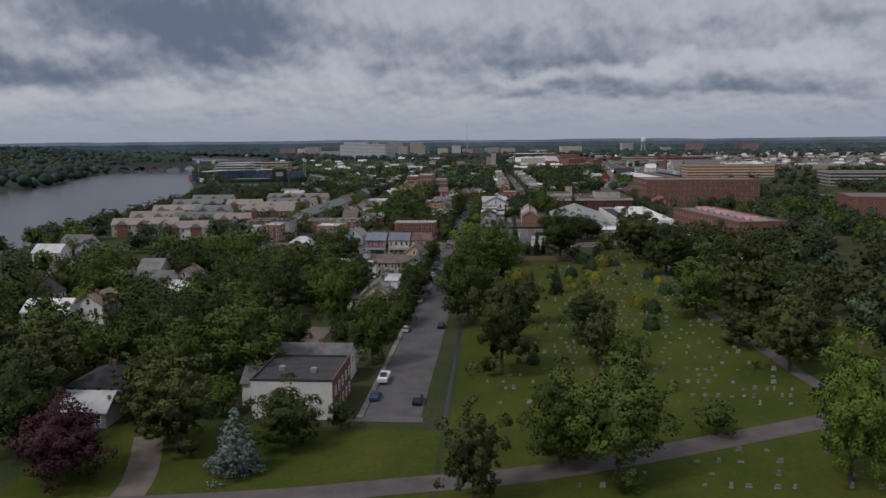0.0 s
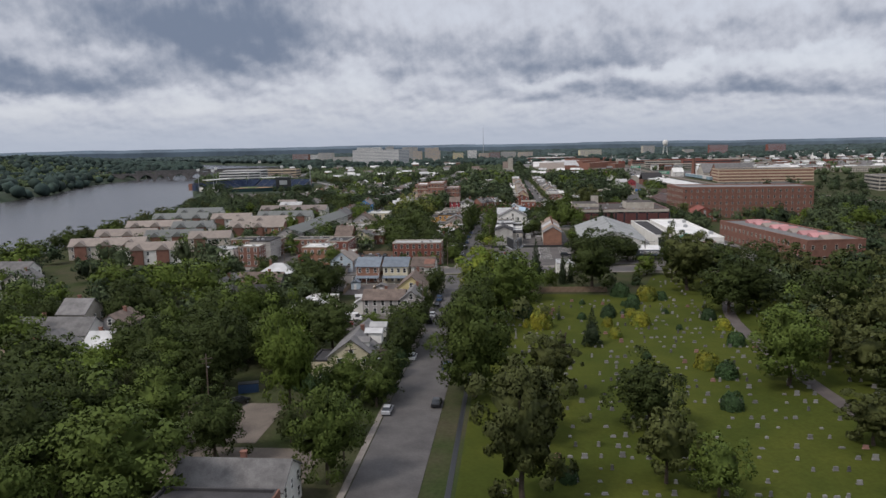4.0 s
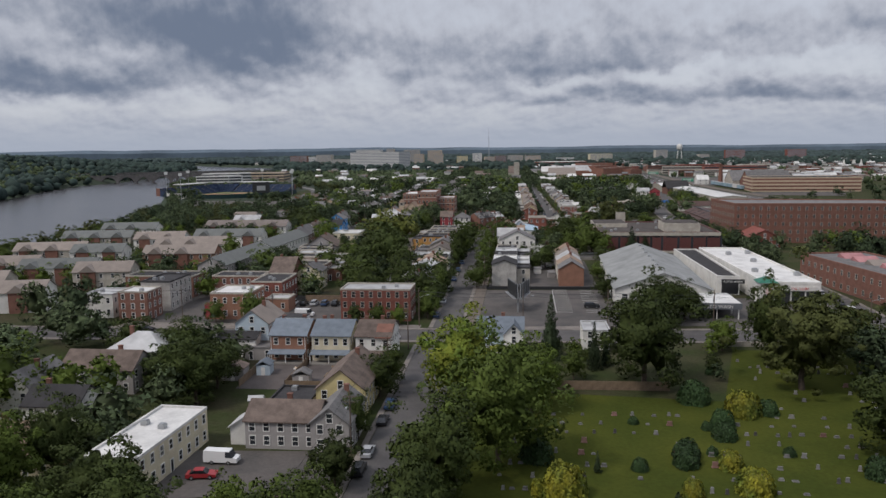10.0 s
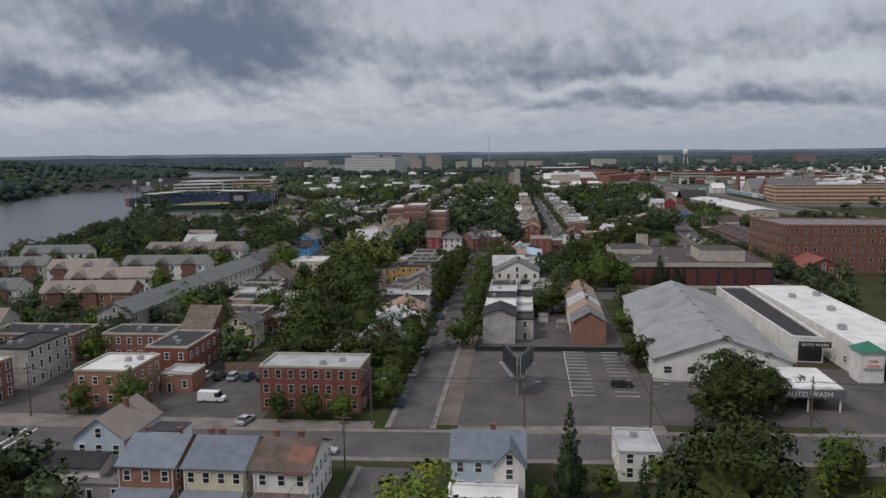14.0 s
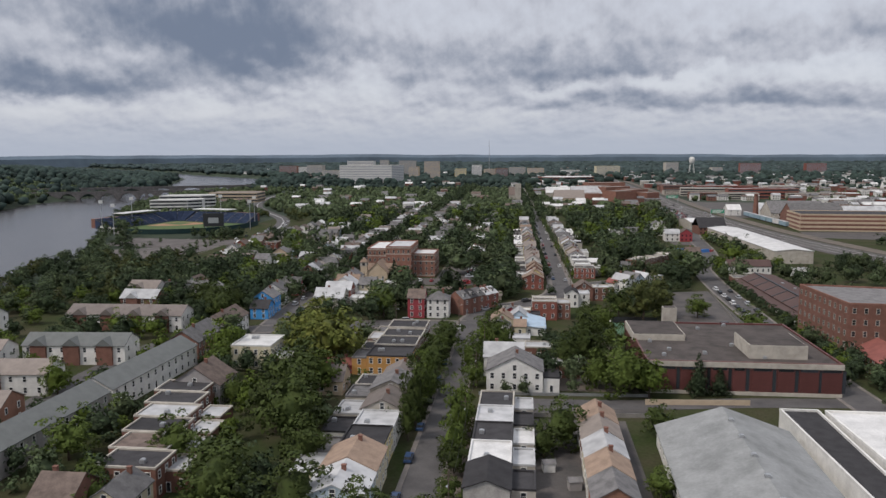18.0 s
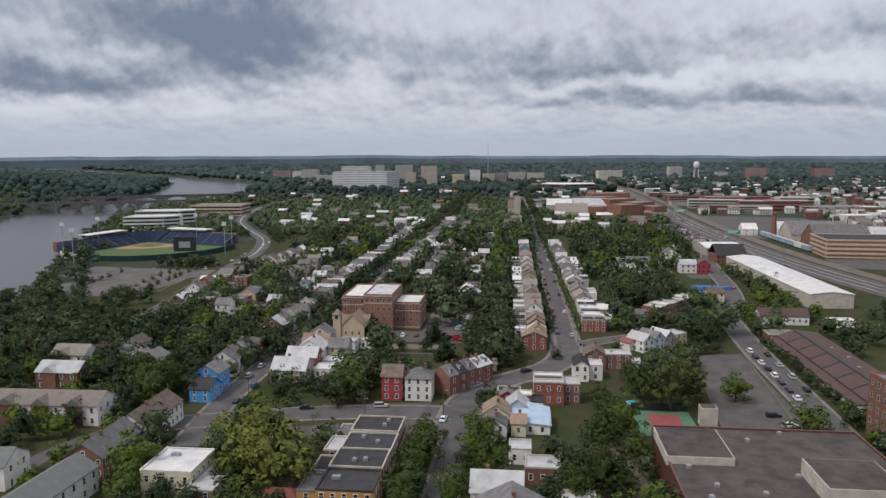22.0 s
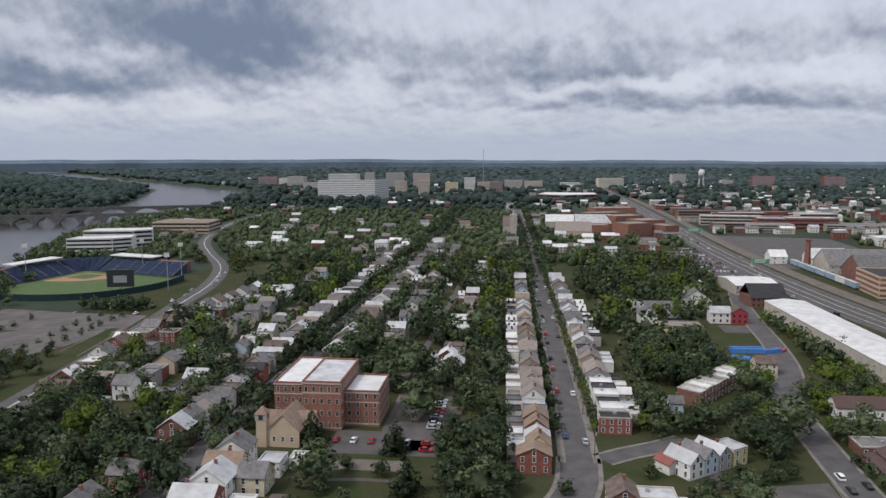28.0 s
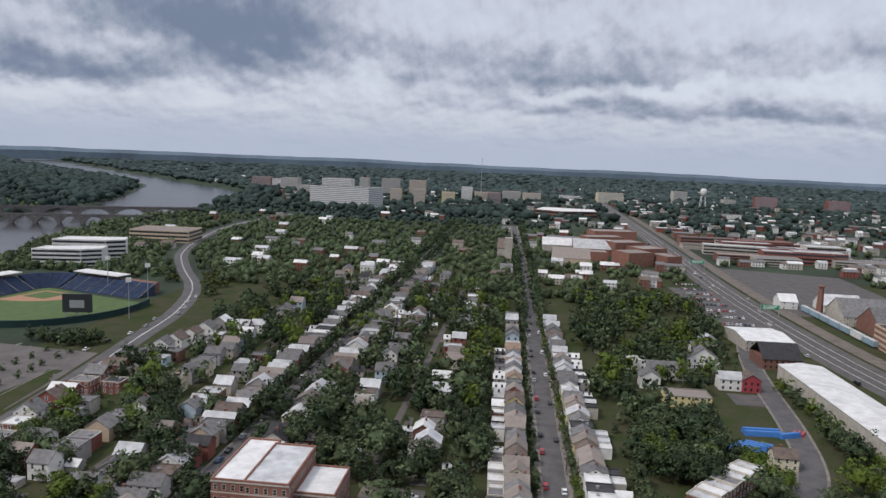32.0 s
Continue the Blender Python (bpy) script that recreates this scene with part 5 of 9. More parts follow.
# v-shaped advertising hoarding seen from its back, on a steel frame
e = thing("hoarding", -0.5, 378, "v-shaped steel hoarding seen from behind on the lot", "hoarding")
for s_ in (-1, 1):
    part("panel", Build().box(0, 11.5, -0.15, 0.15, 4.6, 8.6).mesh("panel", [M["dark"]]), e, "dark lattice panel back", pose(0.4 * s_, 0, 0, 0, 0, 90 - 14 * s_))
    for k in range(6):
        part("stringer", Build().box(k * 2.2, k * 2.2 + 0.16, -0.45, -0.17, 4.2, 8.9).mesh("stringer", [M["steel"]]), e, m=pose(0.4 * s_, 0, 0, 0, 0, 90 - 14 * s_))
    part("catwalk", Build().box(0, 11.5, -0.9, 0.9, 4.3, 4.42).mesh("catwalk", [M["steel"]]), e, m=pose(0.4 * s_, 0, 0, 0, 0, 90 - 14 * s_))
for k in range(3):
    part("column", Build().tube((0, 1 + 4 * k, -0.3), (0, 1 + 4 * k, 4.4), 0.22, 0.22, 8).mesh("column", [M["steel"]]), e)

# brown saw-tooth sheds north of the factory
for k in range(7):
    cy = 597.6 + 12.4 * k
    e = thing("shed", 118.5, cy, "shed bay with a sloping dark red-brown roof", "shed", group="saw-tooth sheds")
    USED.append((105, 130, cy - 7, cy + 7))
    b = Build().add([(-7.6, -6.1, -1), (8.2, -6.1, -1), (8.2, 6.1, -1), (-7.6, 6.1, -1), (-7.6, -6.1, 3.8), (-1.2, -6.1, 6.6), (8.2, -6.1, 5.4), (8.2, 6.1, 5.4), (-1.2, 6.1, 6.6), (-7.6, 6.1, 3.8)],
                    [(0, 1, 6, 5, 4), (1, 2, 7, 6), (2, 3, 9, 8, 7), (3, 0, 4, 9)])
    part("wall", b.mesh("wall", [M["brickd"]]), e)
    # street-side slope, one panel a bay, and the slope behind the ridge
    for n_, x0, z0, x1, z1, y0 in (("roof", -8.0, 3.85, -1.5, 6.55, -5.29), ("rear_roof", -0.9, 6.75, 8.5, 5.5, -6.15)):
        v = [(x0, y0, z0), (x1, y0, z1), (x1, 6.15, z1), (x0, 6.15, z0)]
        part(n_, Build().add(v + [(px, py, pz + 0.22) for px, py, pz in v], [(0, 3, 2, 1), (4, 5, 6, 7), (0, 1, 5, 4), (1, 2, 6, 5), (2, 3, 7, 6), (3, 0, 4, 7)]).mesh(n_, [M["shed"]]), e)
    part("ridge_strip", Build().box(-1.7, -0.6, -6.15, 6.15, 6.35, 7.05).mesh("ridge_strip", [M["dark"]]), e, "dark upstand along the ridge")
    part("gutter", Build().add([(-8.1, -6.2, 3.9), (-1.4, -6.2, 6.7), (-1.4, -5.3, 6.7), (-8.1, -5.3, 3.9), (-8.1, -6.2, 4.2), (-1.4, -6.2, 7.0), (-1.4, -5.3, 7.0), (-8.1, -5.3, 4.2)], [(0, 3, 2, 1), (4, 5, 6, 7), (0, 1, 5, 4), (1, 2, 6, 5), (2, 3, 7, 6), (3, 0, 4, 7)]).mesh("gutter", [M["dark"]]), e, "dark step between two roof panels")
    part("side_roof", Build().add([(-11.6, -6.15, 2.5), (-7.65, -6.15, 3.3), (-7.65, 6.15, 3.3), (-11.6, 6.15, 2.5), (-11.6, -6.15, 2.7), (-7.65, -6.15, 3.5), (-7.65, 6.15, 3.5), (-11.6, 6.15, 2.7)],
                                  [(0, 3, 2, 1), (4, 5, 6, 7), (0, 1, 5, 4), (2, 3, 7, 6), (3, 0, 4, 7)]).mesh("side_roof", [M["shed"]]), e, "low brown lean-to roof along the street side")
    part("side_wall", Build().box(-11.2, -7.65, -6.1, 6.1, -1, 2.5).mesh("side_wall", [M["white" if k < 2 else "brickd"]]), e, "low street wall")
    if k < 5:
        part("roof_vent", VENT, e, m=pose(4 - k % 3, -2 + k, 6.0))
    for j in range(2):
        part("window", WIN["w"], e, m=pose(-11.2, -3.5 + 5.5 * j, 0.7, 0, 0, -90))
house(115.5, 681, 15, 9, 3.4, "flat", "x", "brickd", "r_grey", sides="f", chim=False, label="low brown shed with a dark grey flat roof", name="shed", category="shed")
# pale blue roofed house at the junction: a gable with a lower lean-to range
e = thing("house", 1.0, 572, "house with a pale blue roof and a long lean-to range", "house")
USED.append((-4, 10, 563, 582))
part("wall", Build().box(-5.4, 1.6, 0.6, 9.4, -1, 5).add([(-5.4, 0.6, 5), (1.6, 0.6, 5), (-1.9, 0.6, 7.7), (-5.4, 9.4, 5), (1.6, 9.4, 5), (-1.9, 9.4, 7.7)], [(0, 1, 2), (3, 5, 4), (0, 2, 5, 3), (1, 4, 5, 2)]).mesh("wall", [M["pale"]]), e)
part("roof", gable_roof(Build(), 3.5, 8.8, 5, 2.7, "y", 0.35).mesh("roof", [M["r_silver"]]), e, "silver-grey gabled roof", pose(-1.9, 0.6, 0))
part("lean_to", Build().add([(-3.4, -8, -1), (8, -8, -1), (8, 4.6, -1), (-3.4, 4.6, -1), (-3.4, -8, 3.6), (8, -8, 3.6), (8, 4.6, 4.4), (-3.4, 4.6, 4.4)], [(0, 1, 5, 4), (1, 2, 6, 5), (2, 3, 7, 6), (3, 0, 4, 7)]).mesh("lean_to", [M["white"]]), e, "white clad lean-to range")
part("lean_to_roof", Build().add([(-3.8, -8.4, 3.6), (1.62, -8.4, 3.6), (1.62, 4.9, 5.6), (-3.8, 4.9, 5.6), (1.62, -8.4, 3.6), (8.4, -8.4, 2.9), (8.4, 4.9, 4.0), (1.62, 4.9, 5.6), (-3.8, -8.4, 3.8), (1.62, -8.4, 3.8), (1.62, 4.9, 5.8), (-3.8, 4.9, 5.8), (8.4, -8.4, 3.1), (8.4, 4.9, 4.2)],
     [(0, 3, 2, 1), (4, 7, 6, 5), (8, 9, 10, 11), (9, 12, 13, 10), (0, 1, 9, 8), (4, 5, 12, 9), (5, 6, 13, 12), (6, 7, 10, 13), (2, 3, 11, 10), (3, 0, 8, 11)]).mesh("lean_to_roof", [M["r_sky"]]), e, "pale blue metal roof")
for j in range(3):
    part("window", WIN["n"], e, m=pose(-1.5 + 3.6 * j, -8, 0.9))
# pale gabled houses and a yellow one beside the lot
for k in range(3):
    house(53.2 + 4.9 * k, 660 + 3.5 * k, 6.0, 10, 5.0 + 0.3 * (k % 2), "gable", "y", ("white", "pale", "grey")[k], ("r_silver", "r_grey", "r_silver")[k], rot=36, sides="fl", group="pale gabled houses", rh=2.6)
house(68.6, 671, 6.4, 8, 5.4, "flat", "x", "yellow", "r_silver", rot=36, sides="fl")
house(47.5, 663, 5, 6, 3.2, "gable", "y", "white", "r_red", rot=36, sides="f", chim=False)

# long white-roofed distribution shed
e = house(163.5, 757, 23, 142, 7.6, "gable", "y", "stone", "r_white", rot=2.5, rh=1.3, sides="", chim=False, label="very long shed with a bright white low-pitched roof", category="warehouse", name="warehouse", over=0.3)
house(154, 915, 22, 22, 6, "gable", "x", "brickd", "r_black", rot=2, label="brown brick house with a dark gabled roof", sides="fl")
house(160, 956, 30, 38, 6.5, "gable", "x", "stone", "r_white", rot=4, rh=2, sides="f", chim=False, label="pale metal shed with a white roof", category="warehouse", name="warehouse")
# parking structure with tan bands
block(rect(236, 340, 948, 990, -4), 14, "tan", "r_black", "wide tan office block with long window bands", "office", 4, edges=(0, 3), bands="brickd")
block(rect(330, 470, 760, 800, -6), 13, "stone", "r_grey", "concrete parking garage with open decks", "garage", 4, edges=(0, 3), bands="dark")
# brick school of four storeys with white roofs
e = block(rect(-85, -74.2, 690, 722), 15.5, "brickm", "r_white", "four-storey red-brown brick school with a bright white roof", "school", 4, 2.35, "s", edges=(0, 1))
e = block(rect(-74, -60.4, 687, 716), 17.0, "brickm", "r_silver", "brick stair block of the school with stone bands", "school", 4, 2.35, "s", edges=(0, 1))
e = block(rect(-60.2, -48, 692, 712), 12.5, "brickm", "r_white", "three-storey brick school wing with a white flat roof", "school", 4, 2.6, "s", edges=(0, 1))
for x0, x1, y0, y1, h in ((-85, -74.2, 690, 722, 15.5), (-74, -60.4, 687, 716, 17.0), (-60.2, -48, 692, 712, 12.5)):
    e = thing("stone_trim", (x0 + x1) / 2, y0, "pale stone cornice and band round the brick school", "trim")
    hw = (x1 - x0) / 2
    for z, o in ((0.8, 0.06), (h - 3.9, 0.08), (h - 0.5, 0.22)):
        part("band", Build().box(-hw - o, hw + o, -o, -0.01, z, z + 0.45).mesh("band", [M["stone"]]), e)
e = thing("church", -76, 671, "small church with a broad tan cross-gabled roof", "church")
USED.append((-84, -66, 670, 687))
part("nave", Build().box(-5.5, 5.5, 0, 15, -1, 5.6).add([(-5.5, 0, 5.6), (5.5, 0, 5.6), (0, 0, 11), (-5.5, 15, 5.6), (5.5, 15, 5.6), (0, 15, 11)], [(0, 1, 2), (3, 5, 4), (0, 2, 5, 3), (1, 4, 5, 2)]).mesh("nave", [M["tan"]]), e)
part("nave_roof", gable_roof(Build(), 5.5, 15, 5.6, 5.4, "y", 0.4).mesh("nave_roof", [M["r_tan"]]), e)
part("transept", Build().box(-8.4, 8.6, 6, 14, -1, 4.9).add([(-8.4, 6, 4.9), (-8.4, 14, 4.9), (-8.4, 10, 9), (8.6, 6, 4.9), (8.6, 14, 4.9), (8.6, 10, 9)], [(0, 2, 1), (3, 4, 5), (0, 3, 5, 2), (1, 2, 5, 4)]).mesh("transept", [M["tan"]]), e)
part("transept_roof", gable_roof(Build(), 8.5, 8, 4.9, 4.1, "x", 0.3).mesh("transept_roof", [M["r_tan"]]), e, m=pose(0.1, 6, 0.01))
for k in range(3):
    part("window", WIN["n"], e, m=pose(-3 + 3 * k, 0, 2.0))
e = thing("bell_tower", -83, 672, "square tan church bell tower with a pyramid roof", "tower")
part("shaft", Build().box(-1.7, 1.7, -1.7, 1.7, -1, 9).mesh("shaft", [M["tan"]]), e)
part("belfry", Build().box(-1.85, 1.85, -1.85, 1.85, 9, 11.2).box(-0.7, 0.7, -1.9, -1.851, 9.3, 10.9, 1).box(1.851, 1.9, -0.7, 0.7, 9.3, 10.9, 1).mesh("belfry", [M["stone"], M["dark"]]), e, "pale belfry with dark louvres")
part("cap", Build().add([(-2.2, -2.2, 11.2), (2.2, -2.2, 11.2), (2.2, 2.2, 11.2), (-2.2, 2.2, 11.2), (0, 0, 13.6)], [(0, 1, 4), (1, 2, 4), (2, 3, 4), (3, 0, 4), (0, 3, 2, 1)]).mesh("cap", [M["r_tan"]]), e)

# ---- houses beside the cemetery street ----
e = house(-38.5, 131, 15.5, 16, 7.4, "flat", "x", "white", "r_black", sides="", label="white-walled row house block with a brick street front")
part("front", Build().box(0, 0.25, 0.02, 15.98, -0.5, 7.9).mesh("front", [M["brickd"]]), e, "dark red brick facade", pose(7.76, 0, 0))
for k in range(5):
    for z in (1.0, 4.4):
        part("window", WIN["n"], e, m=pose(8.02, 1.7 + 3.1 * k, z, 0, 0, 90))
house(-40, 152, 16, 9, 5.0, "gable", "x", "white", "r_grey", rh=2.6, label="white house with a grey gabled roof and small porch", sides="fr")
house(-48.5, 138, 4, 7, 4.5, "gable", "x", "white", "r_grey", sides="f", chim=False, label="low white rear wing with a grey roof")
house(-79, 134, 11, 13, 4.6, "hip", "x", "white", "r_black", rh=2.4, label="white house with a dark hipped roof", sides="fr")
house(-76, 125, 9, 8, 3.0, "gable", "x", "grey", "r_silver", label="low white addition with a pale roof", sides="f", chim=False)
e = house(-36.3, 215.5, 10.8, 20, 5.2, "gable", "y", "cream", "r_grey", label="cream clapboard house with a grey gabled roof and dormers", sides="fr", rh=4.0, pitch=4.6)
for k in range(2):
    part("dormer", Build().box(2.2, 5.2, 9 + 6 * k, 11.4 + 6 * k, 6.0, 8.6).add([(1.2, 8.7 + 6 * k, 8.5), (5.5, 8.7 + 6 * k, 8.5), (5.5, 11.7 + 6 * k, 8.5), (1.2, 11.7 + 6 * k, 8.5), (1.2, 10.2 + 6 * k, 9.5), (5.5, 10.2 + 6 * k, 9.5)], [(0, 1, 5, 4), (2, 3, 4, 5), (1, 2, 5), (0, 4, 3), (0, 3, 2, 1)], 1).mesh("dormer", [M["white"], M["r_silver"]]), e, "white dormer with a pale roof")
USED.append((-50, -26, 192, 214))
house(-43.9, 217.5, 4.2, 9, 3.6, "flat", "x", "cream", "r_black", label="low cream wing with a black roof", sides="f")
for k in range(2):
    e = thing("dormer", -33.0, 219.5 + 6.5 * k, "white dormer on the grey roof", "dormer", 90, z=gz(-35, 225) + 6.3)
    part("wall", Build().box(-1.1, 1.1, -0.1, 2.4, 0, 1.6).mesh("wall", [M["white"]]), e)
    part("roof", Build().add([(-1.4, -0.4, 1.6), (1.4, -0.4, 1.6), (0, -0.4, 2.6), (-1.4, 2.6, 1.6), (1.4, 2.6, 1.6), (0, 2.6, 2.6)], [(0, 1, 2), (0, 2, 5, 3), (1, 4, 5, 2), (3, 5, 4)]).mesh("roof", [M["r_grey"]]), e)
    part("window", WIN["n"], e, m=pose(0, -0.1, 0.02) @ Matrix.Diagonal((0.9, 1, 0.9, 1)))
# left-hand rows above the river
for k, (x, y, w, d, h, wl_, rc, ax) in enumerate([(-124, 190, 13, 9, 6, "white", "r_white", "x"), (-114, 195, 8, 12, 7, "white", "r_tan", "y"), (-108, 206, 9, 16, 7, "white", "r_grey", "y"),
                                                  (-116, 228, 20, 10, 6.6, "white", "r_grey", "x"), (-104, 236, 8, 10, 7, "grey", "r_brown", "y"), (-121, 246, 8, 10, 7.5, "stone", "r_grey", "x"),
                                                  (-186, 290, 12, 9, 6.5, "white", "r_silver", "x"), (-190, 318, 13, 9, 6.5, "white", "r_grey", "x"), (-175, 300, 9, 9, 6.5, "stone", "r_grey", "y"),
                                                  (-150, 240, 10, 12, 6.5, "white", "r_brown", "x"), (-160, 205, 10, 12, 6.5, "brickd", "r_grey", "x"), (-140, 208, 10, 11, 6.5, "cream", "r_black", "y"),
                                                  (-100, 222, 7, 9, 5, "white", "r_silver", "x"), (-96, 243, 8, 8, 4.5, "stone", "r_grey", "y")]):
    house(x, y, w, d, h, "gable", ax, wl_, rc)
# around the small yard
house(-40, 276, 12.5, 9, 4.9, "gable", "x", "grey", "r_brown", rh=2.3, label="long grey-sided house with a brown roof", pitch=2.4)
house(-31.2, 275, 6.6, 13, 5.2, "gable", "y", "grey", "r_grey", rh=2.6, label="grey-sided gabled house end", sides="fr")
house(-33.5, 292, 9.5, 18, 5.2, "gable", "y", "yellow", "r_brown", rh=3.8, label="yellow gabled house with a steep brown roof", sides="fr")
house(-43, 290, 8, 9, 3.2, "flat", "x", "grey", "r_black", label="low grey garage with a black roof", sides="f")
house(-83, 278, 10.5, 8, 5.8, "gable", "x", "white", "r_black", label="white house with a black gabled roof")
house(-94, 284, 7, 12, 6.6, "gable", "y", "white", "r_grey", rh=3.2)
house(-88, 301, 16, 9, 5.2, "gable", "x", "grey", "r_brown")
house(-85, 311, 13, 10, 6.4, "hip", "x", "stone", "r_silver", label="pale house with a light hipped roof")
house(-85, 265, 14, 8, 4.6, "gable", "x", "yellow", "r_tan", label="yellow house with a tan roof", rh=2.0)
house(-76, 263, 6, 7, 3.2, "gable", "x", "cream", "r_tan", chim=False, sides="f")
house(-59.5, 257, 8.5, 22, 6, "flat", "x", "cream", "r_white", rot=-3, label="cream block with a white flat roof", sides="r")
house(-46.5, 277.5, 6, 5, 3.2, "gable", "y", "white", "r_silver", chim=False, sides="", label="small white shed with a pale roof", name="shed")
# south side of the cross street
for x, w, wl_, rc in ((-54.6, 8.8, "bricko", "r_blue"), (-44.2, 9.2, "cream", "r_blue"), (-34, 8.4, "white", "r_brown")):
    e = house(x, 326, w, 12, 6.3, "gable", "x", wl_, rc, porch=2.6, label=f"{SAY[wl_]} twin house with a {SAY[rc]} roof and porch", sides="fr", pitch=2.3, rh=2.6)
    part("chimney", CHIMNEY, e, m=pose(-w * 0.36, 7.5, 8.4))
    if wl_ == "bricko":
        part("dormer", Build().box(-2.6, 2.6, 6.2, 10.2, 6.6, 9.3).mesh("dormer", [M["white"]]), e, "boxy white roof dormer")
        part("dormer_roof", Build().box(-2.7, 2.7, 6.1, 10.3, 9.303, 9.42).mesh("dormer_roof", [M["r_black"]]), e, "flat black dormer roof")
    if wl_ == "white":
        part("bay_roof", Build().add([(0.4, -0.5, 6.2), (4.3, -0.5, 6.2), (4.3, 4.2, 8.5), (0.4, 4.2, 8.5), (0.4, -0.5, 6.0), (4.3, -0.5, 6.0), (4.3, 4.2, 8.3), (0.4, 4.2, 8.3)], [(0, 1, 2, 3), (4, 7, 6, 5), (0, 4, 5, 1), (1, 5, 6, 2), (3, 2, 6, 7), (0, 3, 7, 4)]).mesh("bay_roof", [M["brickd"]]), e, "patch of faded red roofing")
    for px in (-w / 2 + 0.25, w / 2 - 0.25):
        part("downpipe", Build().box(px - 0.06, px + 0.06, -0.14, -0.02, 0, 6.2).mesh("downpipe", [M["trim"]]), e)
house(-66, 333, 8.5, 12, 7.4, "gable", "y", "pale", "r_sand", rh=3.2)
house(-68.5, 329, 9.5, 6, 4.4, "gable", "x", "white", "r_black", chim=False, rh=1.2)
house(-62, 326.5, 8, 6, 2.8, "flat", "x", "grey", "r_grey", sides="f", label="low grey shed with a flat roof", name="shed")
house(-4.5, 333, 11, 9.5, 6, "gable", "x", "pale", "r_blue", label="pale house with a blue-grey roof and front gable", rh=2.6)
house(-1.2, 331, 4.5, 6, 6, "gable", "y", "white", "r_blue", rh=2.4, sides="f", chim=False, label="white gabled bay with a small window")
house(-5, 326, 10, 4.6, 3.0, "flat", "x", "white", "r_white", sides="f", label="low white porch wing with a pale roof")
house(3, 318, 7.5, 5, 2.8, "flat", "x", "yellow", "r_tan", sides="f", label="yellow garden shed with a tan roof", name="shed")
house(19, 340, 6.5, 10, 4.6, "flat", "x", "white", "r_silver", sides="fl", label="white flat-roofed house beside the trees")
# north side of the cross street
house(-41.5, 366.5, 20.5, 10, 9, "flat", "x", "brick", "r_silver", label="three-storey red-brick corner block with arched windows", sides="fr", kind="s", pitch=2.4)
house(-85, 366, 12, 13, 7.6, "flat", "x", "bricko", "r_white", label="orange-brick corner house with a white roof")
house(-80, 384, 10, 16, 7.6, "flat", "x", "brick", "r_black")
house(-74, 376, 7, 7, 4.0, "flat", "x", "bricko", "r_silver", sides="f")
house(-113, 376, 9.5, 15, 9, "flat", "x", "stucco", "r_black", sides="r", label="tall stained stucco house with a black roof")
house(-113.5, 363, 9, 9, 8.4, "flat", "x", "brickd", "r_white", label="brown brick corner house with a white roof")
house(-126, 366, 9, 10, 7, "flat", "x", "white", "r_silver")
house(-92, 366.5, 2.0, 2.4, 4.0, "flat", "x", "redp", "r_red", sides="", label="bright red painted kiosk by the corner", name="kiosk")
house(-122, 396, 24, 11, 7, "flat", "x", "brickd", "r_black", sides="fr")
house(-96, 399, 17, 10, 6.6, "flat", "x", "brickd", "r_black", sides="fr")

# rows west of the tree-lined street
cols = ["grey", "white", "pale", "cream", "yellow", "white", "stone", "stone", "brickd", "white", "orange", "bricko", "brickd", "brickd"]
roofs = ["r_grey", "r_silver", "r_silver", "r_tan", "r_black", "r_silver", "r_taupe", "r_grey", "r_taupe", "r_silver", "r_black", "r_black", "r_black", "r_black"]
for k in range(14):
    if k == 9:
        continue
    y = 392 + 12.0 * k if k < 9 else 509 + 12.0 * (k - 10)
    w = 13.6 if k > 9 else 10.5 + rng.uniform(-1, 1)
    house(-40.2 if k > 9 else -33.5, y, w, 11.6, 6 + rng.uniform(-0.4, 0.8), "gable" if k in (0, 2, 3, 6, 7, 8) else "flat", "y", cols[k], roofs[k], sides="fr" if k in (0, 8, 10) else "r", group="tree-lined street row", rh=2.6)
    house(-42.5 if k < 10 else -49.6, y + 1, 7 if k < 10 else 4.6, 9.6, 3.6 + rng.uniform(-0.4, 1.6), "flat", "x", cols[k], ("r_silver", "r_grey", "r_black")[k % 3], sides="f", chim=False, group="tree-lined street rear wings",
          label=f"{SAY[cols[k]]} rear wing with a flat roof")
# rows east of it
for k in range(5):
    house(-5.6, 420 + 11.6 * k, 8.6, 11.3, 7.6 - 0.25 * k, "gable" if k in (0, 5) else "flat", "y", ("stucco", "white", "grey", "white", "brickd", "white")[k], ("r_black", "r_white", "r_black", "r_silver", "r_black", "r_grey")[k],
          sides="" if k == 0 else "l", rh=1.6, group="stucco row", chim=k > 0)
    house(1.2, 424 + 11.4 * k, 4.6, 8.5, 5.6 - 0.2 * k, "flat", "x", "stone", ("r_black", "r_silver", "r_white")[k % 3], sides="f", group="stucco row rear wings", label="pale rear wing with a flat roof")
for k in range(5):
    house(18 + 0.1 * k, 420 + 9.6 * k, 8.6, 9.4, 6.2, "gable", "y", "bricko" if k == 0 else ("brickd", "stone", "cream")[k % 3], ("r_grey", "r_tan", "r_silver", "r_sand", "r_tan", "r_sand")[k], sides="" if k == 0 else "l", rh=2.6, group="brick row", chim=k > 0)
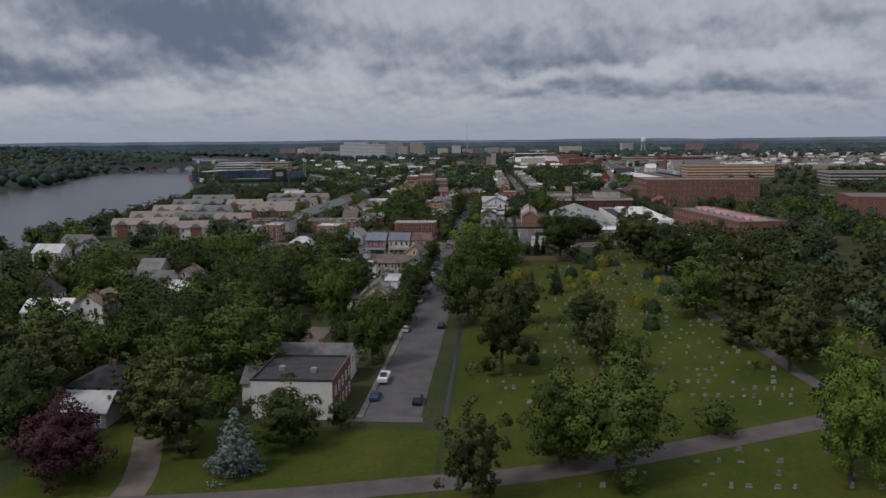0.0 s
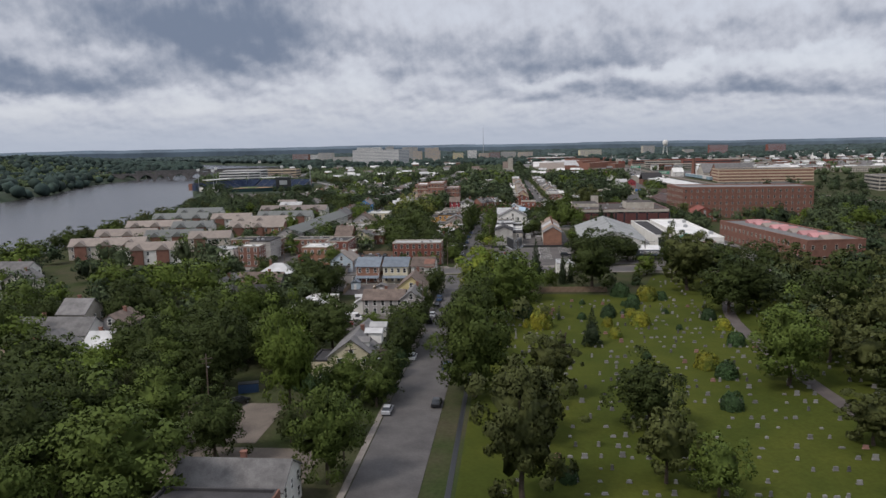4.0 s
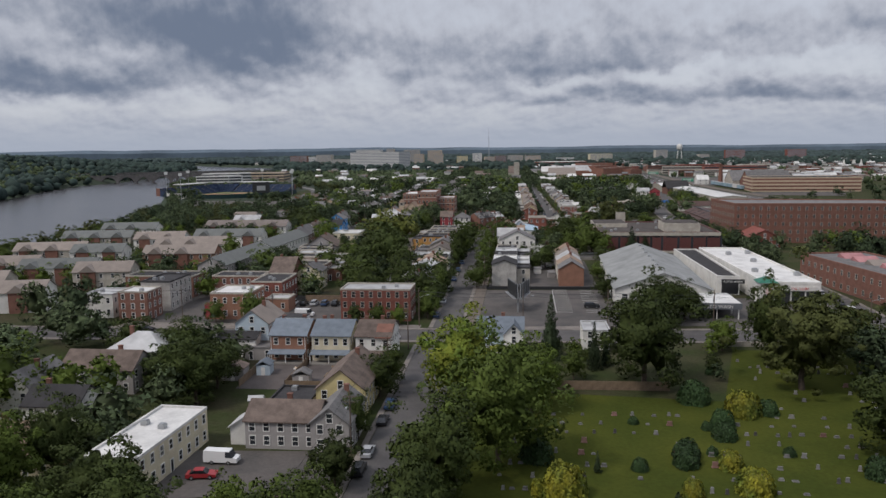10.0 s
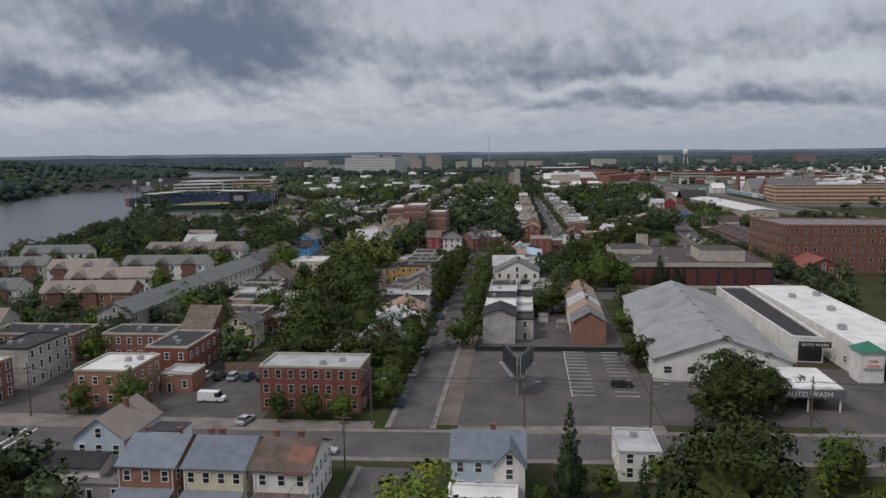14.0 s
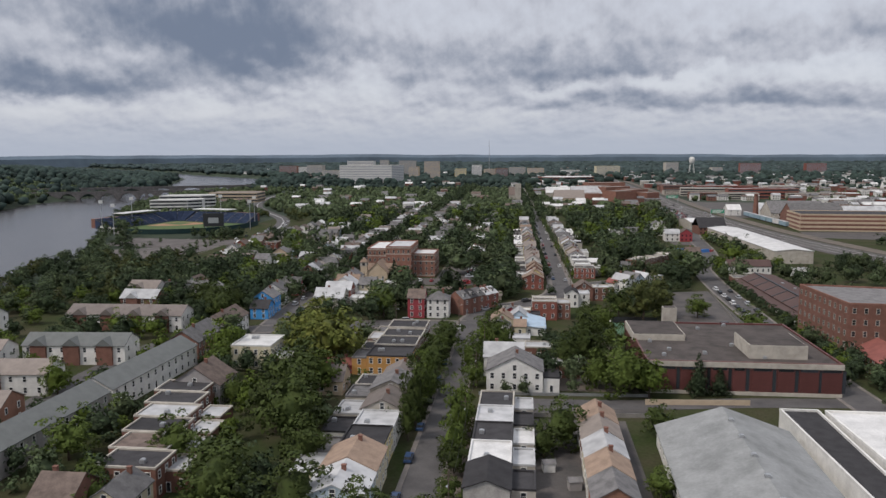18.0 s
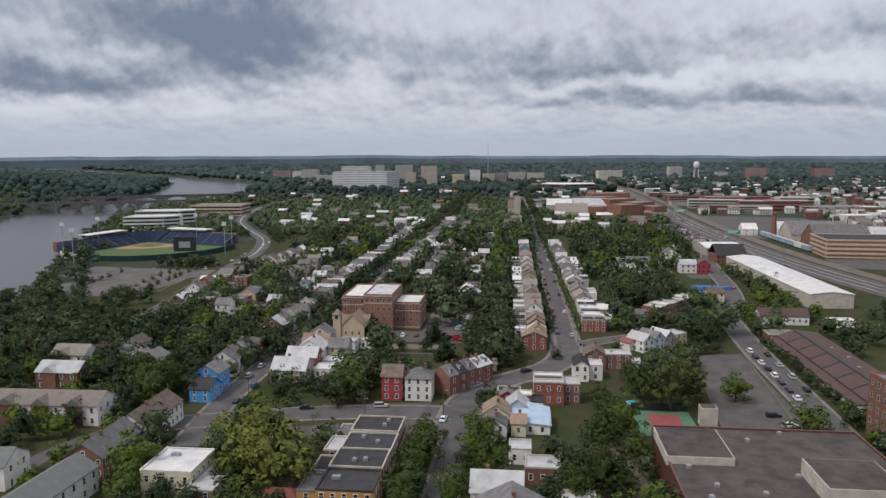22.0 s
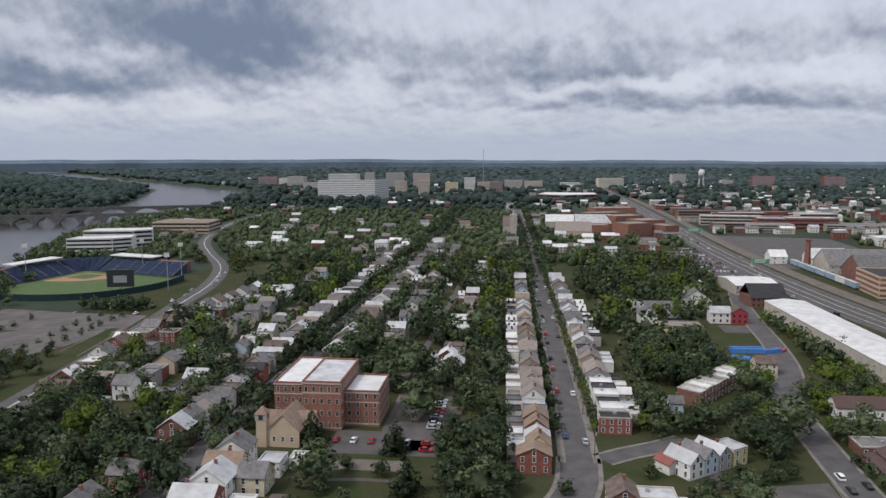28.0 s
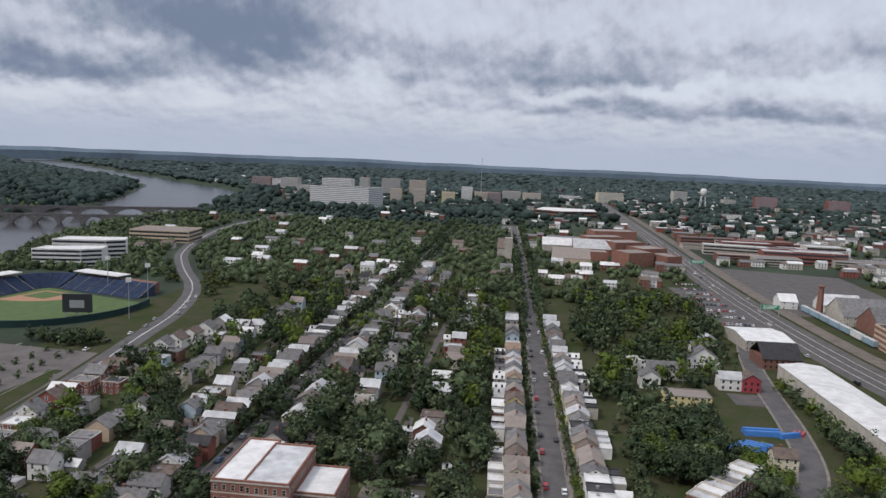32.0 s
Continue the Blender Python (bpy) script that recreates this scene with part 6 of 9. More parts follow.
# white house and its neighbours before the school
house(-1.5, 497, 16, 12, 6.4, "gable", "y", "white", "r_grey", rh=4.0, label="white gabled house on a brick ground floor", pitch=2.9)
house(9, 498, 4.5, 8, 4.2, "flat", "x", "white", "r_black", sides="f")
house(-5, 511, 12, 10, 6.5, "gable", "x", "white", "r_silver")
house(14, 512, 8, 7, 4, "flat", "x", "brickd", "r_silver", sides="f")
for k, (x, y, w, d, h, rf, ax, wl_, rc) in enumerate([
        (-7.2, 565, 8.2, 9, 5.6, "gable", "y", "cream", "r_tan"), (-7.4, 558, 7, 6.4, 4.6, "gable", "y", "white", "r_grey"), (-0.4, 562, 4.4, 6, 4.0, "gable", "x", "cream", "r_tan"), (-3.8, 589.5, 7.6, 5, 4.6, "flat", "x", "brickd", "r_black"), (-4.2, 584, 5.2, 5, 4.8, "gable", "y", "redp", "r_grey"), (1.4, 584, 4.6, 5, 5.2, "flat", "x", "brick", "r_white"), (5.4, 580.5, 4, 7, 4.2, "flat", "x", "white", "r_black"),
        (0.2, 542, 6, 7, 4.2, "flat", "x", "white", "r_silver"), (6, 530, 9, 8, 4.4, "flat", "x", "brickd", "r_silver"), (9.4, 590.5, 10, 3.6, 7.6, "flat", "x", "brick", "r_silver"), (9.4, 594.2, 10, 3.6, 7.6, "flat", "x", "brick", "r_black"), (9.4, 597.9, 10, 4, 7.6, "flat", "x", "brick", "r_white"), (17.2, 592.5, 5.4, 8.6, 6.6, "flat", "x", "brickd", "r_silver"),
        (22.0, 617, 5.6, 10, 6.2, "gable", "y", "white", "r_black"), (27.4, 619, 5.0, 8, 5.6, "flat", "x", "white", "r_silver"), (28.5, 632, 8, 10, 6.0, "gable", "y", "brickd", "r_brown"), (37.4, 633, 9.6, 7, 6.0, "flat", "x", "brickd", "r_silver"), (44, 634, 4, 6, 3.2, "flat", "x", "white", "r_white"),
        
        (-43.5, 590, 7, 9, 8.4, "gable", "x", "redp", "r_brown"), (-34.5, 590.5, 9, 9, 7.8, "hip", "x", "white", "r_grey"),
        (-56, 511, 8, 4.5, 2.8, "gable", "x", "redp", "r_red"), (-54, 490, 8, 10, 4.2, "gable", "x", "tan", "r_taupe"),
        (-85, 512, 13, 14, 7.6, "flat", "x", "cream", "r_white"), (-75, 508, 7, 14, 5, "flat", "x", "brickd", "r_silver"), (-88, 478, 14, 12, 6, "gable", "y", "grey", "r_brown"),
        (-109.5, 591, 9, 10, 7.2, "gable", "y", "blue", "r_grey"), (-108, 582, 7.5, 8.6, 4.6, "gable", "x", "blue", "r_black"), 
        (-112, 544, 10.5, 23, 6.0, "gable", "y", "white", "r_brown"), (-112.5, 522, 11, 20, 5.8, "gable", "y", "brickd", "r_grey"), (-82, 404, 8, 14, 7, "gable", "x", "brickd", "r_brown"), (-74, 410, 8, 10, 6.4, "gable", "y", "cream", "r_grey")]):
    house(x, y, w, d, h, rf, ax, wl_, rc)
# rows of brick flats
for k in range(6):
    house(-78 - 2.2 * k, 424 + 9.2 * k, 13, 9, 6.6, "flat", "x", "brickd", ("r_black", "r_brown", "r_black", "r_silver", "r_black", "r_black")[k], sides="fr", group="brick flats")
for k in range(4):
    house(-69.5 - 2 * k, 428 + 10 * k, 6, 8, 4.5, "flat", "x", "brickd", "r_silver", sides="f", group="brick flats rear wings", label="brown brick rear wing with a silver flat roof")
# brick terrace with dormers at the bend
DORMER = Build().box(-0.75, 0.75, -0.02, 2.2, -0.6, 1.25).add([(-0.95, -0.15, 1.2), (0.95, -0.15, 1.2), (0, -0.15, 1.95), (-0.95, 2.6, 1.2), (0.95, 2.6, 1.2), (0, 2.6, 1.95)], [(0, 1, 2), (0, 2, 5, 3), (1, 4, 5, 2), (0, 3, 4, 1)], 1).box(-0.42, 0.42, -0.06, -0.021, -0.1, 1.05, 2).mesh("dormer", [M["trim"], M["r_grey"], M["glass"]])
for k in range(5):
    e = house(-22.9 + 2.9 * k - (0.5 if k > 2 else 0), 598.4 + 4.0 * k + (0.5 if k > 2 else 0), 4.9, 9, 6.7 - 0.5 * (k > 2), "gable", "x", "brickd" if k < 3 else "brick", "r_silver" if k > 2 else "r_black" if k == 1 else "r_grey", rot=54, sides="f" if k < 4 else "fr", group="terrace at the bend", rh=2.9 - 0.4 * (k > 2), over=0.12)
    part("dormer", DORMER, e, m=pose(0, 1.3, 7.3 - 0.5 * (k > 2)))
    part("party_wall", Build().add([(-2.5, 0, 6), (-2.5, 9, 6), (-2.5, 4.5, 9.95), (-2.25, 0, 6), (-2.25, 9, 6), (-2.25, 4.5, 9.95)], [(0, 2, 1), (3, 4, 5), (0, 3, 5, 2), (1, 2, 5, 4)]).mesh("party_wall", [M["brickd"]]), e, "brick party wall above the roof")

# town-house estate near the river
for x, y, w, d, rot, wl_, rc in ((-115, 423, 11, 47, -2, "grey", "r_moss"), (-113, 471, 11, 46, -3, "white", "r_moss"), (-142, 452, 30, 11, 6, "bricko", "r_sand"), (-150, 480, 32, 11, 6, "white", "r_sand"),
                                 (-145, 512, 34, 11, 4, "white", "r_moss"), (-153, 557, 46, 12, 2, "white", "r_taupe"), (-175, 500, 24, 11, 6, "white", "r_sand"), (-180, 455, 22, 11, 8, "white", "r_moss"),
                                 (-200, 420, 30, 11, 10, "white", "r_sand"), (-205, 460, 30, 11, 10, "stone", "r_sand"), (-210, 505, 34, 11, 8, "stone", "r_moss"), (-172, 415, 28, 11, 10, "white", "r_moss"),
                                 (-150, 408, 20, 11, 10, "stone", "r_sand"), (-190, 385, 34, 11, 12, "stone", "r_sand"), (-160, 370, 24, 11, 12, "white", "r_sand"), (-215, 545, 30, 11, 6, "white", "r_moss"),
                                 (-165, 590, 16, 10, 0, "brickd", "r_silver"), (-175, 612, 14, 11, 0, "white", "r_sand"), (-140, 605, 10, 12, 0, "white", "r_grey")):
    e = house(x, y, w, d, 6.4, "gable", "x" if w > d else "y", wl_, rc, rot=rot, sides="fr", label=f"long {SAY[wl_]} town-house block with a {SAY[rc]} roof", category="town houses", pitch=3.7, rh=3.0, chim=False)
    if w > d:
        for j in range(int(w / 11)):
            gx = -w / 2 + 5.5 + 11 * j
            part("gable", Build().box(gx - 2.6, gx + 2.6, -0.8, 0.02, -1, 6.6).add([(gx - 3, -1.1, 6.5), (gx + 3, -1.1, 6.5), (gx, -1.1, 8.9), (gx - 3, 5, 6.5), (gx + 3, 5, 6.5), (gx, 5, 8.9)], [(0, 1, 2), (0, 2, 5, 3), (1, 4, 5, 2)], 1).mesh("gable", [M["brickd"], M[rc]]), e, "projecting brick gable bay")

# ---- rows along the long straight street ----
BW = ["brick", "yellow", "white", "stone", "white", "grey", "cream", "white", "brickd", "stone", "pale", "white"]
BR = ["r_tan", "r_tan", "r_silver", "r_grey", "r_sand", "r_grey", "r_silver", "r_grey", "r_grey", "r_brown", "r_sand"]
for k in range(46):
    y = 658.5 + 7.3 * k
    wl_, rc = (BW[k], BR[k]) if k < 2 else (rng.choice(BW), rng.choice(BR))
    wx = 6.3 - 0.0205 * (y - 690) if k else 5.4
    if y > 900 and rng.random() < 0.3:
        continue
    house(wx, y, 10.4 if k == 0 else 8.0 + rng.uniform(-0.7, 0.7), 7.1, 5.4 + rng.uniform(0, 1.6), "flat" if k in (5, 6, 15, 24) else "gable", "y" if rng.random() < 0.8 or k < 3 else "x", wl_, rc, sides="fr" if k == 0 else "r" if y < 790 else "", rh=2.4 + rng.uniform(-0.3, 0.8), group="west row of the long street", chim=k % 2 == 1)
    if rng.random() < 0.8 and y < 900 and k:
        house(wx - 7.0, y + 0.5, 5.4 + rng.uniform(-0.8, 0.8), 5.6, 3.0 + rng.uniform(0, 2.6), rng.choice(["flat", "flat", "gable"]), "x", rng.choice(["stone", "white", "brickd", "white", "grey"]), rng.choice(["r_silver", "r_white", "r_black", "r_white", "r_grey"]), sides="", group="west row rear wings", label="rear wing of a row house", chim=False)
for k in range(42):
    y = 693 + 7.3 * k
    wl_, rc = rng.choice(BW), rng.choice(BR[2:])
    flat = y < 736 or k in (12, 19, 27)
    ex = 33.4 - 0.0265 * (y - 700)
    if y > 900 and rng.random() < 0.3:
        continue
    house(ex, y, 11 if k == 0 else 8.6 + rng.uniform(-0.7, 0.8), 7.1, 5.3 + rng.uniform(0, 1.5), "flat" if flat else "gable", "y" if rng.random() < 0.8 else "x", "brick" if k == 0 else wl_, "r_white" if flat and k % 2 else "r_black" if flat else rc, sides="fl" if k == 0 else "l" if y < 790 else "", rh=2.4 + rng.uniform(-0.2, 0.6), group="east row of the long street", chim=k % 2 == 0)
    if rng.random() < 0.75 and y < 900:
        house(ex + 7.5, y + 0.6, 6.0 + rng.uniform(-0.8, 0.8), 5.4, 3.0 + rng.uniform(0, 2.2), rng.choice(["flat", "flat", "gable"]), "x", rng.choice(["stone", "white", "grey", "white"]), rng.choice(["r_silver", "r_white", "r_black", "r_white"]), sides="", group="east row rear wings", label="rear wing of a row house", chim=False)
# houses along the side street
WR = ["white", "tan", "grey", "cream", "stone", "pale", "brickd", "white", "brick", "grey"]
RR = ["r_grey", "r_silver", "r_white", "r_grey", "r_grey", "r_silver", "r_sand", "r_black", "r_brown", "r_grey", "r_taupe"]
for x, y, w, d, h, rf, ax, wl_, rc in ((-85, 606, 13, 11, 4.6, "gable", "x", "stone", "r_silver"), (-84, 619, 12, 9, 6, "gable", "x", "brick", "r_silver"), (-84, 630, 11, 10, 6.2, "gable", "y", "white", "r_silver"), (-85, 642, 11, 8, 6, "gable", "x", "cream", "r_tan"),
                                      (-86, 652, 10, 9, 6.4, "gable", "y", "white", "r_grey"), (-74, 612, 6, 8, 3.4, "flat", "x", "white", "r_white"), (-73, 624, 7, 6, 3.2, "flat", "x", "white", "r_white"), (-74, 636, 8, 9, 5.4, "gable", "x", "cream", "r_grey"),
                                      (-73, 648, 7, 8, 4.5, "flat", "x", "white", "r_silver"), (-66, 655, 6, 6, 3, "flat", "x", "white", "r_white"), (-112, 611, 10, 10, 6.6, "gable", "y", "white", "r_grey"), (-111, 634, 9, 9, 5.4, "gable", "x", "redp", "r_grey"),
                                      (-113, 646, 10, 6, 3.6, "flat", "x", "white", "r_white"), (-150, 612, 10, 10, 6.4, "gable", "x", "white", "r_grey"), (-158, 628, 8, 10, 6.6, "gable", "y", "pale", "r_brown"), (-165, 618, 9, 8, 5.4, "gable", "x", "white", "r_black")):
    house(x, y, w, d, h, rf, ax, wl_, rc, chim=w > 8)
for k in range(64):
    y = 658 + 8.6 * k + rng.uniform(-0.5, 0.5)
    for s in (-1, 1):
        if s > 0 and y < 728 or rng.random() < 0.1:
            continue
        house(-98 + s * (14 + rng.uniform(-0.6, 0.6)), y, rng.uniform(9, 12), rng.uniform(6.8, 8.4), 5.8 + rng.uniform(-0.6, 0.8), rng.choice(["gable", "gable", "gable", "flat"]), rng.choice("xxy"), rng.choice(WR), rng.choice(RR), sides="f" if y < 730 else "", chim=k % 2 == 0)
        if rng.random() < 0.6:
            far_house(-98 + s * 23 + rng.uniform(-1, 1), y + 1, rng.uniform(3.5, 6), 5.4, rng.uniform(2.6, 3.6), rng.choice(["flat", "gable"]), "x", rng.choice(WR), rng.choice(RR), 0)
# houses of the streets beside it
for k in range(40):
    y = 700 + 11.5 * k
    for sx in (-152, -130, -62, -30):
        if sx > -70 and y < 738 or rng.random() < (0.3 if y < 850 or sx == -62 else 0.55):
            continue
        f = rng.choice(["gable", "gable", "flat"])
        if clear(sx, y + 4, 3):
            house(sx + rng.uniform(-2, 2), y + rng.uniform(-2, 2), rng.uniform(7.5, 10), rng.uniform(7, 9), 5.8 + rng.uniform(-0.6, 0.6), f, rng.choice("xy"), rng.choice(WR), rng.choice(RR), sides="f" if y < 740 else "", chim=k % 3 == 0)
for k in range(120):
    x, y = rng.uniform(-160, -8), rng.uniform(600, 1080)
    if clear(x, y + 2, 2.5):
        USED.append((x - 2, x + 2, y, y + 4))
        far_house(x, y, rng.uniform(3, 5), rng.uniform(3, 6), rng.uniform(2.2, 3.0), rng.choice(["flat", "gable"]), "x", rng.choice(["white", "grey", "cream", "stone", "pale"]), rng.choice(["r_silver", "r_white", "r_grey", "r_brown", "r_sand"]), rng.uniform(-6, 6))
# paved and trodden back yards of the side streets
b = Build()
for k in range(150):
    x, y = rng.uniform(-178, 60), rng.uniform(600, 1060)
    if x < -12 or x > 44:
        w_, d_ = rng.uniform(1.5, 4), rng.uniform(3, 8)
        b.box(x - w_, x + w_, y - d_, y + d_, gz(x, y) - 0.3, gz(x, y) + 0.045 + 0.0001 * k, k % 2)
tagged(new("back_yards", b.mesh("back_yards", [M["path"], M["gravel"]])), "small paved and bare back yards", "yard", kind="stuff")
# brick houses by the big car park
for k in range(17):
    x, y = -177 - 0.2 * (k % 2) - 14 * math.sin(k * 0.2), 700 + 13.2 * k
    house(x + rng.uniform(-1.5, 1.5), y, rng.uniform(9, 13), rng.uniform(8, 10), 6 + rng.uniform(-0.5, 0.6), rng.choice(["gable", "gable", "gable", "flat"]), rng.choice("xy"), "brick" if k in (0, 1, 5) else rng.choice(["brickd", "white", "brick", "grey"]), rng.choice(["r_grey", "r_grey", "r_brown", "r_white"]))
    if k % 3:
        house(x + 14, y + 3, rng.uniform(7, 9), 8, 5.6, rng.choice(["gable", "flat"]), rng.choice("xy"), rng.choice(WR), rng.choice(RR), sides="f", chim=False)
# east side houses and terraces
for k in range(7):
    house(70.6 + 3.69 * k, 726.0 + 4.73 * k, 5.9, 9.5, 5.6 + 0.4 * (k % 2), "flat", "x", "brickd", ("r_silver", "r_white", "r_silver", "r_grey")[k % 4], rot=52, sides="f", group="silver-roofed terrace", chim=True)
for x, y, w, d, h, rf, ax, wl_, rc in ((58.5, 716, 5, 6, 4.0, "gable", "x", "pale", "r_grey"), (85.5, 836, 21, 13, 5, "flat", "x", "yellow", "r_sand"), (113, 868, 11, 9, 6, "gable", "x", "white", "r_silver"), (123, 867, 9, 10, 6.4, "gable", "y", "redp", "r_brown"),
                                      (72, 862, 10, 9, 6, "gable", "y", "white", "r_grey"), (84, 880, 22, 9, 6, "gable", "x", "white", "r_grey"), (108, 905, 18, 9, 6, "gable", "y", "white", "r_grey"), (70, 895, 10, 9, 5.5, "flat", "x", "white", "r_white"),
                                      (112, 930, 10, 9, 6, "gable", "x", "white", "r_grey"), (122, 950, 10, 9, 6, "gable", "y", "stone", "r_silver"), (126, 716, 23, 9, 4.4, "gable", "x", "white", "shed"), (151, 712, 12, 6, 3.4, "flat", "x", "white", "r_white"),
                                      (107, 769, 9, 8, 5.0, "gable", "x", "cream", "r_brown")):
    house(x, y, w, d, h, rf, ax, wl_, rc, sides="fl" if wl_ != "yellow" else "f")


# ---- ballpark by the river ----
HX, HY = -347.0, 1003.0
PARK = pose(HX, HY, 0.05, 0, 0, -150) @ Matrix.Diagonal((0.72, 0.72, 0.85, 1))


def fieldpt(r, a):
    """A point r metres from home plate, a degrees from the line to centre field."""
    return (r * math.sin(radians(a)), r * math.cos(radians(a)))


def reach(a):
    return 168 - 34 * (abs(a) / 45) ** 1.6


park = e = new("ballpark")
e.matrix_basis = PARK
tagged(e, "small baseball stadium with navy seats and a green field", "stadium")
USED.append((-410, -245, 880, 1060))
arc = [a * 45 / 12 for a in range(-12, 13)]
b = Build().add([(0, -14, 0.02)] + [(*fieldpt(reach(a), a), 0.02) for a in arc], [(0, k + 1, k) if False else (0, k, k + 1) for k in range(1, 25)][::1])
b.f = [tuple(reversed(q)) for q in b.f]
part("field", b.mesh("field", [M["turf"]]), e)
b = Build().add([(*fieldpt(58, 0 + a * 1.0), 0.06) for a in arc] + [(*fieldpt(3, 0), 0.06)], [tuple(range(24, -1, -1)) + (25,)])
part("infield", b.mesh("infield", [M["dirt"]]), e, "brown infield dirt")
b = Build().add([(0, 8, 0.1), (20, 28, 0.1), (0, 48, 0.1), (-20, 28, 0.1)], [(0, 1, 2, 3)])
part("infield_grass", b.mesh("infield_grass", [M["turf"]]), e)
b = Build()
for p, q in zip(arc, arc[1:]):
    (ax, ay), (bx, by) = fieldpt(reach(p), p), fieldpt(reach(q), q)
    (cx, cy), (dx, dy) = fieldpt(reach(p) + 0.8, p), fieldpt(reach(q) + 0.8, q)
    b.prism([(ax, ay), (cx, cy), (dx, dy), (bx, by)][::-1], -1, 5.0)
part("outfield_wall", b.mesh("outfield_wall", [M["wallgreen"]]), e)
for k in range(8):
    ax, ay = fieldpt(reach(-45) * (0.62 + 0.045 * k), -47)
    part("banner", Build().box(-2.2, 2.2, -0.2, 0.2, 0, 6).mesh("banner", [M["white"]]), e, "white advertising panel", pose(*fieldpt(reach(44 - 2.2 * k) + 1.2, 44 - 2.2 * k), 0, 0, 0, -40))
for s in (-1, 1):
    for tier in range(3):
        for k in range(6):
            b = Build()
            for row in range(5):
                o, z = 12 + tier * 9 + row * 1.7, 0.8 + tier * 3.4 + row * 0.62
                p0, p1 = fieldpt(6 + 17 * k, 45 * s), fieldpt(6 + 17 * (k + 1) - 1.2, 45 * s)
                n_ = Vector((math.cos(radians(45)) * s, -math.sin(radians(45)), 0))
                quad = [(p0[0] + n_.x * o, p0[1] + n_.y * o), (p1[0] + n_.x * o, p1[1] + n_.y * o), (p1[0] + n_.x * (o + 1.7), p1[1] + n_.y * (o + 1.7)), (p0[0] + n_.x * (o + 1.7), p0[1] + n_.y * (o + 1.7))]
                if s > 0:
                    quad = quad[::-1]
                b.prism(quad, -0.5, z)
            part("seat_block", b.mesh("seat_block", [M["seats"]]), e, "navy blue stepped seating")
b = Build()
for k in range(7):
    a0, a1 = 135 + 90 * k / 7, 135 + 90 * (k + 1) / 7 - 1
    for row in range(14):
        r0, z = 14 + row * 1.9, 0.8 + row * 0.72
        b.prism([fieldpt(r0, a0), fieldpt(r0 + 1.9, a0), fieldpt(r0 + 1.9, a1), fieldpt(r0, a1)][::-1], -0.5, z)
part("seat_block", b.mesh("seat_block", [M["seats"]]), e, "curved navy seating behind home plate")
for s in (-1, 1):
    for k in range(7):
        b = Build()
        p0, p1 = fieldpt(4 + 14 * k, 45 * s), fieldpt(4 + 14 * (k + 1), 45 * s)
        n_ = Vector((math.cos(radians(45)) * s, -math.sin(radians(45)), 0))
        quad = [(p[0] + n_.x * o, p[1] + n_.y * o) for p, o in ((p0, 40), (p1, 40), (p1, 50), (p0, 50))]
        b.prism(quad if s < 0 else quad[::-1], -0.5, 9.5)
        part("concourse", b.mesh("concourse", [M["brickd"]]), e, "brick concourse building")
b = Build()
for s in (-1, 1):
    p0, p1 = fieldpt(0, 45 * s), fieldpt(62, 45 * s)
    n_ = Vector((math.cos(radians(45)) * s, -math.sin(radians(45)), 0))
    quad = [(p[0] + n_.x * o, p[1] + n_.y * o) for p, o in ((p0, 34), (p1, 34), (p1, 52), (p0, 52))]
    b.prism(quad if s < 0 else quad[::-1], 12.6, 13.3)
part("canopy", b.mesh("canopy", [M["r_white"]]), e, "white canopy roof over the stand")
for r, a in ((120, 52), (60, 75), (60, -75), (120, -52), (172, 28), (172, -26)):
    q = part("light_mast", Build().tube((0, 0, -0.5), (0, 0, 30), 0.45, 0.25, 7).mesh("light_mast", [M["steel"]]), e, "tall floodlight mast", pose(*fieldpt(r, a), 0))
    part("lamp_bank", Build().box(-2.4, 2.4, -0.3, 0.3, 28, 31.5).mesh("lamp_bank", [M["trim"]]), q)

e = thing("score_board", -277, 930, "tall dark scoreboard seen from behind", "scoreboard", 12)
part("board", Build().box(-9, 9, -0.8, 0.8, 3, 15).mesh("board", [M["dark"]]), e)
part("screen_back", Build().box(-4.5, 4.5, -1.0, -0.8, 6, 11).mesh("screen_back", [M["steel"]]), e)
for px in (-7, 0, 7):
    part("post", Build().box(px - 0.4, px + 0.4, -0.4, 0.4, -0.5, 3).mesh("post", [M["steel"]]), e)

for s in (-1, 1):
    for k in range(7):
        px, py = fieldpt(5.4 + 17 * k, 45 * s)
        n_ = Vector((math.cos(radians(45)) * s, -math.sin(radians(45)), 0))
        q = Build()
        for row in range(15):
            o, z = 12 + row * 1.7 + (row // 5) * 0.5, 0.9 + (row // 5) * 3.4 + (row % 5) * 0.62
            cx_, cy_ = px + n_.x * (o + 0.85), py + n_.y * (o + 0.85)
            q.box(cx_ - 0.7, cx_ + 0.7, cy_ - 0.7, cy_ + 0.7, z - 0.4, z + 0.06)
        part("aisle_steps", q.mesh("aisle_steps", [M["concrete"]]), park, "pale concrete aisle steps")

# curved white offices and a garage beyond the ballpark
block([(-425, 1098), (-385, 1108), (-372, 1120), (-378, 1140), (-425, 1120)], 15, "white", "r_white", "curved white office with dark window bands", "office", 4, edges=(0, 1), bands="glass")
block([(-440, 1150), (-392, 1160), (-378, 1172), (-386, 1190), (-440, 1175)], 17, "white", "r_white", "curved white office with dark window bands", "office", 4, edges=(0, 1), bands="glass")
block(rect(-440, -372, 1290, 1335, 5), 13, "tan", "r_sand", "tan concrete parking garage", "garage", 3, edges=(0, 1), bands="dark")

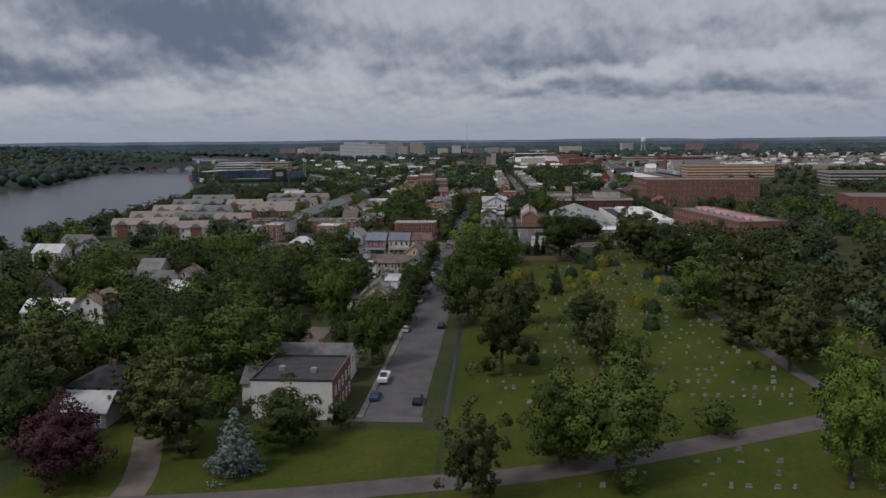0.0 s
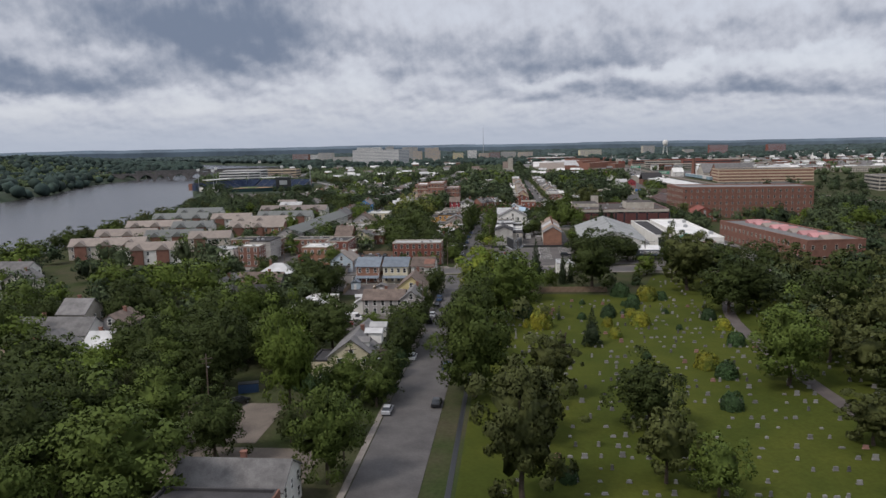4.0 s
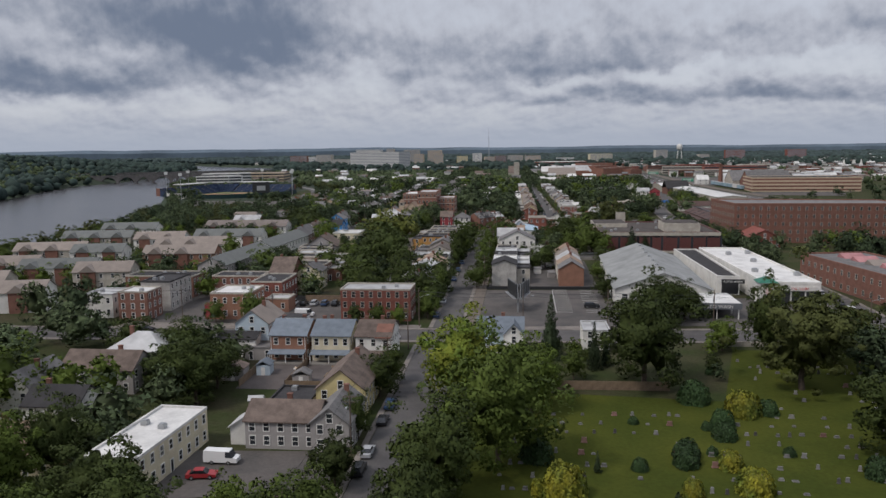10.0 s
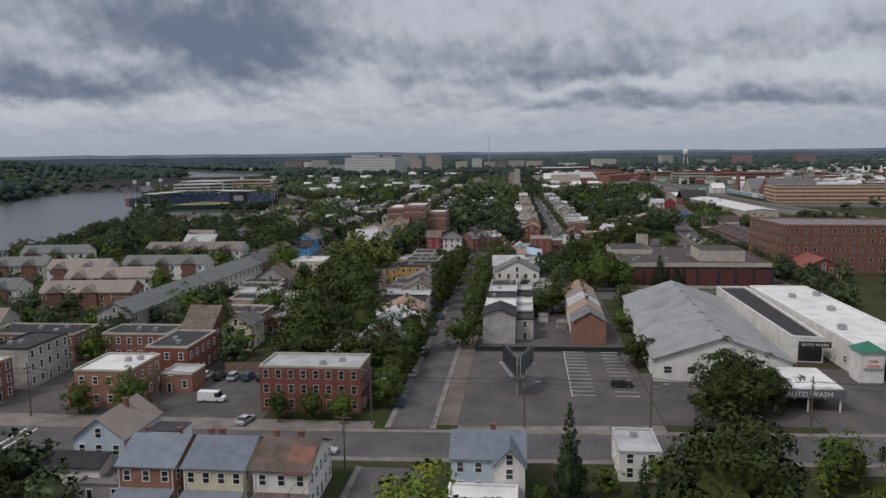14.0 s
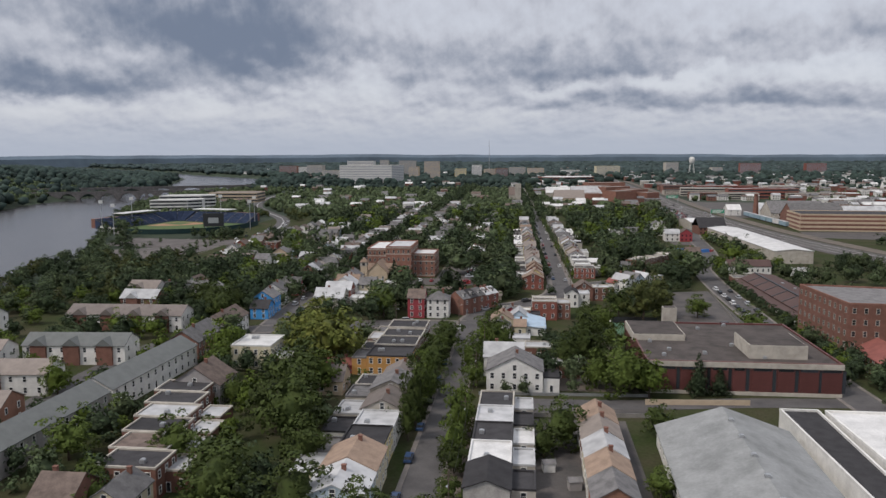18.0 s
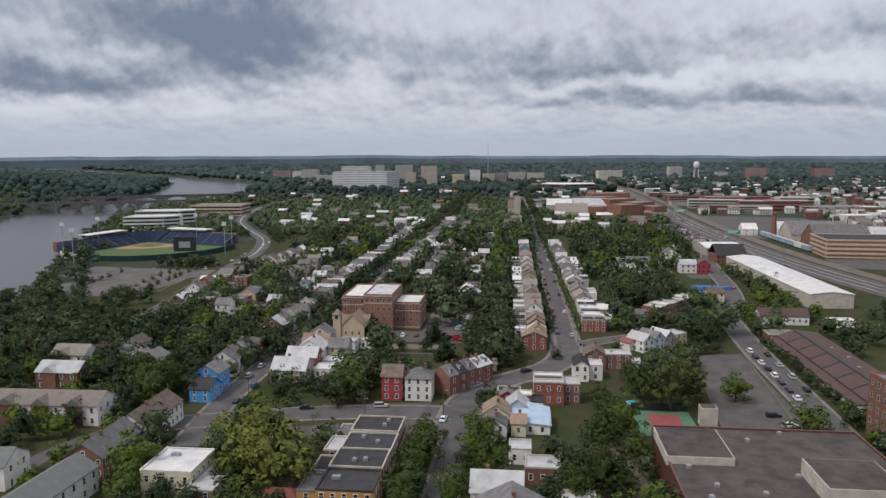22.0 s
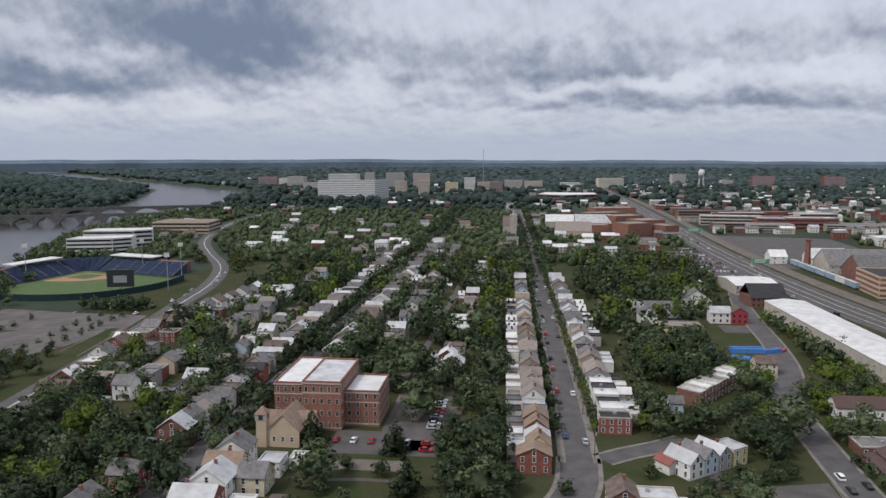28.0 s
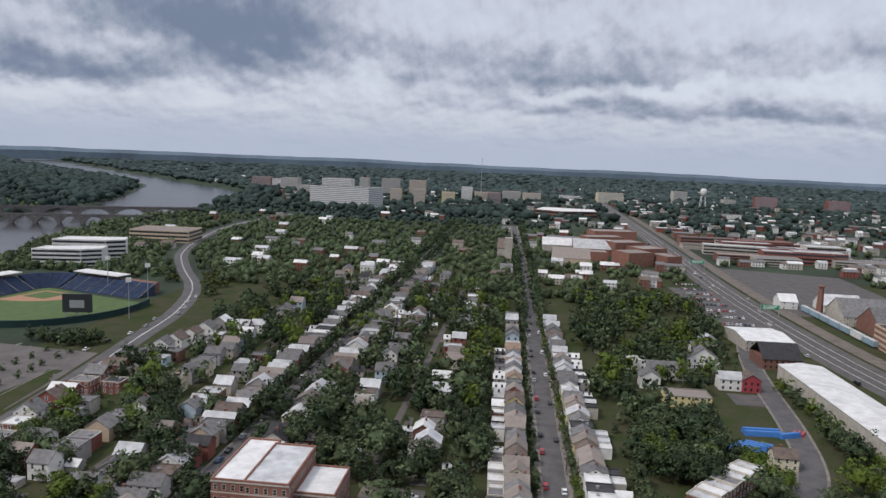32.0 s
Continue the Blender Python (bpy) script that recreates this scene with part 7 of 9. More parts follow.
# ---- centre of the town, far off ----
block([(-404, 1898), (-286, 1886), (-268, 1940), (-392, 1952)], 40, "white", "r_grey", "huge pale office slab with close window bands", "office", 11, edges=(0, 1), bands="band")
block(rect(-440, -375, 2120, 2160), 46, "white", "r_sand", "pale stepped office tower", "tower", 12, edges=(0,), bands="band")
for x, y, w, d, h, wl_, fl in ((-365, 2210, 28, 28, 66, "stone", 16), (-352, 2080, 34, 26, 44, "brickd", 10), (-318, 2300, 60, 30, 62, "stone", 14), (-255, 2330, 55, 30, 58, "tan", 14), (-262, 2050, 30, 24, 46, "tan", 12), (-212, 2050, 30, 24, 48, "tan", 12),
                               (-160, 2150, 38, 26, 36, "yellow", 9), (-130, 2320, 36, 24, 44, "white", 11), (-90, 2300, 50, 30, 30, "tan", 8), (-60, 2250, 40, 30, 34, "brickd", 8), (-20, 2350, 60, 30, 34, "stone", 8), (30, 2330, 60, 30, 32, "tan", 8),
                               (-700, 2450, 70, 30, 40, "brickd", 9), (-640, 2420, 50, 40, 36, "white", 9), (-600, 2380, 60, 40, 44, "stone", 10), (-520, 2300, 90, 30, 26, "stone", 6), (-470, 2350, 60, 40, 30, "tan", 7), (130, 2450, 70, 30, 20, "white", 4),
                               (240, 2500, 90, 40, 34, "cream", 8), (440, 2600, 50, 30, 46, "stone", 11), (640, 2500, 75, 24, 44, "brick", 12), (800, 2450, 70, 24, 44, "brick", 12), (560, 2550, 40, 30, 26, "stone", 6)):
    w, h = 0.75 * w, 0.72 * h
    block(rect(x - w / 2, x + w / 2, y, y + d, rng.uniform(-6, 6)), h, wl_, "r_sand", f"{SAY[wl_]} tower block in the town centre".replace("-sided", ""), "tower", fl, edges=(0,), bands="band")
block([(30, 1930), (80, 1900), (150, 1935), (150, 2000), (50, 2010)], 13, "brickd", "r_white", "wide arena with a white roof", "arena", 2, edges=(0, 1), bands="glass")
# brick prison complex
for x, y, w, d, h, rot in ((150, 1300, 34, 30, 15, 30), (172, 1345, 34, 30, 15, 30), (150, 1380, 40, 30, 17, 25), (185, 1300, 20, 30, 13, 30), (130, 1440, 50, 26, 16, 20), (150, 1500, 60, 30, 18, 15), (110, 1330, 30, 24, 10, 0)):
    block(rect(x - 22 - w / 2, x - 22 + w / 2, y, y + d, rot), h, "brickm", "r_sand", "red-brown brick prison block with a flat roof", "prison", 4, 4, edges=())
for x, y, w, d, h, wl_, rc in ((60, 1290, 40, 30, 7, "tan", "r_sand"), (90, 1380, 44, 30, 8, "brickd", "r_silver"), (50, 1400, 36, 24, 8, "stone", "r_white"), (70, 1470, 60, 30, 9, "stucco", "r_grey"), (-14, 1330, 14, 30, 9, "stone", "r_brown")):
    house(x, y, w, d, h, "gable" if rc != "r_grey" else "flat", "x", wl_, rc, sides="", chim=False, category="building", name="building", label=f"{SAY[wl_]} mill building with a {SAY[rc]} roof")
e = thing("church_tower", -8, 1290, "square stone church tower", "church")
part("shaft", Build().box(-4, 4, -4, 4, -1, 26).box(-4.4, 4.4, -4.4, 4.4, 20, 21).mesh("shaft", [M["stone"]]), e)
# long brick mills to the east
for k in range(14):
    x, y = 230 + 34 * (k % 5) + rng.uniform(-10, 10), 1380 + 75 * (k // 5) + rng.uniform(-20, 20)
    block(rect(x, x + rng.uniform(40, 80), y, y + rng.uniform(18, 30), rng.uniform(-8, 4)), rng.uniform(8, 16), rng.choice(["brickd", "brick", "stone"]), rng.choice(["r_grey", "r_silver", "r_brown", "r_sand"]), "long brick mill building", "mill", 3, edges=(0,), bands="glass")
# water tower and masts
e = thing("water_tower", 455, 2400, "white water tower on legs", "water tower")
for sx in (-1, 1):
    for sy in (-1, 1):
        part("leg", Build().tube((7 * sx, 7 * sy, -1), (4 * sx, 4 * sy, 34), 0.6, 0.6, 6).mesh("leg", [M["white"]]), e)
b = Build()
prof = [(0, 52), (5, 51), (7.5, 47), (8, 42), (7, 37), (4, 34), (0, 33)]
for (r0, z0), (r1, z1) in zip(prof, prof[1:]):
    b.add([(r * math.cos(6.2832 * (k + j) / 14), r * math.sin(6.2832 * (k + j) / 14), z) for k in range(14) for j, r, z in ((0, r0, z0), (1, r0, z0), (1, r1, z1), (0, r1, z1))], [(4 * k + 3, 4 * k + 2, 4 * k + 1, 4 * k) for k in range(14)])
part("tank", b.mesh("tank", [M["white"]]), e)
e = thing("radio_mast", -100, 2420, "thin lattice radio mast", "mast")
part("mast", Build().tube((0, 0, -1), (0, 0, 105), 1.2, 0.3, 4).mesh("mast", [M["steel"]]), e)
e = thing("factory_chimney", 236, 1080, "old square brick smoke stack", "chimney")
part("shaft", Build().tube((0, 0, -1), (0, 0, 24), 3.2, 1.9, 4).box(-2.1, 2.1, -2.1, 2.1, 23.6, 24.6).mesh("shaft", [M["brickd"]]), e)
e = thing("church_spires", 560, 1500, "white twin church spires", "church")
for sx in (-14, 14):
    part("spire", Build().box(sx - 2, sx + 2, -2, 2, -1, 12).add([(sx - 2, -2, 12), (sx + 2, -2, 12), (sx + 2, 2, 12), (sx - 2, 2, 12), (sx, 0, 22)], [(0, 1, 4), (1, 2, 4), (2, 3, 4), (3, 0, 4)]).mesh("spire", [M["white"]]), e)


# ---- bridges ----
def bridge(ax, ay, bx, by, n, deck, m, label):
    d = Vector((bx - ax, by - ay, 0))
    L = d.length
    e = thing("bridge", ax, ay, label, "bridge", math.degrees(math.atan2(d.y, d.x)), z=0)
    part("deck", Build().box(-30, L + 30, -5, 5, deck - 1.6, deck).box(-30, L + 30, -5.2, -4.6, deck + 0.003, deck + 1).box(-30, L + 30, 4.6, 5.2, deck + 0.003, deck + 1).mesh("deck", [m]), e)
    s = L / n
    for k in range(n + 1):
        part("pier", Build().box(s * k - 2.2, s * k + 2.2, -5, 5, -14, deck - 1.61).mesh("pier", [m]), e)
        if k < n:
            b = Build()
            steps = 8
            vs = []
            for j in range(steps + 1):
                u = j / steps
                z0, x0 = deck - 2.6 - (deck + 2.5) * abs(2 * u - 1) ** 2.4, s * k + 2.2 + (s - 4.4) * u
                vs += [(x0, -4.8, z0), (x0, -4.8, deck - 1.61), (x0, 4.8, z0), (x0, 4.8, deck - 1.61)]
            b.add(vs, [q for j in range(steps) for q in ((4 * j, 4 * j + 4, 4 * j + 5, 4 * j + 1), (4 * j, 4 * j + 2, 4 * j + 6, 4 * j + 4), (4 * j + 2, 4 * j + 3, 4 * j + 7, 4 * j + 6))])
            part("arch", b.mesh("arch", [m]), e)


bridge(-555, 1500, -1010, 1330, 16, 6, M["bridge_d"], "long stone railway bridge with many arches")
bridge(-540, 1640, -960, 1440, 9, 8, M["bridge_d"], "grey road bridge over the river")


# ---- distant woods and roofs ----
IV, IF = BALLS[1]


def lumps(name, spots, label, m):
    r = np.random.RandomState(3)
    vs, fs = [], []
    n = 0
    for x, y, z, rx, rz in spots:
        vs.append(np.array([x, y, z]) + IV * (1 + 0.24 * r.normal(size=(len(IV), 1))) * np.array([rx, rx, rz]))
        fs.append(IF + n)
        n += len(IV)
    ob = new(name, quick(name, np.concatenate(vs), np.concatenate(fs), [m]))
    return tagged(ob, label, "woods", kind="stuff")


def tufts(name, spots, label, m):
    """Leaf sprays over small cores, tree by tree, joined."""
    r = np.random.RandomState(8)
    vs, fs, n = [], [], 0
    for x, y, z, rx, rz in spots:
        k = 19
        d = r.normal(size=(k, 3))
        d[:, 2] = np.abs(d[:, 2]) - 0.35
        d /= np.linalg.norm(d, axis=1)[:, None]
        p = d * r.uniform(0.75, 1.15, k)[:, None]
        t = np.cross(d + 0.5 * r.normal(size=(k, 3)), r.normal(size=(k, 3)))
        t /= np.linalg.norm(t, axis=1)[:, None]
        s = np.cross(d, t)
        q = r.uniform(0.16, 0.36, k)[:, None]
        leaf = np.stack([p - t * q - s * q * 0.5, p + t * q - s * q * 0.5, p + s * q], 1).reshape(-1, 3)
        core = IV * (0.8 + 0.16 * r.normal(size=(len(IV), 1)))
        vs.append(np.concatenate([leaf, core]) * np.array([rx, rx, rz * 1.15]) + np.array([x, y, z]))
        fs.append(np.concatenate([np.arange(3 * k).reshape(-1, 3), IF + 3 * k]) + n)
        n += 3 * k + len(IV)
    return tagged(new(name, quick(name, np.concatenate(vs), np.concatenate(fs), [m])), label, "woods", kind="stuff")


def in_river(x, y, m=8):
    return along(LEFT_BANK, y) - m < x < along(RIGHT_BANK, y) + m


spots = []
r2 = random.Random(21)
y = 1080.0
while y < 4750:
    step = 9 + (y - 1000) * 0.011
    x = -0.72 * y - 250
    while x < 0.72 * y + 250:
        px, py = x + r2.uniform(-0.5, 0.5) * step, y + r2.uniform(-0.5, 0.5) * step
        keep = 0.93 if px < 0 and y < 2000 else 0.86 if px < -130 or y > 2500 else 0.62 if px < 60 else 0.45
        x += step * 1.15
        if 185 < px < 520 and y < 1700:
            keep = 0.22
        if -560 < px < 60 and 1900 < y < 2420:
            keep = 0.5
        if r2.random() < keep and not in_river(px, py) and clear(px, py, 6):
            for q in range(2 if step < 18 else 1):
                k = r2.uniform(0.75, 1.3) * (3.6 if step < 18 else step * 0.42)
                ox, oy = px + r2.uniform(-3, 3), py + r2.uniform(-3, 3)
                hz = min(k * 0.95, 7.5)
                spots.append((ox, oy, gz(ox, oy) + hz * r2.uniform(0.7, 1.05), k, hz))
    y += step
# farther woods take the paler, bluer leaf, as if seen through haze
lumps("far_woods", [q for q in spots if 1650 <= q[1] < 2500], "distant leafy woods between the roofs", M["far_hazed_leaf"])
lumps("horizon_woods", [q for q in spots if q[1] >= 2500], "hazy leafy woods towards the horizon", M["rim_hazed_leaf"])
tufts("town_woods", [q for q in spots if q[1] < 1650], "leafy woods and garden trees between the roofs", M["hazed_leaf"])
spots = []
for k in range(900):
    y = r2.uniform(650, 2300)
    l = along(LEFT_BANK, y)
    x = l - r2.uniform(0, 1) ** 1.5 * 620
    s = r2.uniform(6, 10)
    spots.append((x, y, gz(x, y) + s * 0.7, s, s * 0.9))
lumps("far_bank_woods", spots, "dense woods on the far river bank", M["far_hazed_leaf"])

b = Build()
for k in range(1500):
    y = 1150 + 2300 * r2.random() ** 1.4
    x = r2.uniform(-0.5 * y + 200, 0.72 * y) if r2.random() < 0.7 else r2.uniform(120, 0.6 * y)
    if x < 0 and y < 2000 and r2.random() < 0.7 or in_river(x, y, 40) or not clear(x, y, 8) or x < along(RIGHT_BANK, y) + 90:
        continue
    big = r2.random() < 0.12 and x > 120
    w, d, h = (r2.uniform(20, 50), r2.uniform(14, 26), r2.uniform(6, 10)) if big else (r2.uniform(8, 16), r2.uniform(8, 12), r2.uniform(5.5, 8.5))
    z = gz(x, y)
    wm, rm = r2.choice([0, 0, 1, 2, 3]), r2.choice([4, 4, 5, 6, 7])
    b.box(x - w / 2, x + w / 2, y, y + d, z - 1, z + h, wm)
    if big:
        b.box(x - w / 2 - 0.3, x + w / 2 + 0.3, y - 0.3, y + d + 0.3, z + h + 0.01, z + h + 0.4, rm)
    else:
        rr = h + r2.uniform(1.8, 3)
        b.add([(x - w / 2 - 0.4, y - 0.4, z + h - 0.1), (x + w / 2 + 0.4, y - 0.4, z + h - 0.1), (x + w / 2 + 0.4, y + d + 0.4, z + h - 0.1), (x - w / 2 - 0.4, y + d + 0.4, z + h - 0.1), (x - w / 2 - 0.4, y + d / 2, z + rr), (x + w / 2 + 0.4, y + d / 2, z + rr)],
              [(0, 1, 5, 4), (2, 3, 4, 5), (1, 2, 5), (3, 0, 4)], rm)
    for q in range(int(w / 3.4)):
        for fl in range(2):
            x0 = x - w / 2 + 1 + 3.2 * q
            b.add([(x0, y - 0.05, z + 1 + 3 * fl), (x0 + 1.1, y - 0.05, z + 1 + 3 * fl), (x0 + 1.1, y - 0.05, z + 2.6 + 3 * fl), (x0, y - 0.05, z + 2.6 + 3 * fl)], [(0, 1, 2, 3)], 8)
tagged(new("far_houses", b.mesh("far_houses", [M[k] for k in ("white", "stone", "brickd", "brick", "r_grey", "r_brown", "r_silver", "r_white", "glass")])), "distant roofs and walls of the town", "houses", kind="stuff")


tagged(new("far_row_houses", FARV.mesh("far_row_houses", [M[k] for k in FARM])), "joined roofs and walls of the farther streets", "houses", kind="stuff")


# freight cars, sheds and gantries by the railway
for k in range(7):
    e = thing("rail_car", 232 + 0.9 * k - 0.4 * k, 1094 - 17 * k, "faded blue freight car standing on the siding", "rail car", 92, group="siding rail cars")
    part("body", Build().box(-7.6, 7.6, -1.6, 1.6, 1.0, 4.6).mesh("body", [M["c_rail"] if k != 5 else M["r_white"]]), e)
    part("roof", Build().box(-7.7, 7.7, -1.7, 1.7, 4.603, 4.8).mesh("roof", [M["r_silver"]]), e)
    for px in (-5, 5):
        part("bogie", Build().box(px - 1.4, px + 1.4, -1.2, 1.2, 0.2, 0.99).mesh("bogie", [M["dark"]]), e)
for x, y, w, d, h, wl_, rc, ax in ((272, 1010, 46, 36, 7, "brickd", "r_grey", "x"), (268, 1050, 52, 34, 7, "stone", "r_grey", "x"), (262, 1100, 30, 22, 6, "white", "r_silver", "x"), (222, 1105, 14, 16, 6, "white", "r_white", "x"), (330, 1045, 40, 24, 6, "stucco", "r_silver", "x")):
    house(x, y, w, d, h, "gable", ax, wl_, rc, sides="f", chim=False, name="building", category="works shed", label=f"long {SAY[wl_]} works shed with a {SAY[rc]} roof", pitch=5)
for x, y, w in ((196, 1070, 13), (198, 1318, 15)):
    e = thing("road_sign", x, y, "green overhead highway sign on a steel gantry", "road sign")
    part("panel", Build().box(-w / 2, w / 2, -0.25, 0.0, 5.4, 9.0).mesh("panel", [M["sign_green"]]), e)
    for q in range(3):
        part("legend", Build().box(-w * 0.4, w * 0.4 - q, -0.3, -0.26, 8.0 - q, 8.4 - q).mesh("legend", [M["trim"]]), e)
    for px in (-w / 2 - 0.4, w / 2 + 0.4):
        part("post", Build().tube((px, 0, -0.5), (px, 0, 9.2), 0.3, 0.3, 6).mesh("post", [M["steel"]]), e)


# ---- cars ----
def profile_mesh(name, side, half, m, inset=0.0):
    """Side outline (x along, z up) drawn across the width, drawn in towards the top."""
    b = Build()
    n = len(side)
    zmax = max(z for _, z in side)
    wd = [half - inset * max(0, (z - 0.75) / (zmax - 0.7)) for _, z in side]
    vs = [(x, -w, z) for (x, z), w in zip(side, wd)] + [(x, w, z) for (x, z), w in zip(side, wd)]
    b.add(vs, [tuple(range(n)), tuple(range(2 * n - 1, n - 1, -1))] + [(k, n + k, n + (k + 1) % n, (k + 1) % n) for k in range(n)])
    return b.mesh(name, [m])


def wheel_mesh():
    b = Build().tube((0, -0.12, 0), (0, 0.12, 0), 0.34, 0.34, 12, 0).tube((0, -0.13, 0), (0, 0.13, 0), 0.19, 0.19, 8, 1)
    return b.mesh("wheel", [M["rubber"], M["steel"]])


WHEEL = wheel_mesh()
BODY = {"sedan": [(-2.3, 0.35), (2.3, 0.35), (2.32, 0.72), (1.15, 0.92), (0.5, 0.95), (-1.6, 0.98), (-2.32, 0.92)],
        "suv": [(-2.35, 0.4), (2.35, 0.4), (2.36, 0.9), (1.3, 1.08), (-2.3, 1.1), (-2.38, 0.8)],
        "van": [(-2.8, 0.4), (2.8, 0.4), (2.8, 1.05), (2.1, 1.25), (1.5, 2.25), (-2.75, 2.3), (-2.85, 1.0)]}
CABIN = {"sedan": [(1.1, 0.9), (0.35, 1.42), (-1.1, 1.44), (-1.85, 0.95)], "suv": [(1.25, 1.05), (0.6, 1.68), (-2.0, 1.7), (-2.28, 1.07)], "van": [(2.15, 1.2), (1.6, 2.15), (0.9, 2.2), (0.9, 1.2)]}
CARS = {}


def car(x, y, rot, colour, kind="sedan", lift=0.05):
    key = (kind, colour)
    if key not in CARS:
        cm = M["c_" + colour]
        body = profile_mesh("body", BODY[kind], 0.9, cm, 0.06)
        cab = profile_mesh("cabin", CABIN[kind], 0.84 if kind != "van" else 0.905, M["glass"], 0.16 if kind != "van" else 0.05)
        top = max(z for _, z in CABIN[kind])
        xs = [p for p, z in CABIN[kind] if z > top - 0.08]
        roof = Build().box(min(xs) - 0.05, max(xs) + 0.05, -0.68, 0.68, top - 0.03, top + 0.04).mesh("car_roof", [cm]) if kind != "van" else None
        CARS[key] = (body, cab, roof)
    body, cab, roof = CARS[key]
    e = thing("van" if kind == "van" else "car", x, y, f"parked {colour} {dict(sedan='saloon car', suv='sport utility car', van='panel van')[kind]}", "van" if kind == "van" else "car", rot, z=gz(x, y) + lift)
    part("body", body, e)
    part("cabin", cab, e)
    if roof:
        part("roof", roof, e)
    for wx in (-1.4, 1.4) if y < 460 else ():
        for wy in (-0.82, 0.82):
            part("wheel", WHEEL, e, m=pose(wx, wy, 0.34))


car(-15.9, 141, 90, "black", "suv"), car(-24.8, 143, 90, "blue"), car(-15.8, 200.5, 90, "black"), car(-25, 196, 90, "silver"), car(-25, 232, 90, "white"), car(-15.8, 224, 90, "blue", "suv")
car(-24.8, 268, 90, "black", "suv"), car(-24.8, 275, 90, "silver"), car(-24.9, 289, 90, "black"), car(-24.9, 297, 90, "blue", "suv"), car(-48, 270, 0, "white", "van"), car(-49, 264.5, 10, "red"), car(-56, 199, 70, "black", "suv"), car(-64, 371, 0, "white", "van")
for k in range(5):
    car(-72 + 3.4 * k, 386, 90, ("white", "black", "silver", "blue", "black")[k], rng.choice(["sedan", "suv"]))
car(-52.5, 360, 80, "silver"), car(-33.5, 347, 0, "silver"), car(22, 386, 0, "black", "suv"), car(-104, 352, 0, "black"), car(-99, 340, 40, "black")
for k in range(9):
    car(-24.4 + rng.uniform(-0.1, 0.1), 372 + 19 * k, 90, rng.choice(["black", "silver", "white", "blue"]), rng.choice(["sedan", "suv"]))
for k in range(22):
    s = rng.choice([-1, 1])
    car(-98.5 + 3.2 * s, 585 + 13.5 * k + rng.uniform(-3, 3), 90, rng.choice(["black", "silver", "white", "blue", "red"]), rng.choice(["sedan", "suv"]), lift=0.1)
for k in range(16):
    x, y = rng.uniform(-165, -112), rng.uniform(640, 800)
    if clear(x, y, 2.5):
        car(x, y, rng.uniform(0, 180), rng.choice(["black", "silver", "white", "blue", "red"]), rng.choice(["sedan", "suv"]))
for k in range(20):
    if k % 3 != 1:
        car(16.4 - 0.24 * k, 690 + 15.5 * k + rng.uniform(-3, 3), 91, rng.choice(["black", "silver", "black", "blue", "red"]), rng.choice(["sedan", "suv"]))
    if k % 3 == 0:
        car(22.8 - 0.25 * k, 686 + 15.5 * k + rng.uniform(-3, 3), 90, rng.choice(["black", "silver", "white", "red"]), rng.choice(["sedan", "suv"]))
for k in range(8):
    car(93.3 + 0.25 * k, 604 + 8.6 * k, 89, rng.choice(["black", "silver", "white", "white"]), rng.choice(["sedan", "suv"]))
    if k % 2:
        car(99.6 + 0.15 * k, 606 + 7.6 * k, 89, rng.choice(["silver", "white", "black"]), rng.choice(["sedan", "suv"]))
car(80, 586, 5, "black", "suv"), car(82, 577, 0, "white", "suv"), car(-24, 573, 85, "white"), car(-13.5, 599, 60, "black", "suv"), car(2, 627, 40, "black", "suv"), car(-15.5, 608.5, 50, "silver"), car(-46, 583, 12, "silver", "suv"), car(-70, 579, 12, "black")
for k in range(2):
    car(-29, 672 + 5.2 * k, 0, rng.choice(["black", "silver", "red", "white"]))
for k in range(9):
    car(-29, 692 + 3.6 * k, 0, rng.choice(["black", "silver", "red", "white"]))
for k in range(5):
    car(-60 + 6 * k, 678, 90, ("red", "white", "red", "black", "silver")[k])
for k in range(6):
    car(96.5 + 0.1 * k, 384 + 8 * k, 93, ("white", "black", "black", "silver", "white", "black")[k], rng.choice(["sedan", "suv"]))
for k in range(10):
    t = k / 9
    car(-225 + rng.uniform(-5, 5) - 30 * max(0, t - 0.6), 860 + 170 * t, 92 + 20 * max(0, t - 0.6), rng.choice(["black", "silver", "white"]), lift=0.08)
for k in range(64):
    car(152 + 2.9 * (k % 8) + rng.uniform(-0.2, 0.2), 1030 + 24 * (k // 8), 80, rng.choice(["black", "silver", "white", "white", "blue", "red"]))
for k in range(14):
    o = rng.choice([-10, -4, 4, 10])
    car(190 + o, 900 + 48 * k + rng.uniform(-12, 12), 90, rng.choice(["white", "silver", "black"]), rng.choice(["sedan", "suv", "van"]), lift=0.1)
# boat on a trailer in the cemetery street
e = thing("boat", -24.6, 153.5, "white motor boat on a trailer at the kerb", "boat", 90)
part("hull", profile_mesh("hull", [(-2.8, 0.8), (1.8, 0.7), (3.2, 1.5), (-2.9, 1.55)], 1.05, M["c_white"], 0.0), e)
part("windscreen", profile_mesh("windscreen", [(0.9, 1.56), (0.4, 2.05), (-1.2, 2.1), (-1.4, 1.56)], 0.85, M["glass"], 0.2), e)
for wy in (-0.9, 0.9):
    part("wheel", WHEEL, e, m=pose(-0.8, wy, 0.34))


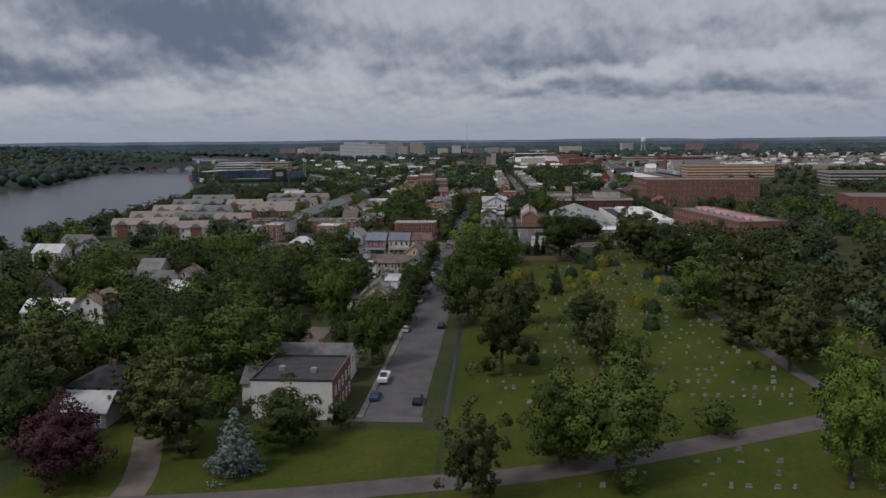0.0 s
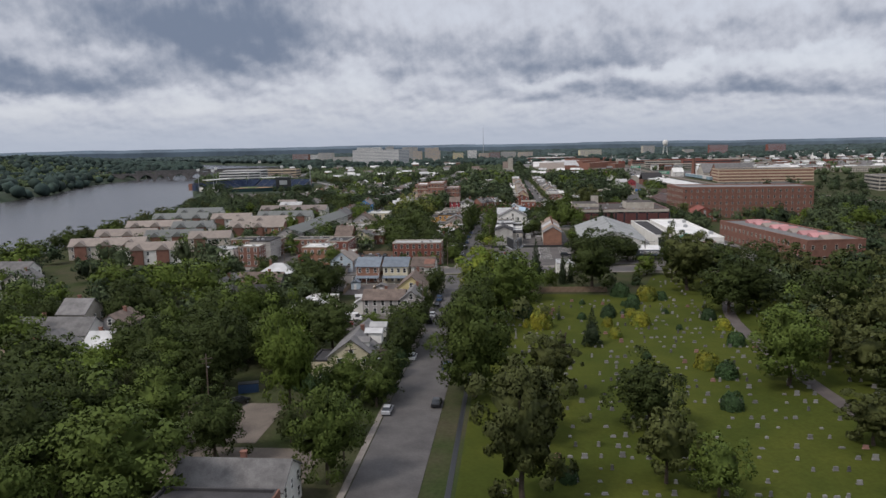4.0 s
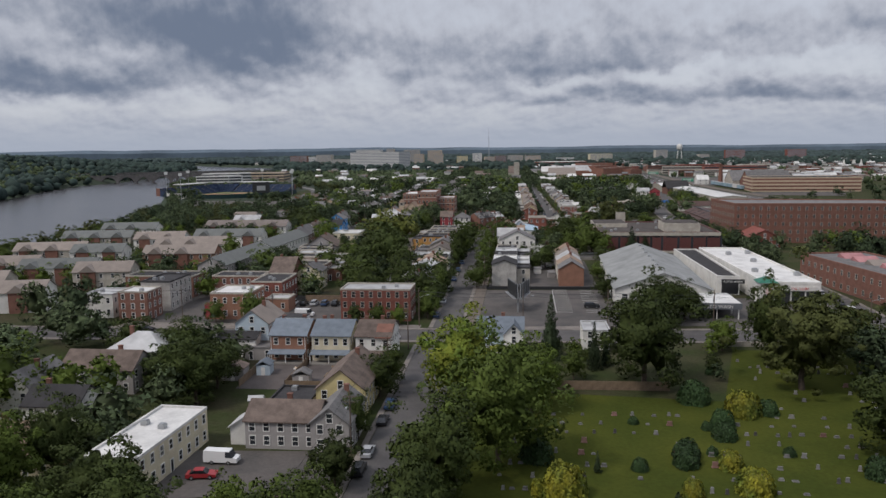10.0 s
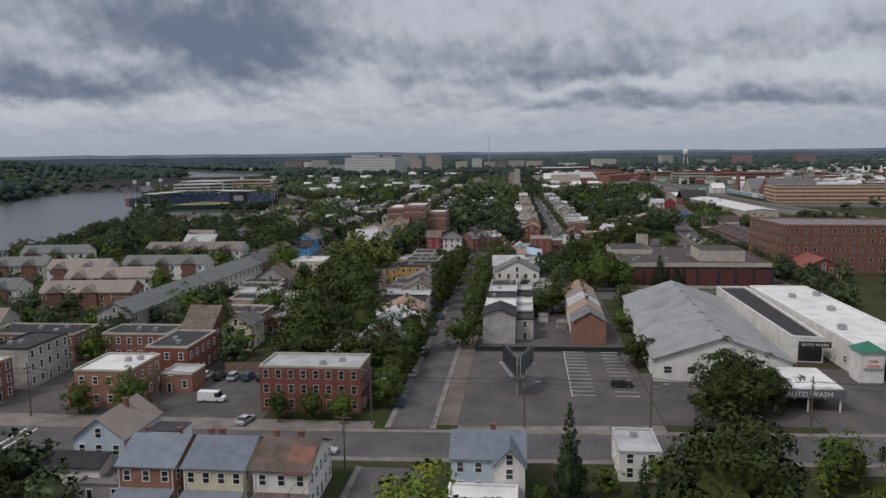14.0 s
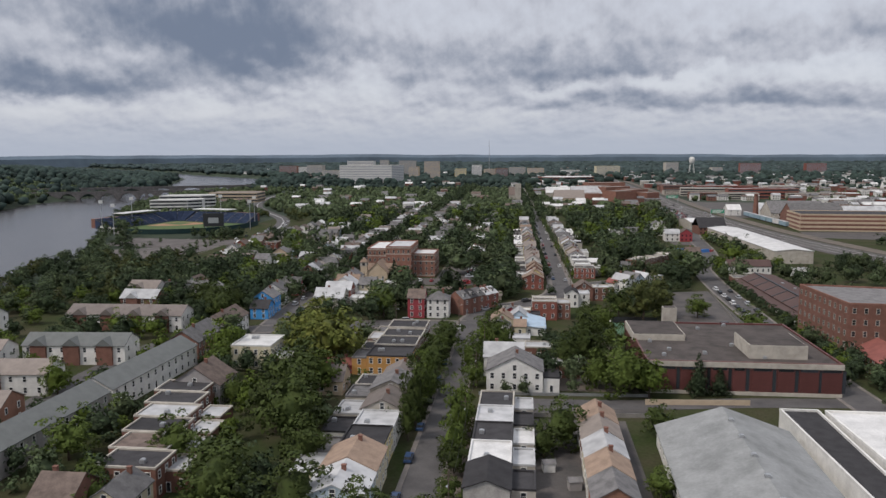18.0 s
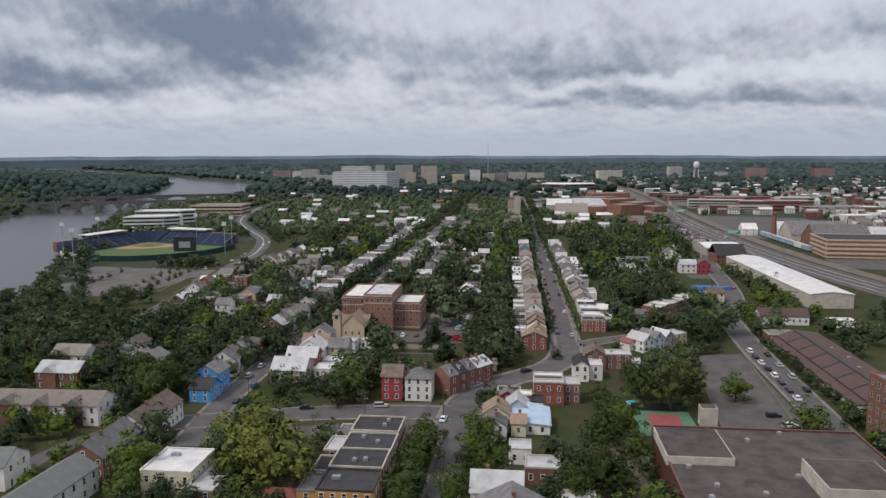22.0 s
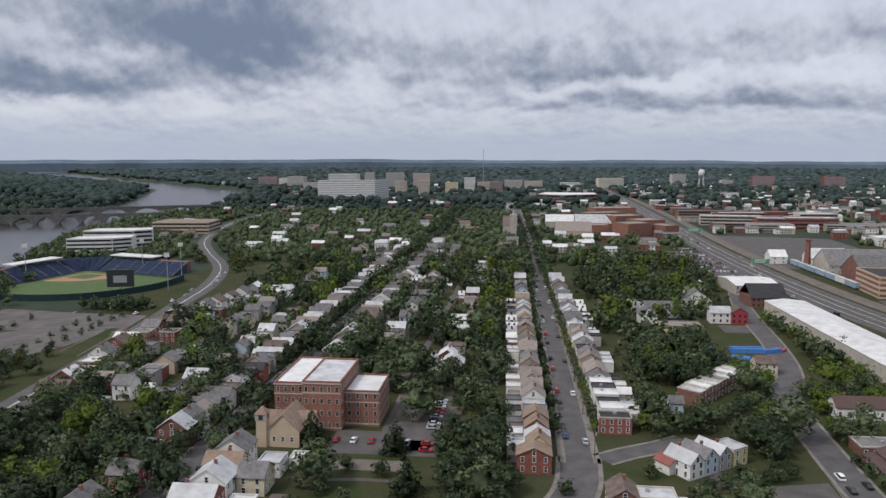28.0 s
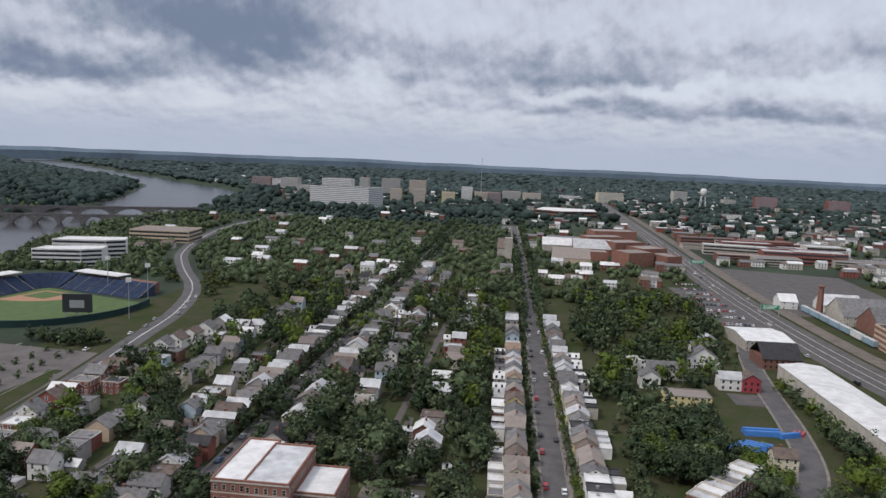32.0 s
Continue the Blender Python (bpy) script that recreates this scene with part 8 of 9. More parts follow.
# ---- cemetery stones, hedges and bushes ----
def stone_mesh(kind, m):
    b = Build()
    if kind == "slab":
        b.box(-0.45, 0.45, -0.2, 0.2, -0.2, 0.18).box(-0.36, 0.36, -0.1, 0.1, 0.18, 0.85)
        b.add([(-0.36, -0.1, 0.85), (0.36, -0.1, 0.85), (0.22, -0.1, 0.98), (-0.22, -0.1, 0.98), (-0.36, 0.1, 0.85), (0.36, 0.1, 0.85), (0.22, 0.1, 0.98), (-0.22, 0.1, 0.98)], [(0, 1, 2, 3), (7, 6, 5, 4), (1, 5, 6, 2), (2, 6, 7, 3), (3, 7, 4, 0)])
    elif kind == "low":
        b.box(-0.45, 0.45, -0.28, 0.28, -0.2, 0.25).box(-0.4, 0.4, -0.2, 0.2, 0.25, 0.42)
    elif kind == "wide":
        b.box(-0.85, 0.85, -0.26, 0.26, -0.2, 0.25).box(-0.68, 0.68, -0.14, 0.14, 0.25, 1.0)
    else:
        b.box(-0.5, 0.5, -0.5, 0.5, -0.2, 0.5).box(-0.32, 0.32, -0.32, 0.32, 0.5, 1.1)
        b.add([(-0.25, -0.25, 1.1), (0.25, -0.25, 1.1), (0.25, 0.25, 1.1), (-0.25, 0.25, 1.1), (-0.14, -0.14, 2.6), (0.14, -0.14, 2.6), (0.14, 0.14, 2.6), (-0.14, 0.14, 2.6), (0, 0, 2.85)],
              [(0, 1, 5, 4), (1, 2, 6, 5), (2, 3, 7, 6), (3, 0, 4, 7), (4, 5, 8), (5, 6, 8), (6, 7, 8), (7, 4, 8)])
    return b.mesh("gravestone", [m])


STONES = [(stone_mesh(k, M[m]), lab) for k, m, lab in (("slab", "granite", "upright grey granite gravestone"), ("low", "granite", "low grey granite grave marker"), ("wide", "granite", "wide grey family gravestone"),
                                                        ("slab", "granite_d", "dark polished granite gravestone on the lawn"), ("wide", "granite_r", "wide reddish granite gravestone in the grass"), ("obelisk", "granite", "tall pale granite grave obelisk"), ("low", "granite", "low grey granite grave marker"))]
r3 = random.Random(5)
spare = Build()
y = 106.0
rows_ = []
while y < 332:
    x = -5.0 + r3.uniform(0, 2)
    while x < 92:
        x += r3.choice([1.7, 2.0, 2.5, 3.6, 6.0])
        if y < 137 and x < 12 + (y - 106) * 1.9 or y < 137 and x < 80 and abs(y - 116 - 0.47 * (x - 20)) < 5 or abs(x - (65 - 0.02 * (y - 150))) < 3.2 or (y < 146 and x > 60) or r3.random() < 0.32 or (y > 298 and x < 50):
            continue
        rows_.append((x + r3.uniform(-0.2, 0.2), y + 0.03 * x + r3.uniform(-0.35, 0.35)))
    y += 4.4
r3.shuffle(rows_)
for k, (x, y) in enumerate(rows_):
    if k < 330:
        me, lab = STONES[r3.choice([0, 0, 0, 1, 1, 2, 3, 3, 4, 6])] if r3.random() > 0.012 else STONES[5]
        ob = thing("gravestone", x, y, lab, "gravestone", r3.uniform(-6, 6), group="cemetery gravestones", data=me)
        ob.matrix_basis = ob.matrix_basis @ Matrix.Diagonal((0.66, 0.7, r3.uniform(0.65, 1.05), 1))
    else:
        z, w, h = gz(x, y), r3.uniform(0.22, 0.42), r3.uniform(0.25, 0.85)
        spare.box(x - w - 0.1, x + w + 0.1, y - 0.24, y + 0.24, z - 0.2, z + 0.15).box(x - w, x + w, y - 0.13, y + 0.13, z + 0.15, z + h)
tagged(new("small_gravestones", spare.mesh("small_gravestones", [M["granite"]])), "many small grey gravestones in rows", "gravestones", kind="stuff")


def bush_mesh(seed, m, leaves=1100, flat=1.0):
    r = np.random.RandomState(seed)
    d = r.normal(size=(leaves, 3))
    d[:, 2] = np.abs(d[:, 2]) * 0.9
    d /= np.linalg.norm(d, axis=1)[:, None]
    lump = 1 + 0.12 * np.sin(5 * d[:, 0] + seed) * np.sin(4 * d[:, 1] + 2 * seed)
    p = d * (lump * r.uniform(0.9, 1.02, leaves))[:, None]
    nrm = d + r.normal(size=(leaves, 3)) * 0.5
    t = np.cross(nrm, r.normal(size=(leaves, 3)))
    t /= np.linalg.norm(t, axis=1)[:, None]
    s = np.cross(nrm, t)
    s /= np.linalg.norm(s, axis=1)[:, None]
    q = (0.075 * r.uniform(0.6, 1.4, leaves))[:, None]
    v = np.stack([p - t * q, p - s * q * 0.7, p + t * q, p + s * q * 0.7], 1).reshape(-1, 3)
    i4 = np.arange(leaves * 4).reshape(-1, 4)
    f = np.concatenate([i4[:, [0, 1, 2]], i4[:, [0, 2, 3]], IF + leaves * 4])
    core = IV * 0.9
    core[:, 2] = np.maximum(core[:, 2], -0.2)
    return quick("bush", np.concatenate([v, core]), f, [m])


BUSH = {k: [bush_mesh(s + 3, M["bush_" + k]) for s in range(3)] for k in "yd"}


def bush(x, y, r, h, kind="d"):
    ob = thing("bush", x, y, "clipped golden-yellow shrub on the lawn" if kind == "y" else "clipped dark green shrub on the lawn", "bush", data=BUSH[kind][rng.randrange(3)])
    ob.matrix_basis = pose(x, y, gz(x, y), 0, 0, rng.uniform(0, 360)) @ Matrix.Diagonal((r, r * rng.uniform(0.85, 1), h, 1))


bush(6.7, 262.7, 3.7, 5.0, 'y'); bush(3.0, 275.5, 3.2, 4.3, 'd'); bush(3.4, 263.4, 1.6, 2.2, 'y'); bush(25.5, 264.4, 1.9, 2.5, 'y')
bush(26.1, 252.7, 2.0, 2.7, 'y'); bush(34.3, 304.0, 3.2, 4.4, 'd'); bush(41.8, 297.9, 3.5, 4.7, 'y'); bush(36.6, 291.6, 2.4, 3.3, 'd')
bush(27.5, 278.0, 2.3, 3.1, 'd'); bush(34.7, 265.8, 2.9, 4.0, 'y'); bush(33.4, 274.2, 2.2, 3.0, 'y'); bush(44.3, 279.7, 1.1, 1.5, 'd')
bush(44.4, 261.0, 1.0, 1.4, 'd'); bush(43.2, 226.7, 2.9, 3.9, 'y'); bush(45.9, 220.3, 2.8, 3.7, 'd'); bush(41.6, 200.8, 2.5, 3.4, 'd')
bush(56.1, 261.5, 2.3, 3.1, 'y'); bush(55.0, 272.7, 2.5, 3.3, 'd'); bush(55.2, 246.0, 2.6, 3.5, 'd'); bush(19.2, 272.6, 1.4, 1.9, 'd')
bush(31.9, 279.2, 1.0, 1.4, 'd'); bush(28.0, 281.7, 1.0, 1.4, 'd'); bush(31.1, 234.2, 1.2, 1.6, 'd'); bush(46.6, 298.5, 2.1, 2.9, 'd')
bush(35.6, 286.0, 2.2, 3.0, 'd'); bush(21.0, 291.9, 1.0, 1.4, 'd'); bush(26.8, 274.7, 2.3, 3.1, 'd'); bush(33.6, 290.0, 1.1, 1.5, 'd')
bush(41.7, 322.3, 1.1, 1.5, 'd'); bush(8.1, 168.0, 1.7, 2.3, 'd'); bush(82.4, 238.8, 2.5, 3.4, 'y')
for k in range(9):
    bush(-48 + 2.5 * k, 210.5 - 1.2 * (k % 3), 2.0 + 0.5 * (k % 3), 3.4 + 0.7 * (k % 2), "d")
for k in range(6):
    bush(-28.2 + 0.7 * (k % 2), 213 + 4.2 * k, 2.4, 4.6, "d")

# ---- trees, one by one ----
# cemetery, its edges and the dead-end street
for x, y, h, r, k in ((18.5, 110.5, 20, 9.2, "a"), (10, 114, 16, 6.2, "a"), (-67, 104, 13.5, 7.8, "p"), (-41, 108, 10.8, 5.4, "s"), (-35.8, 118.7, 11.5, 7, "d"), (-28.2, 126, 6.5, 2.6, "d"), (-54, 116, 18, 8.6, "w"), (-57, 119, 13, 6, "d"),
                      (-29, 165, 17, 6.0, "a"), (1, 160, 24, 8.0, "w"), (24, 190.5, 14, 7, "d"), (22.8, 168, 15, 5.4, "w"), (29.5, 164, 9.5, 4.6, "a"), (57, 215, 20, 8.5, "a"), (60, 184, 10.5, 6, "w"), (53, 110, 22, 7.2, "b"), (38, 127, 7, 3.7, "a"),
                      (-3.5, 100, 16, 5.6, "w"), (-74, 158, 20, 10, "d"), (-54, 150, 21, 11, "a"), (-44, 195, 23, 6.4, "b"), (-46, 236, 16, 7.6, "d"), (-55, 246, 15, 7, "d"), (91, 263, 21, 10, "d"), (-8.5, 206, 24, 9.4, "a"), (7, 205, 15, 5.8, "w"),
                      (1.5, 184, 15, 7.6, "w"), (58, 313, 23, 11, "w"), (63, 281, 18, 9.5, "d"), (26, 312, 23, 10.6, "d"), (-3, 272, 23, 9.6, "a"), (-11, 256, 18, 7.6, "d"), (-12, 231, 17, 6.5, "d"), (-78, 209, 18, 7, "d"), (-63, 208, 19, 7.4, "d"), (-56, 222, 14, 6, "a"),
                      (-72, 224, 15, 8.6, "d"), (-115, 291, 15, 11, "b"), (-99, 284, 17, 9.5, "b"), (-131, 287, 16, 10, "b"), (-64, 306, 12, 6.2, "d"), (-93, 324, 11.5, 8.5, "d"), (-79, 320, 12, 7, "d"), (-64, 296, 15, 7.4, "d"), (-71, 302, 12, 6, "d"),
                      (-30, 241, 12.5, 4.6, "a"), (-29, 219, 8, 3.6, "d"), (-28.6, 230, 9, 4, "d"), (-27.6, 199, 9.3, 4, "a"), (-32, 184, 9, 4.4, "a"), (-27.8, 281, 9, 2.8, "d"), (-28.2, 303, 10, 4.4, "d"), (-27.6, 312, 9, 3.8, "a"), (49.2, 341, 8.5, 4.8, "b"), (-11, 299, 19.5, 9.6, "y"), (2.5, 296, 15, 6, "b"),
                      (4.5, 306, 11, 4.6, "a"), (-2, 316, 9, 4, "a"), (11.8, 316, 7.9, 2.9, "a"), (57, 332, 20, 6, "d"), (41, 372, 13.5, 9, "d"), (37, 362, 14, 6, "d"), (28.7, 358, 8, 2.6, "a"), (27.5, 402, 8, 4.2, "d"),
                      (64, 164, 18, 7.5, "w"), (72, 176, 14, 7, "d"), (76, 190, 16, 7.6, "w"), (80, 212, 17, 8, "d"), (72, 232, 16, 7.5, "w"), (86, 240, 18, 8.6, "w"), (78, 262, 17, 8, "d"), (68, 282, 18, 8.5, "d"), (88, 300, 18, 9, "w"), (72, 332, 15, 8, "d"), (92, 338, 14, 8, "d"),
                      (-80, 112, 19, 8.5, "d"), (-88, 128, 18, 9, "w"), (-66, 130, 14, 6, "w"), (-95, 150, 17, 9, "w"), (-86, 178, 17, 9, "d"), (-62, 178, 16, 7.5, "a"), (-50, 172, 14, 6, "d")):
    tree(x, y, h, r, k)
tree(19.3, 245, 9.8, 3.2, "c"); tree(7.5, 332, 15.5, 3.3, "c"); tree(16.9, 324, 11, 2.2, "c"); tree(19.8, 327, 8, 1.8, "c"); tree(12.5, 271, 3.6, 0.8, "c"); tree(14.0, 271, 3.6, 0.8, "c")
e = thing("tree_stump", 11.5, 236, "tall broken grey tree stump on the lawn", "stump")
part("trunk", Build().tube((0, 0, -0.3), (0.1, 0, 3.6), 0.75, 0.55, 8).tube((0.1, 0, 3.4), (-0.7, 0.1, 6.4), 0.42, 0.12, 7).tube((0.1, 0, 3.4), (0.7, -0.1, 5.8), 0.4, 0.15, 7).mesh("trunk", [M["bark"]]), e)
# between the cross street and the winding street
for x, y, h, r, k in ((-46.5, 362.3, 6, 2.8, "d"), (-40, 362.3, 6.5, 3, "a"), (-34, 362.3, 6, 2.8, "b"), (-88, 362.2, 7, 3.2, "a"), (-77, 362, 10, 4.4, "a"), (66, 345, 7, 4, "b"), (-59, 517, 21, 10.5, "o"), (-70, 530, 17, 8, "o"), (-82, 541, 11.5, 6, "o"), (-74, 548, 15, 8, "o"),
                      (-52, 452, 20, 9, "d"), (-60, 462, 17, 8, "d"), (-46, 440, 13, 6, "d"), (-26, 468, 19, 3.8, "d"), (-22.6, 493, 20, 4.8, "d"), (-26.3, 459, 13, 3, "d"), (-25.5, 481, 17, 3.8, "a"), (-23, 506, 14, 4, "d"), (-15.4, 512, 13, 4, "a"), (-14.4, 461, 15, 3.8, "a"), (-14.8, 478, 9, 3.4, "b"), (-14.5, 446, 12, 3.4, "a"),
                      (-7, 529, 15, 5.8, "a"), (20.4, 526, 16, 6.6, "d"), (14, 520, 12, 5, "d"), (29.5, 497, 16, 8.8, "a"), (36, 496, 12, 5.5, "b"), (22, 503, 11, 5, "a"), (48.8, 589, 20, 8.4, "w"), (56, 600, 17, 7.6, "w"), (40, 598, 14, 6, "d"), (72, 600, 10, 5.4, "a"), (85, 570, 11, 7, "a"), (90.5, 552, 10, 4, "d"), (90, 506, 9, 5, "b"),
                      (-97, 519, 15, 6.2, "b"), (-94, 509, 10, 5, "a"), (-123, 580, 15, 8, "d"), (-131, 588, 15, 8, "d"), (-122, 592, 13, 6.5, "d"), (-57, 590, 14, 5.6, "a"), (-31.7, 465, 6.8, 2.6, "d"), (-131, 482, 11, 5, "b"), (30, 562, 14, 5.6, "a"), (24, 556, 13, 5.5, "d"), (-8.6, 634, 16, 7, "a"), (78.7, 668, 13, 4, "d"),
                      (-67, 671, 12, 4, "c"), (-95.7, 632, 14, 5.4, "d"), (-49, 391, 14, 7.6, "d"), (-39, 391, 13, 5, "d"), (-33, 396, 12, 4.6, "d")):
    tree(x, y, h, r, k)
for x, y, h in ((49.8, 499, 12.5), (63.5, 498, 12.4), (56, 500.3, 8)):
    tree(x, y, h, 4.0, "c")
# gardens and street corners beyond
tree(52.7, 350.9, 7, 5.9, 'a'); tree(-20.9, 368.1, 12, 5.0, 'd'); tree(-35.7, 387.1, 10, 5.7, 'd'); tree(-31.2, 392.2, 13, 6.1, 'd'); tree(-27.4, 409.4, 13, 6.3, 'd')
tree(-23.8, 412.4, 9, 5.2, 'a'); tree(-79.1, 413.5, 9, 9.6, 'a'); tree(-15.3, 416.0, 9, 6.0, 'a'); tree(-40.9, 416.8, 9, 10.9, 'd'); tree(-57.3, 420.5, 13, 11.7, 'd')
tree(28.5, 435.3, 6, 5.1, 'a'); tree(-45.6, 438.3, 10, 9.3, 'd'); tree(-74.7, 438.9, 9, 9.5, 'a'); tree(-62.8, 433.5, 13, 6.8, 'd'); tree(-54, 402, 12.5, 7, 'a'); tree(-101, 441, 11, 6, 'a'); tree(-27, 405.3, 10, 4.2, 'd'); tree(5.6, 452.8, 8, 6.5, 'd')
tree(10.0, 459.1, 9, 9.3, 'd'); tree(33.7, 467.5, 7, 6.9, 'd'); tree(-61.2, 476.6, 12, 14.4, 'd'); tree(-78.3, 481.0, 8, 6.3, 'a'); tree(-61.7, 490.6, 10, 12.2, 'd')
tree(-56.0, 491.8, 10, 9.5, 'a'); tree(-26.2, 492.9, 11, 7.8, 'd'); tree(32.6, 503.5, 9, 6.6, 'd'); tree(29.0, 511, 9.5, 7.4, 'a'); tree(-27.3, 519.5, 11, 8.1, 'd')
tree(-72.7, 519.7, 9, 7.7, 'd'); tree(25.2, 524.9, 9, 7.4, 'd'); tree(-70.5, 525.7, 12, 11.4, 'o'); tree(-25.1, 539.1, 11, 7.9, 'd'); tree(32.0, 545.5, 9, 7, 'a')
tree(-10.8, 552.5, 9, 8.3, 'a'); tree(23.3, 558.5, 10, 7, 'd'); tree(28.5, 576, 9, 5.5, 'd')
tree(-9.8, 582.0, 8, 7.0, 'd'); tree(26.5, 591, 8, 5, 'd'); tree(-59.6, 593.8, 8, 8.7, 'a')
tree(-138.3, 597.5, 11, 12.0, 'd'); tree(-61.6, 603.3, 9, 11.6, 'a'); tree(-37.2, 610.3, 6, 8.1, 'a'); tree(-54.7, 610.4, 9, 9.8, 'a')
tree(-124.1, 621.0, 9, 8.8, 'd'); tree(44, 616, 9, 6, 'd'); tree(56, 627, 11, 8, 'a'); tree(63, 639, 11, 7, 'a'); tree(51, 636, 8, 5.5, 'a')
tree(-30.6, 641.2, 11, 9.2, 'c'); tree(-107.5, 641.5, 9, 11.8, 'd'); tree(-58.0, 643.7, 9, 11.7, 'a'); tree(-51.3, 655.8, 5, 3.9, 'd'); tree(-163.2, 660.1, 11, 15.5, 'd')
tree(-10.4, 667.9, 10, 12.5, 'd'); tree(-38.6, 670.0, 11, 8.9, 'c'); tree(-67.7, 676.2, 11, 6.9, 'c'); tree(77.7, 683.0, 10, 10.2, 'd'); tree(90.9, 692.5, 10, 13.1, 'a')
tree(-94.0, 699.8, 8, 10.9, 'd'); tree(-34.6, 701.9, 10, 12.8, 'a'); tree(47.0, 702.8, 8, 10.4, 'a'); tree(-121.1, 709.4, 10, 11.0, 'a'); tree(-17.5, 715.8, 11, 11.2, 'a')
tree(-113.1, 725.9, 12, 10.6, 'd'); tree(-56.1, 733.0, 9, 12.2, 'a'); tree(89.8, 736.0, 8, 11.6, 'a'); tree(-45.9, 746.5, 9, 12.7, 'a'); tree(-11.4, 747.7, 10, 11.4, 'a')
tree(-72.2, 763.9, 9, 13.6, 'd'); tree(-136.7, 766.5, 12, 12.3, 'c'); tree(-71.1, 777.3, 12, 15.2, 'a'); tree(-96.7, 781.4, 10, 17.4, 'd'); tree(77.3, 790.7, 11, 22.6, 'd')
tree(62.8, 814.9, 11, 24.4, 'd'); tree(-20.8, 828.2, 10, 19.5, 'a')
for x, y, h, r, k in ((-27.4, 206, 11, 5.2, "d"), (-34, 201, 11, 5.6, "a"), (-41.5, 196, 10, 5.4, "d"), (-27.2, 219, 12, 5.2, "a"), (-27.6, 236, 12, 5.8, "d"), (-27.2, 249, 10, 4.8, "a"), (-13.4, 232, 12, 5.4, "a"), (-13.2, 246, 14, 5.6, "d"), (-13.4, 262, 12, 5.2, "a"), (-45.4, 238.6, 14, 6.6, "d"), (-61.5, 237.4, 12, 6.6, "a"), (48, 693, 8, 4.6, "a"), (55, 698, 8, 4.6, "a"), (44.5, 699, 7, 4, "b"), (82, 680, 11, 6, "d"), (78, 690, 9, 5, "a"), (40, 660, 5, 2.6, "a"), (14, 646, 5, 2.6, "d"), (-2, 645, 9, 5, "d"), (-8, 652, 9, 5, "a"), (60, 655, 5, 2.6, "a"), (66, 662, 4.8, 2.4, "d"), (112, 742, 7, 3.8, "a"), (122, 738, 7, 4, "d"), (140, 724, 7, 4, "d"), (-40, 652, 6, 3, "d"), (-55, 640, 5, 2.8, "a"), (-47, 634, 4.8, 2.4, "a"), (-27.4, 263, 9, 4.4, "d"), (-27.4, 284, 10, 4.8, "a"), (47, 372, 11, 7.2, "d")):
    tree(x, y, h, r, k, True)
# trees between the houses and along the river
for k in range(26):
    if not 4 < k < 13:
        tree(-27.2 + rng.uniform(-0.4, 0.4), 370 + 7.4 * k, rng.uniform(7, 10), rng.uniform(3.4, 4.6), rng.choice("dda"))
    if k % 2 == 0:
        tree(-13.6 + rng.uniform(-0.4, 0.4), 417 + 6.0 * k, rng.uniform(6, 9), rng.uniform(3, 4), rng.choice("dab"))
for k in range(40):
    tree(27.2 - 0.2 * k + rng.uniform(-0.3, 0.3), 696 + 8.2 * k, rng.uniform(4, 6.5), rng.uniform(1.8, 2.6), rng.choice("aab"))
    if k % 5 in (0, 1, 3):
        tree(13.0 - 0.16 * k, 690 + 8.2 * k, rng.uniform(5, 7.5), rng.uniform(2.0, 3.0), rng.choice("dda"))
for k in range(60):
    y = 380 + 14 * k
    tree(along(RIGHT_BANK, y) + rng.uniform(8, 22), y, rng.uniform(7, 11), rng.uniform(4.5, 6.5), rng.choice("adaw"))
    tree(along(RIGHT_BANK, y) + rng.uniform(20, 40), y + 6, rng.uniform(7, 10), rng.uniform(4, 6), rng.choice("ada"))
USED.append((-62, -28, 298, 326))
USED.append((-60, -28, 262, 276))
fill(-150, -62, 140, 262, 60, 11, 17, "dddab", 1.5)
fill(-62, -32, 132, 345, 8, 6, 9, "dab", 2.0)
fill(-6, 46, 316, 343, 12, 3.0, 5.5, "dab", 0.5)
fill(-240, -120, 150, 380, 80, 8, 14, "adab", 2.0)
fill(-130, -58, 262, 340, 22, 8, 13, "daab", 2.0)
fill(66, 150, 140, 345, 60, 9, 15, "wddaw", 3.0)
fill(96, 104, 440, 540, 8, 6, 9, "ad", 0.5)
fill(134, 260, 330, 520, 110, 8, 13, "adb", 3.0)
fill(98, 210, 476, 534, 30, 6, 10, "adb", 1.0)
for k in range(13):
    tree(104.4 + rng.uniform(-0.5, 0.3), 592 + 8.2 * k, rng.uniform(4, 5.6), rng.uniform(2.0, 2.8), rng.choice("dda"))
fill(92, 106, 500, 600, 20, 6, 9, "adb", 0.3)
fill(86, 108, 690, 770, 16, 7, 10, "dab", 0.5)
fill(104, 150, 700, 760, 14, 7, 10, "dab", 1.0)
fill(94, 240, 575, 760, 60, 7, 11, "ad", 3.0)
fill(-240, -120, 380, 640, 130, 6, 9, "adb", 0.8)
fill(-120, -46, 380, 600, 62, 6, 10, "ddab", 0.6)
fill(-160, -60, 530, 600, 24, 8, 12, "dab", 0.8)
fill(5, 58, 505, 560, 16, 7, 10, "dda", 1.2)
fill(-13, 36, 478, 500, 4, 4, 6, "a", 1.0)
fill(-240, -185, 580, 700, 60, 8, 12, "daw", 1.2)
fill(-190, -106, 590, 690, 74, 8, 14, "ddddab", 0.6)
fill(-28, -6, 622, 690, 12, 7, 11, "dda", 0.6)
fill(-92, -62, 596, 665, 12, 5, 8, "da", 0.3)
fill(-180, -104, 690, 780, 42, 8, 14, "ddaab", 1.0)
fill(-92, -4, 600, 860, 72, 8, 14, "adadd", 1.0)
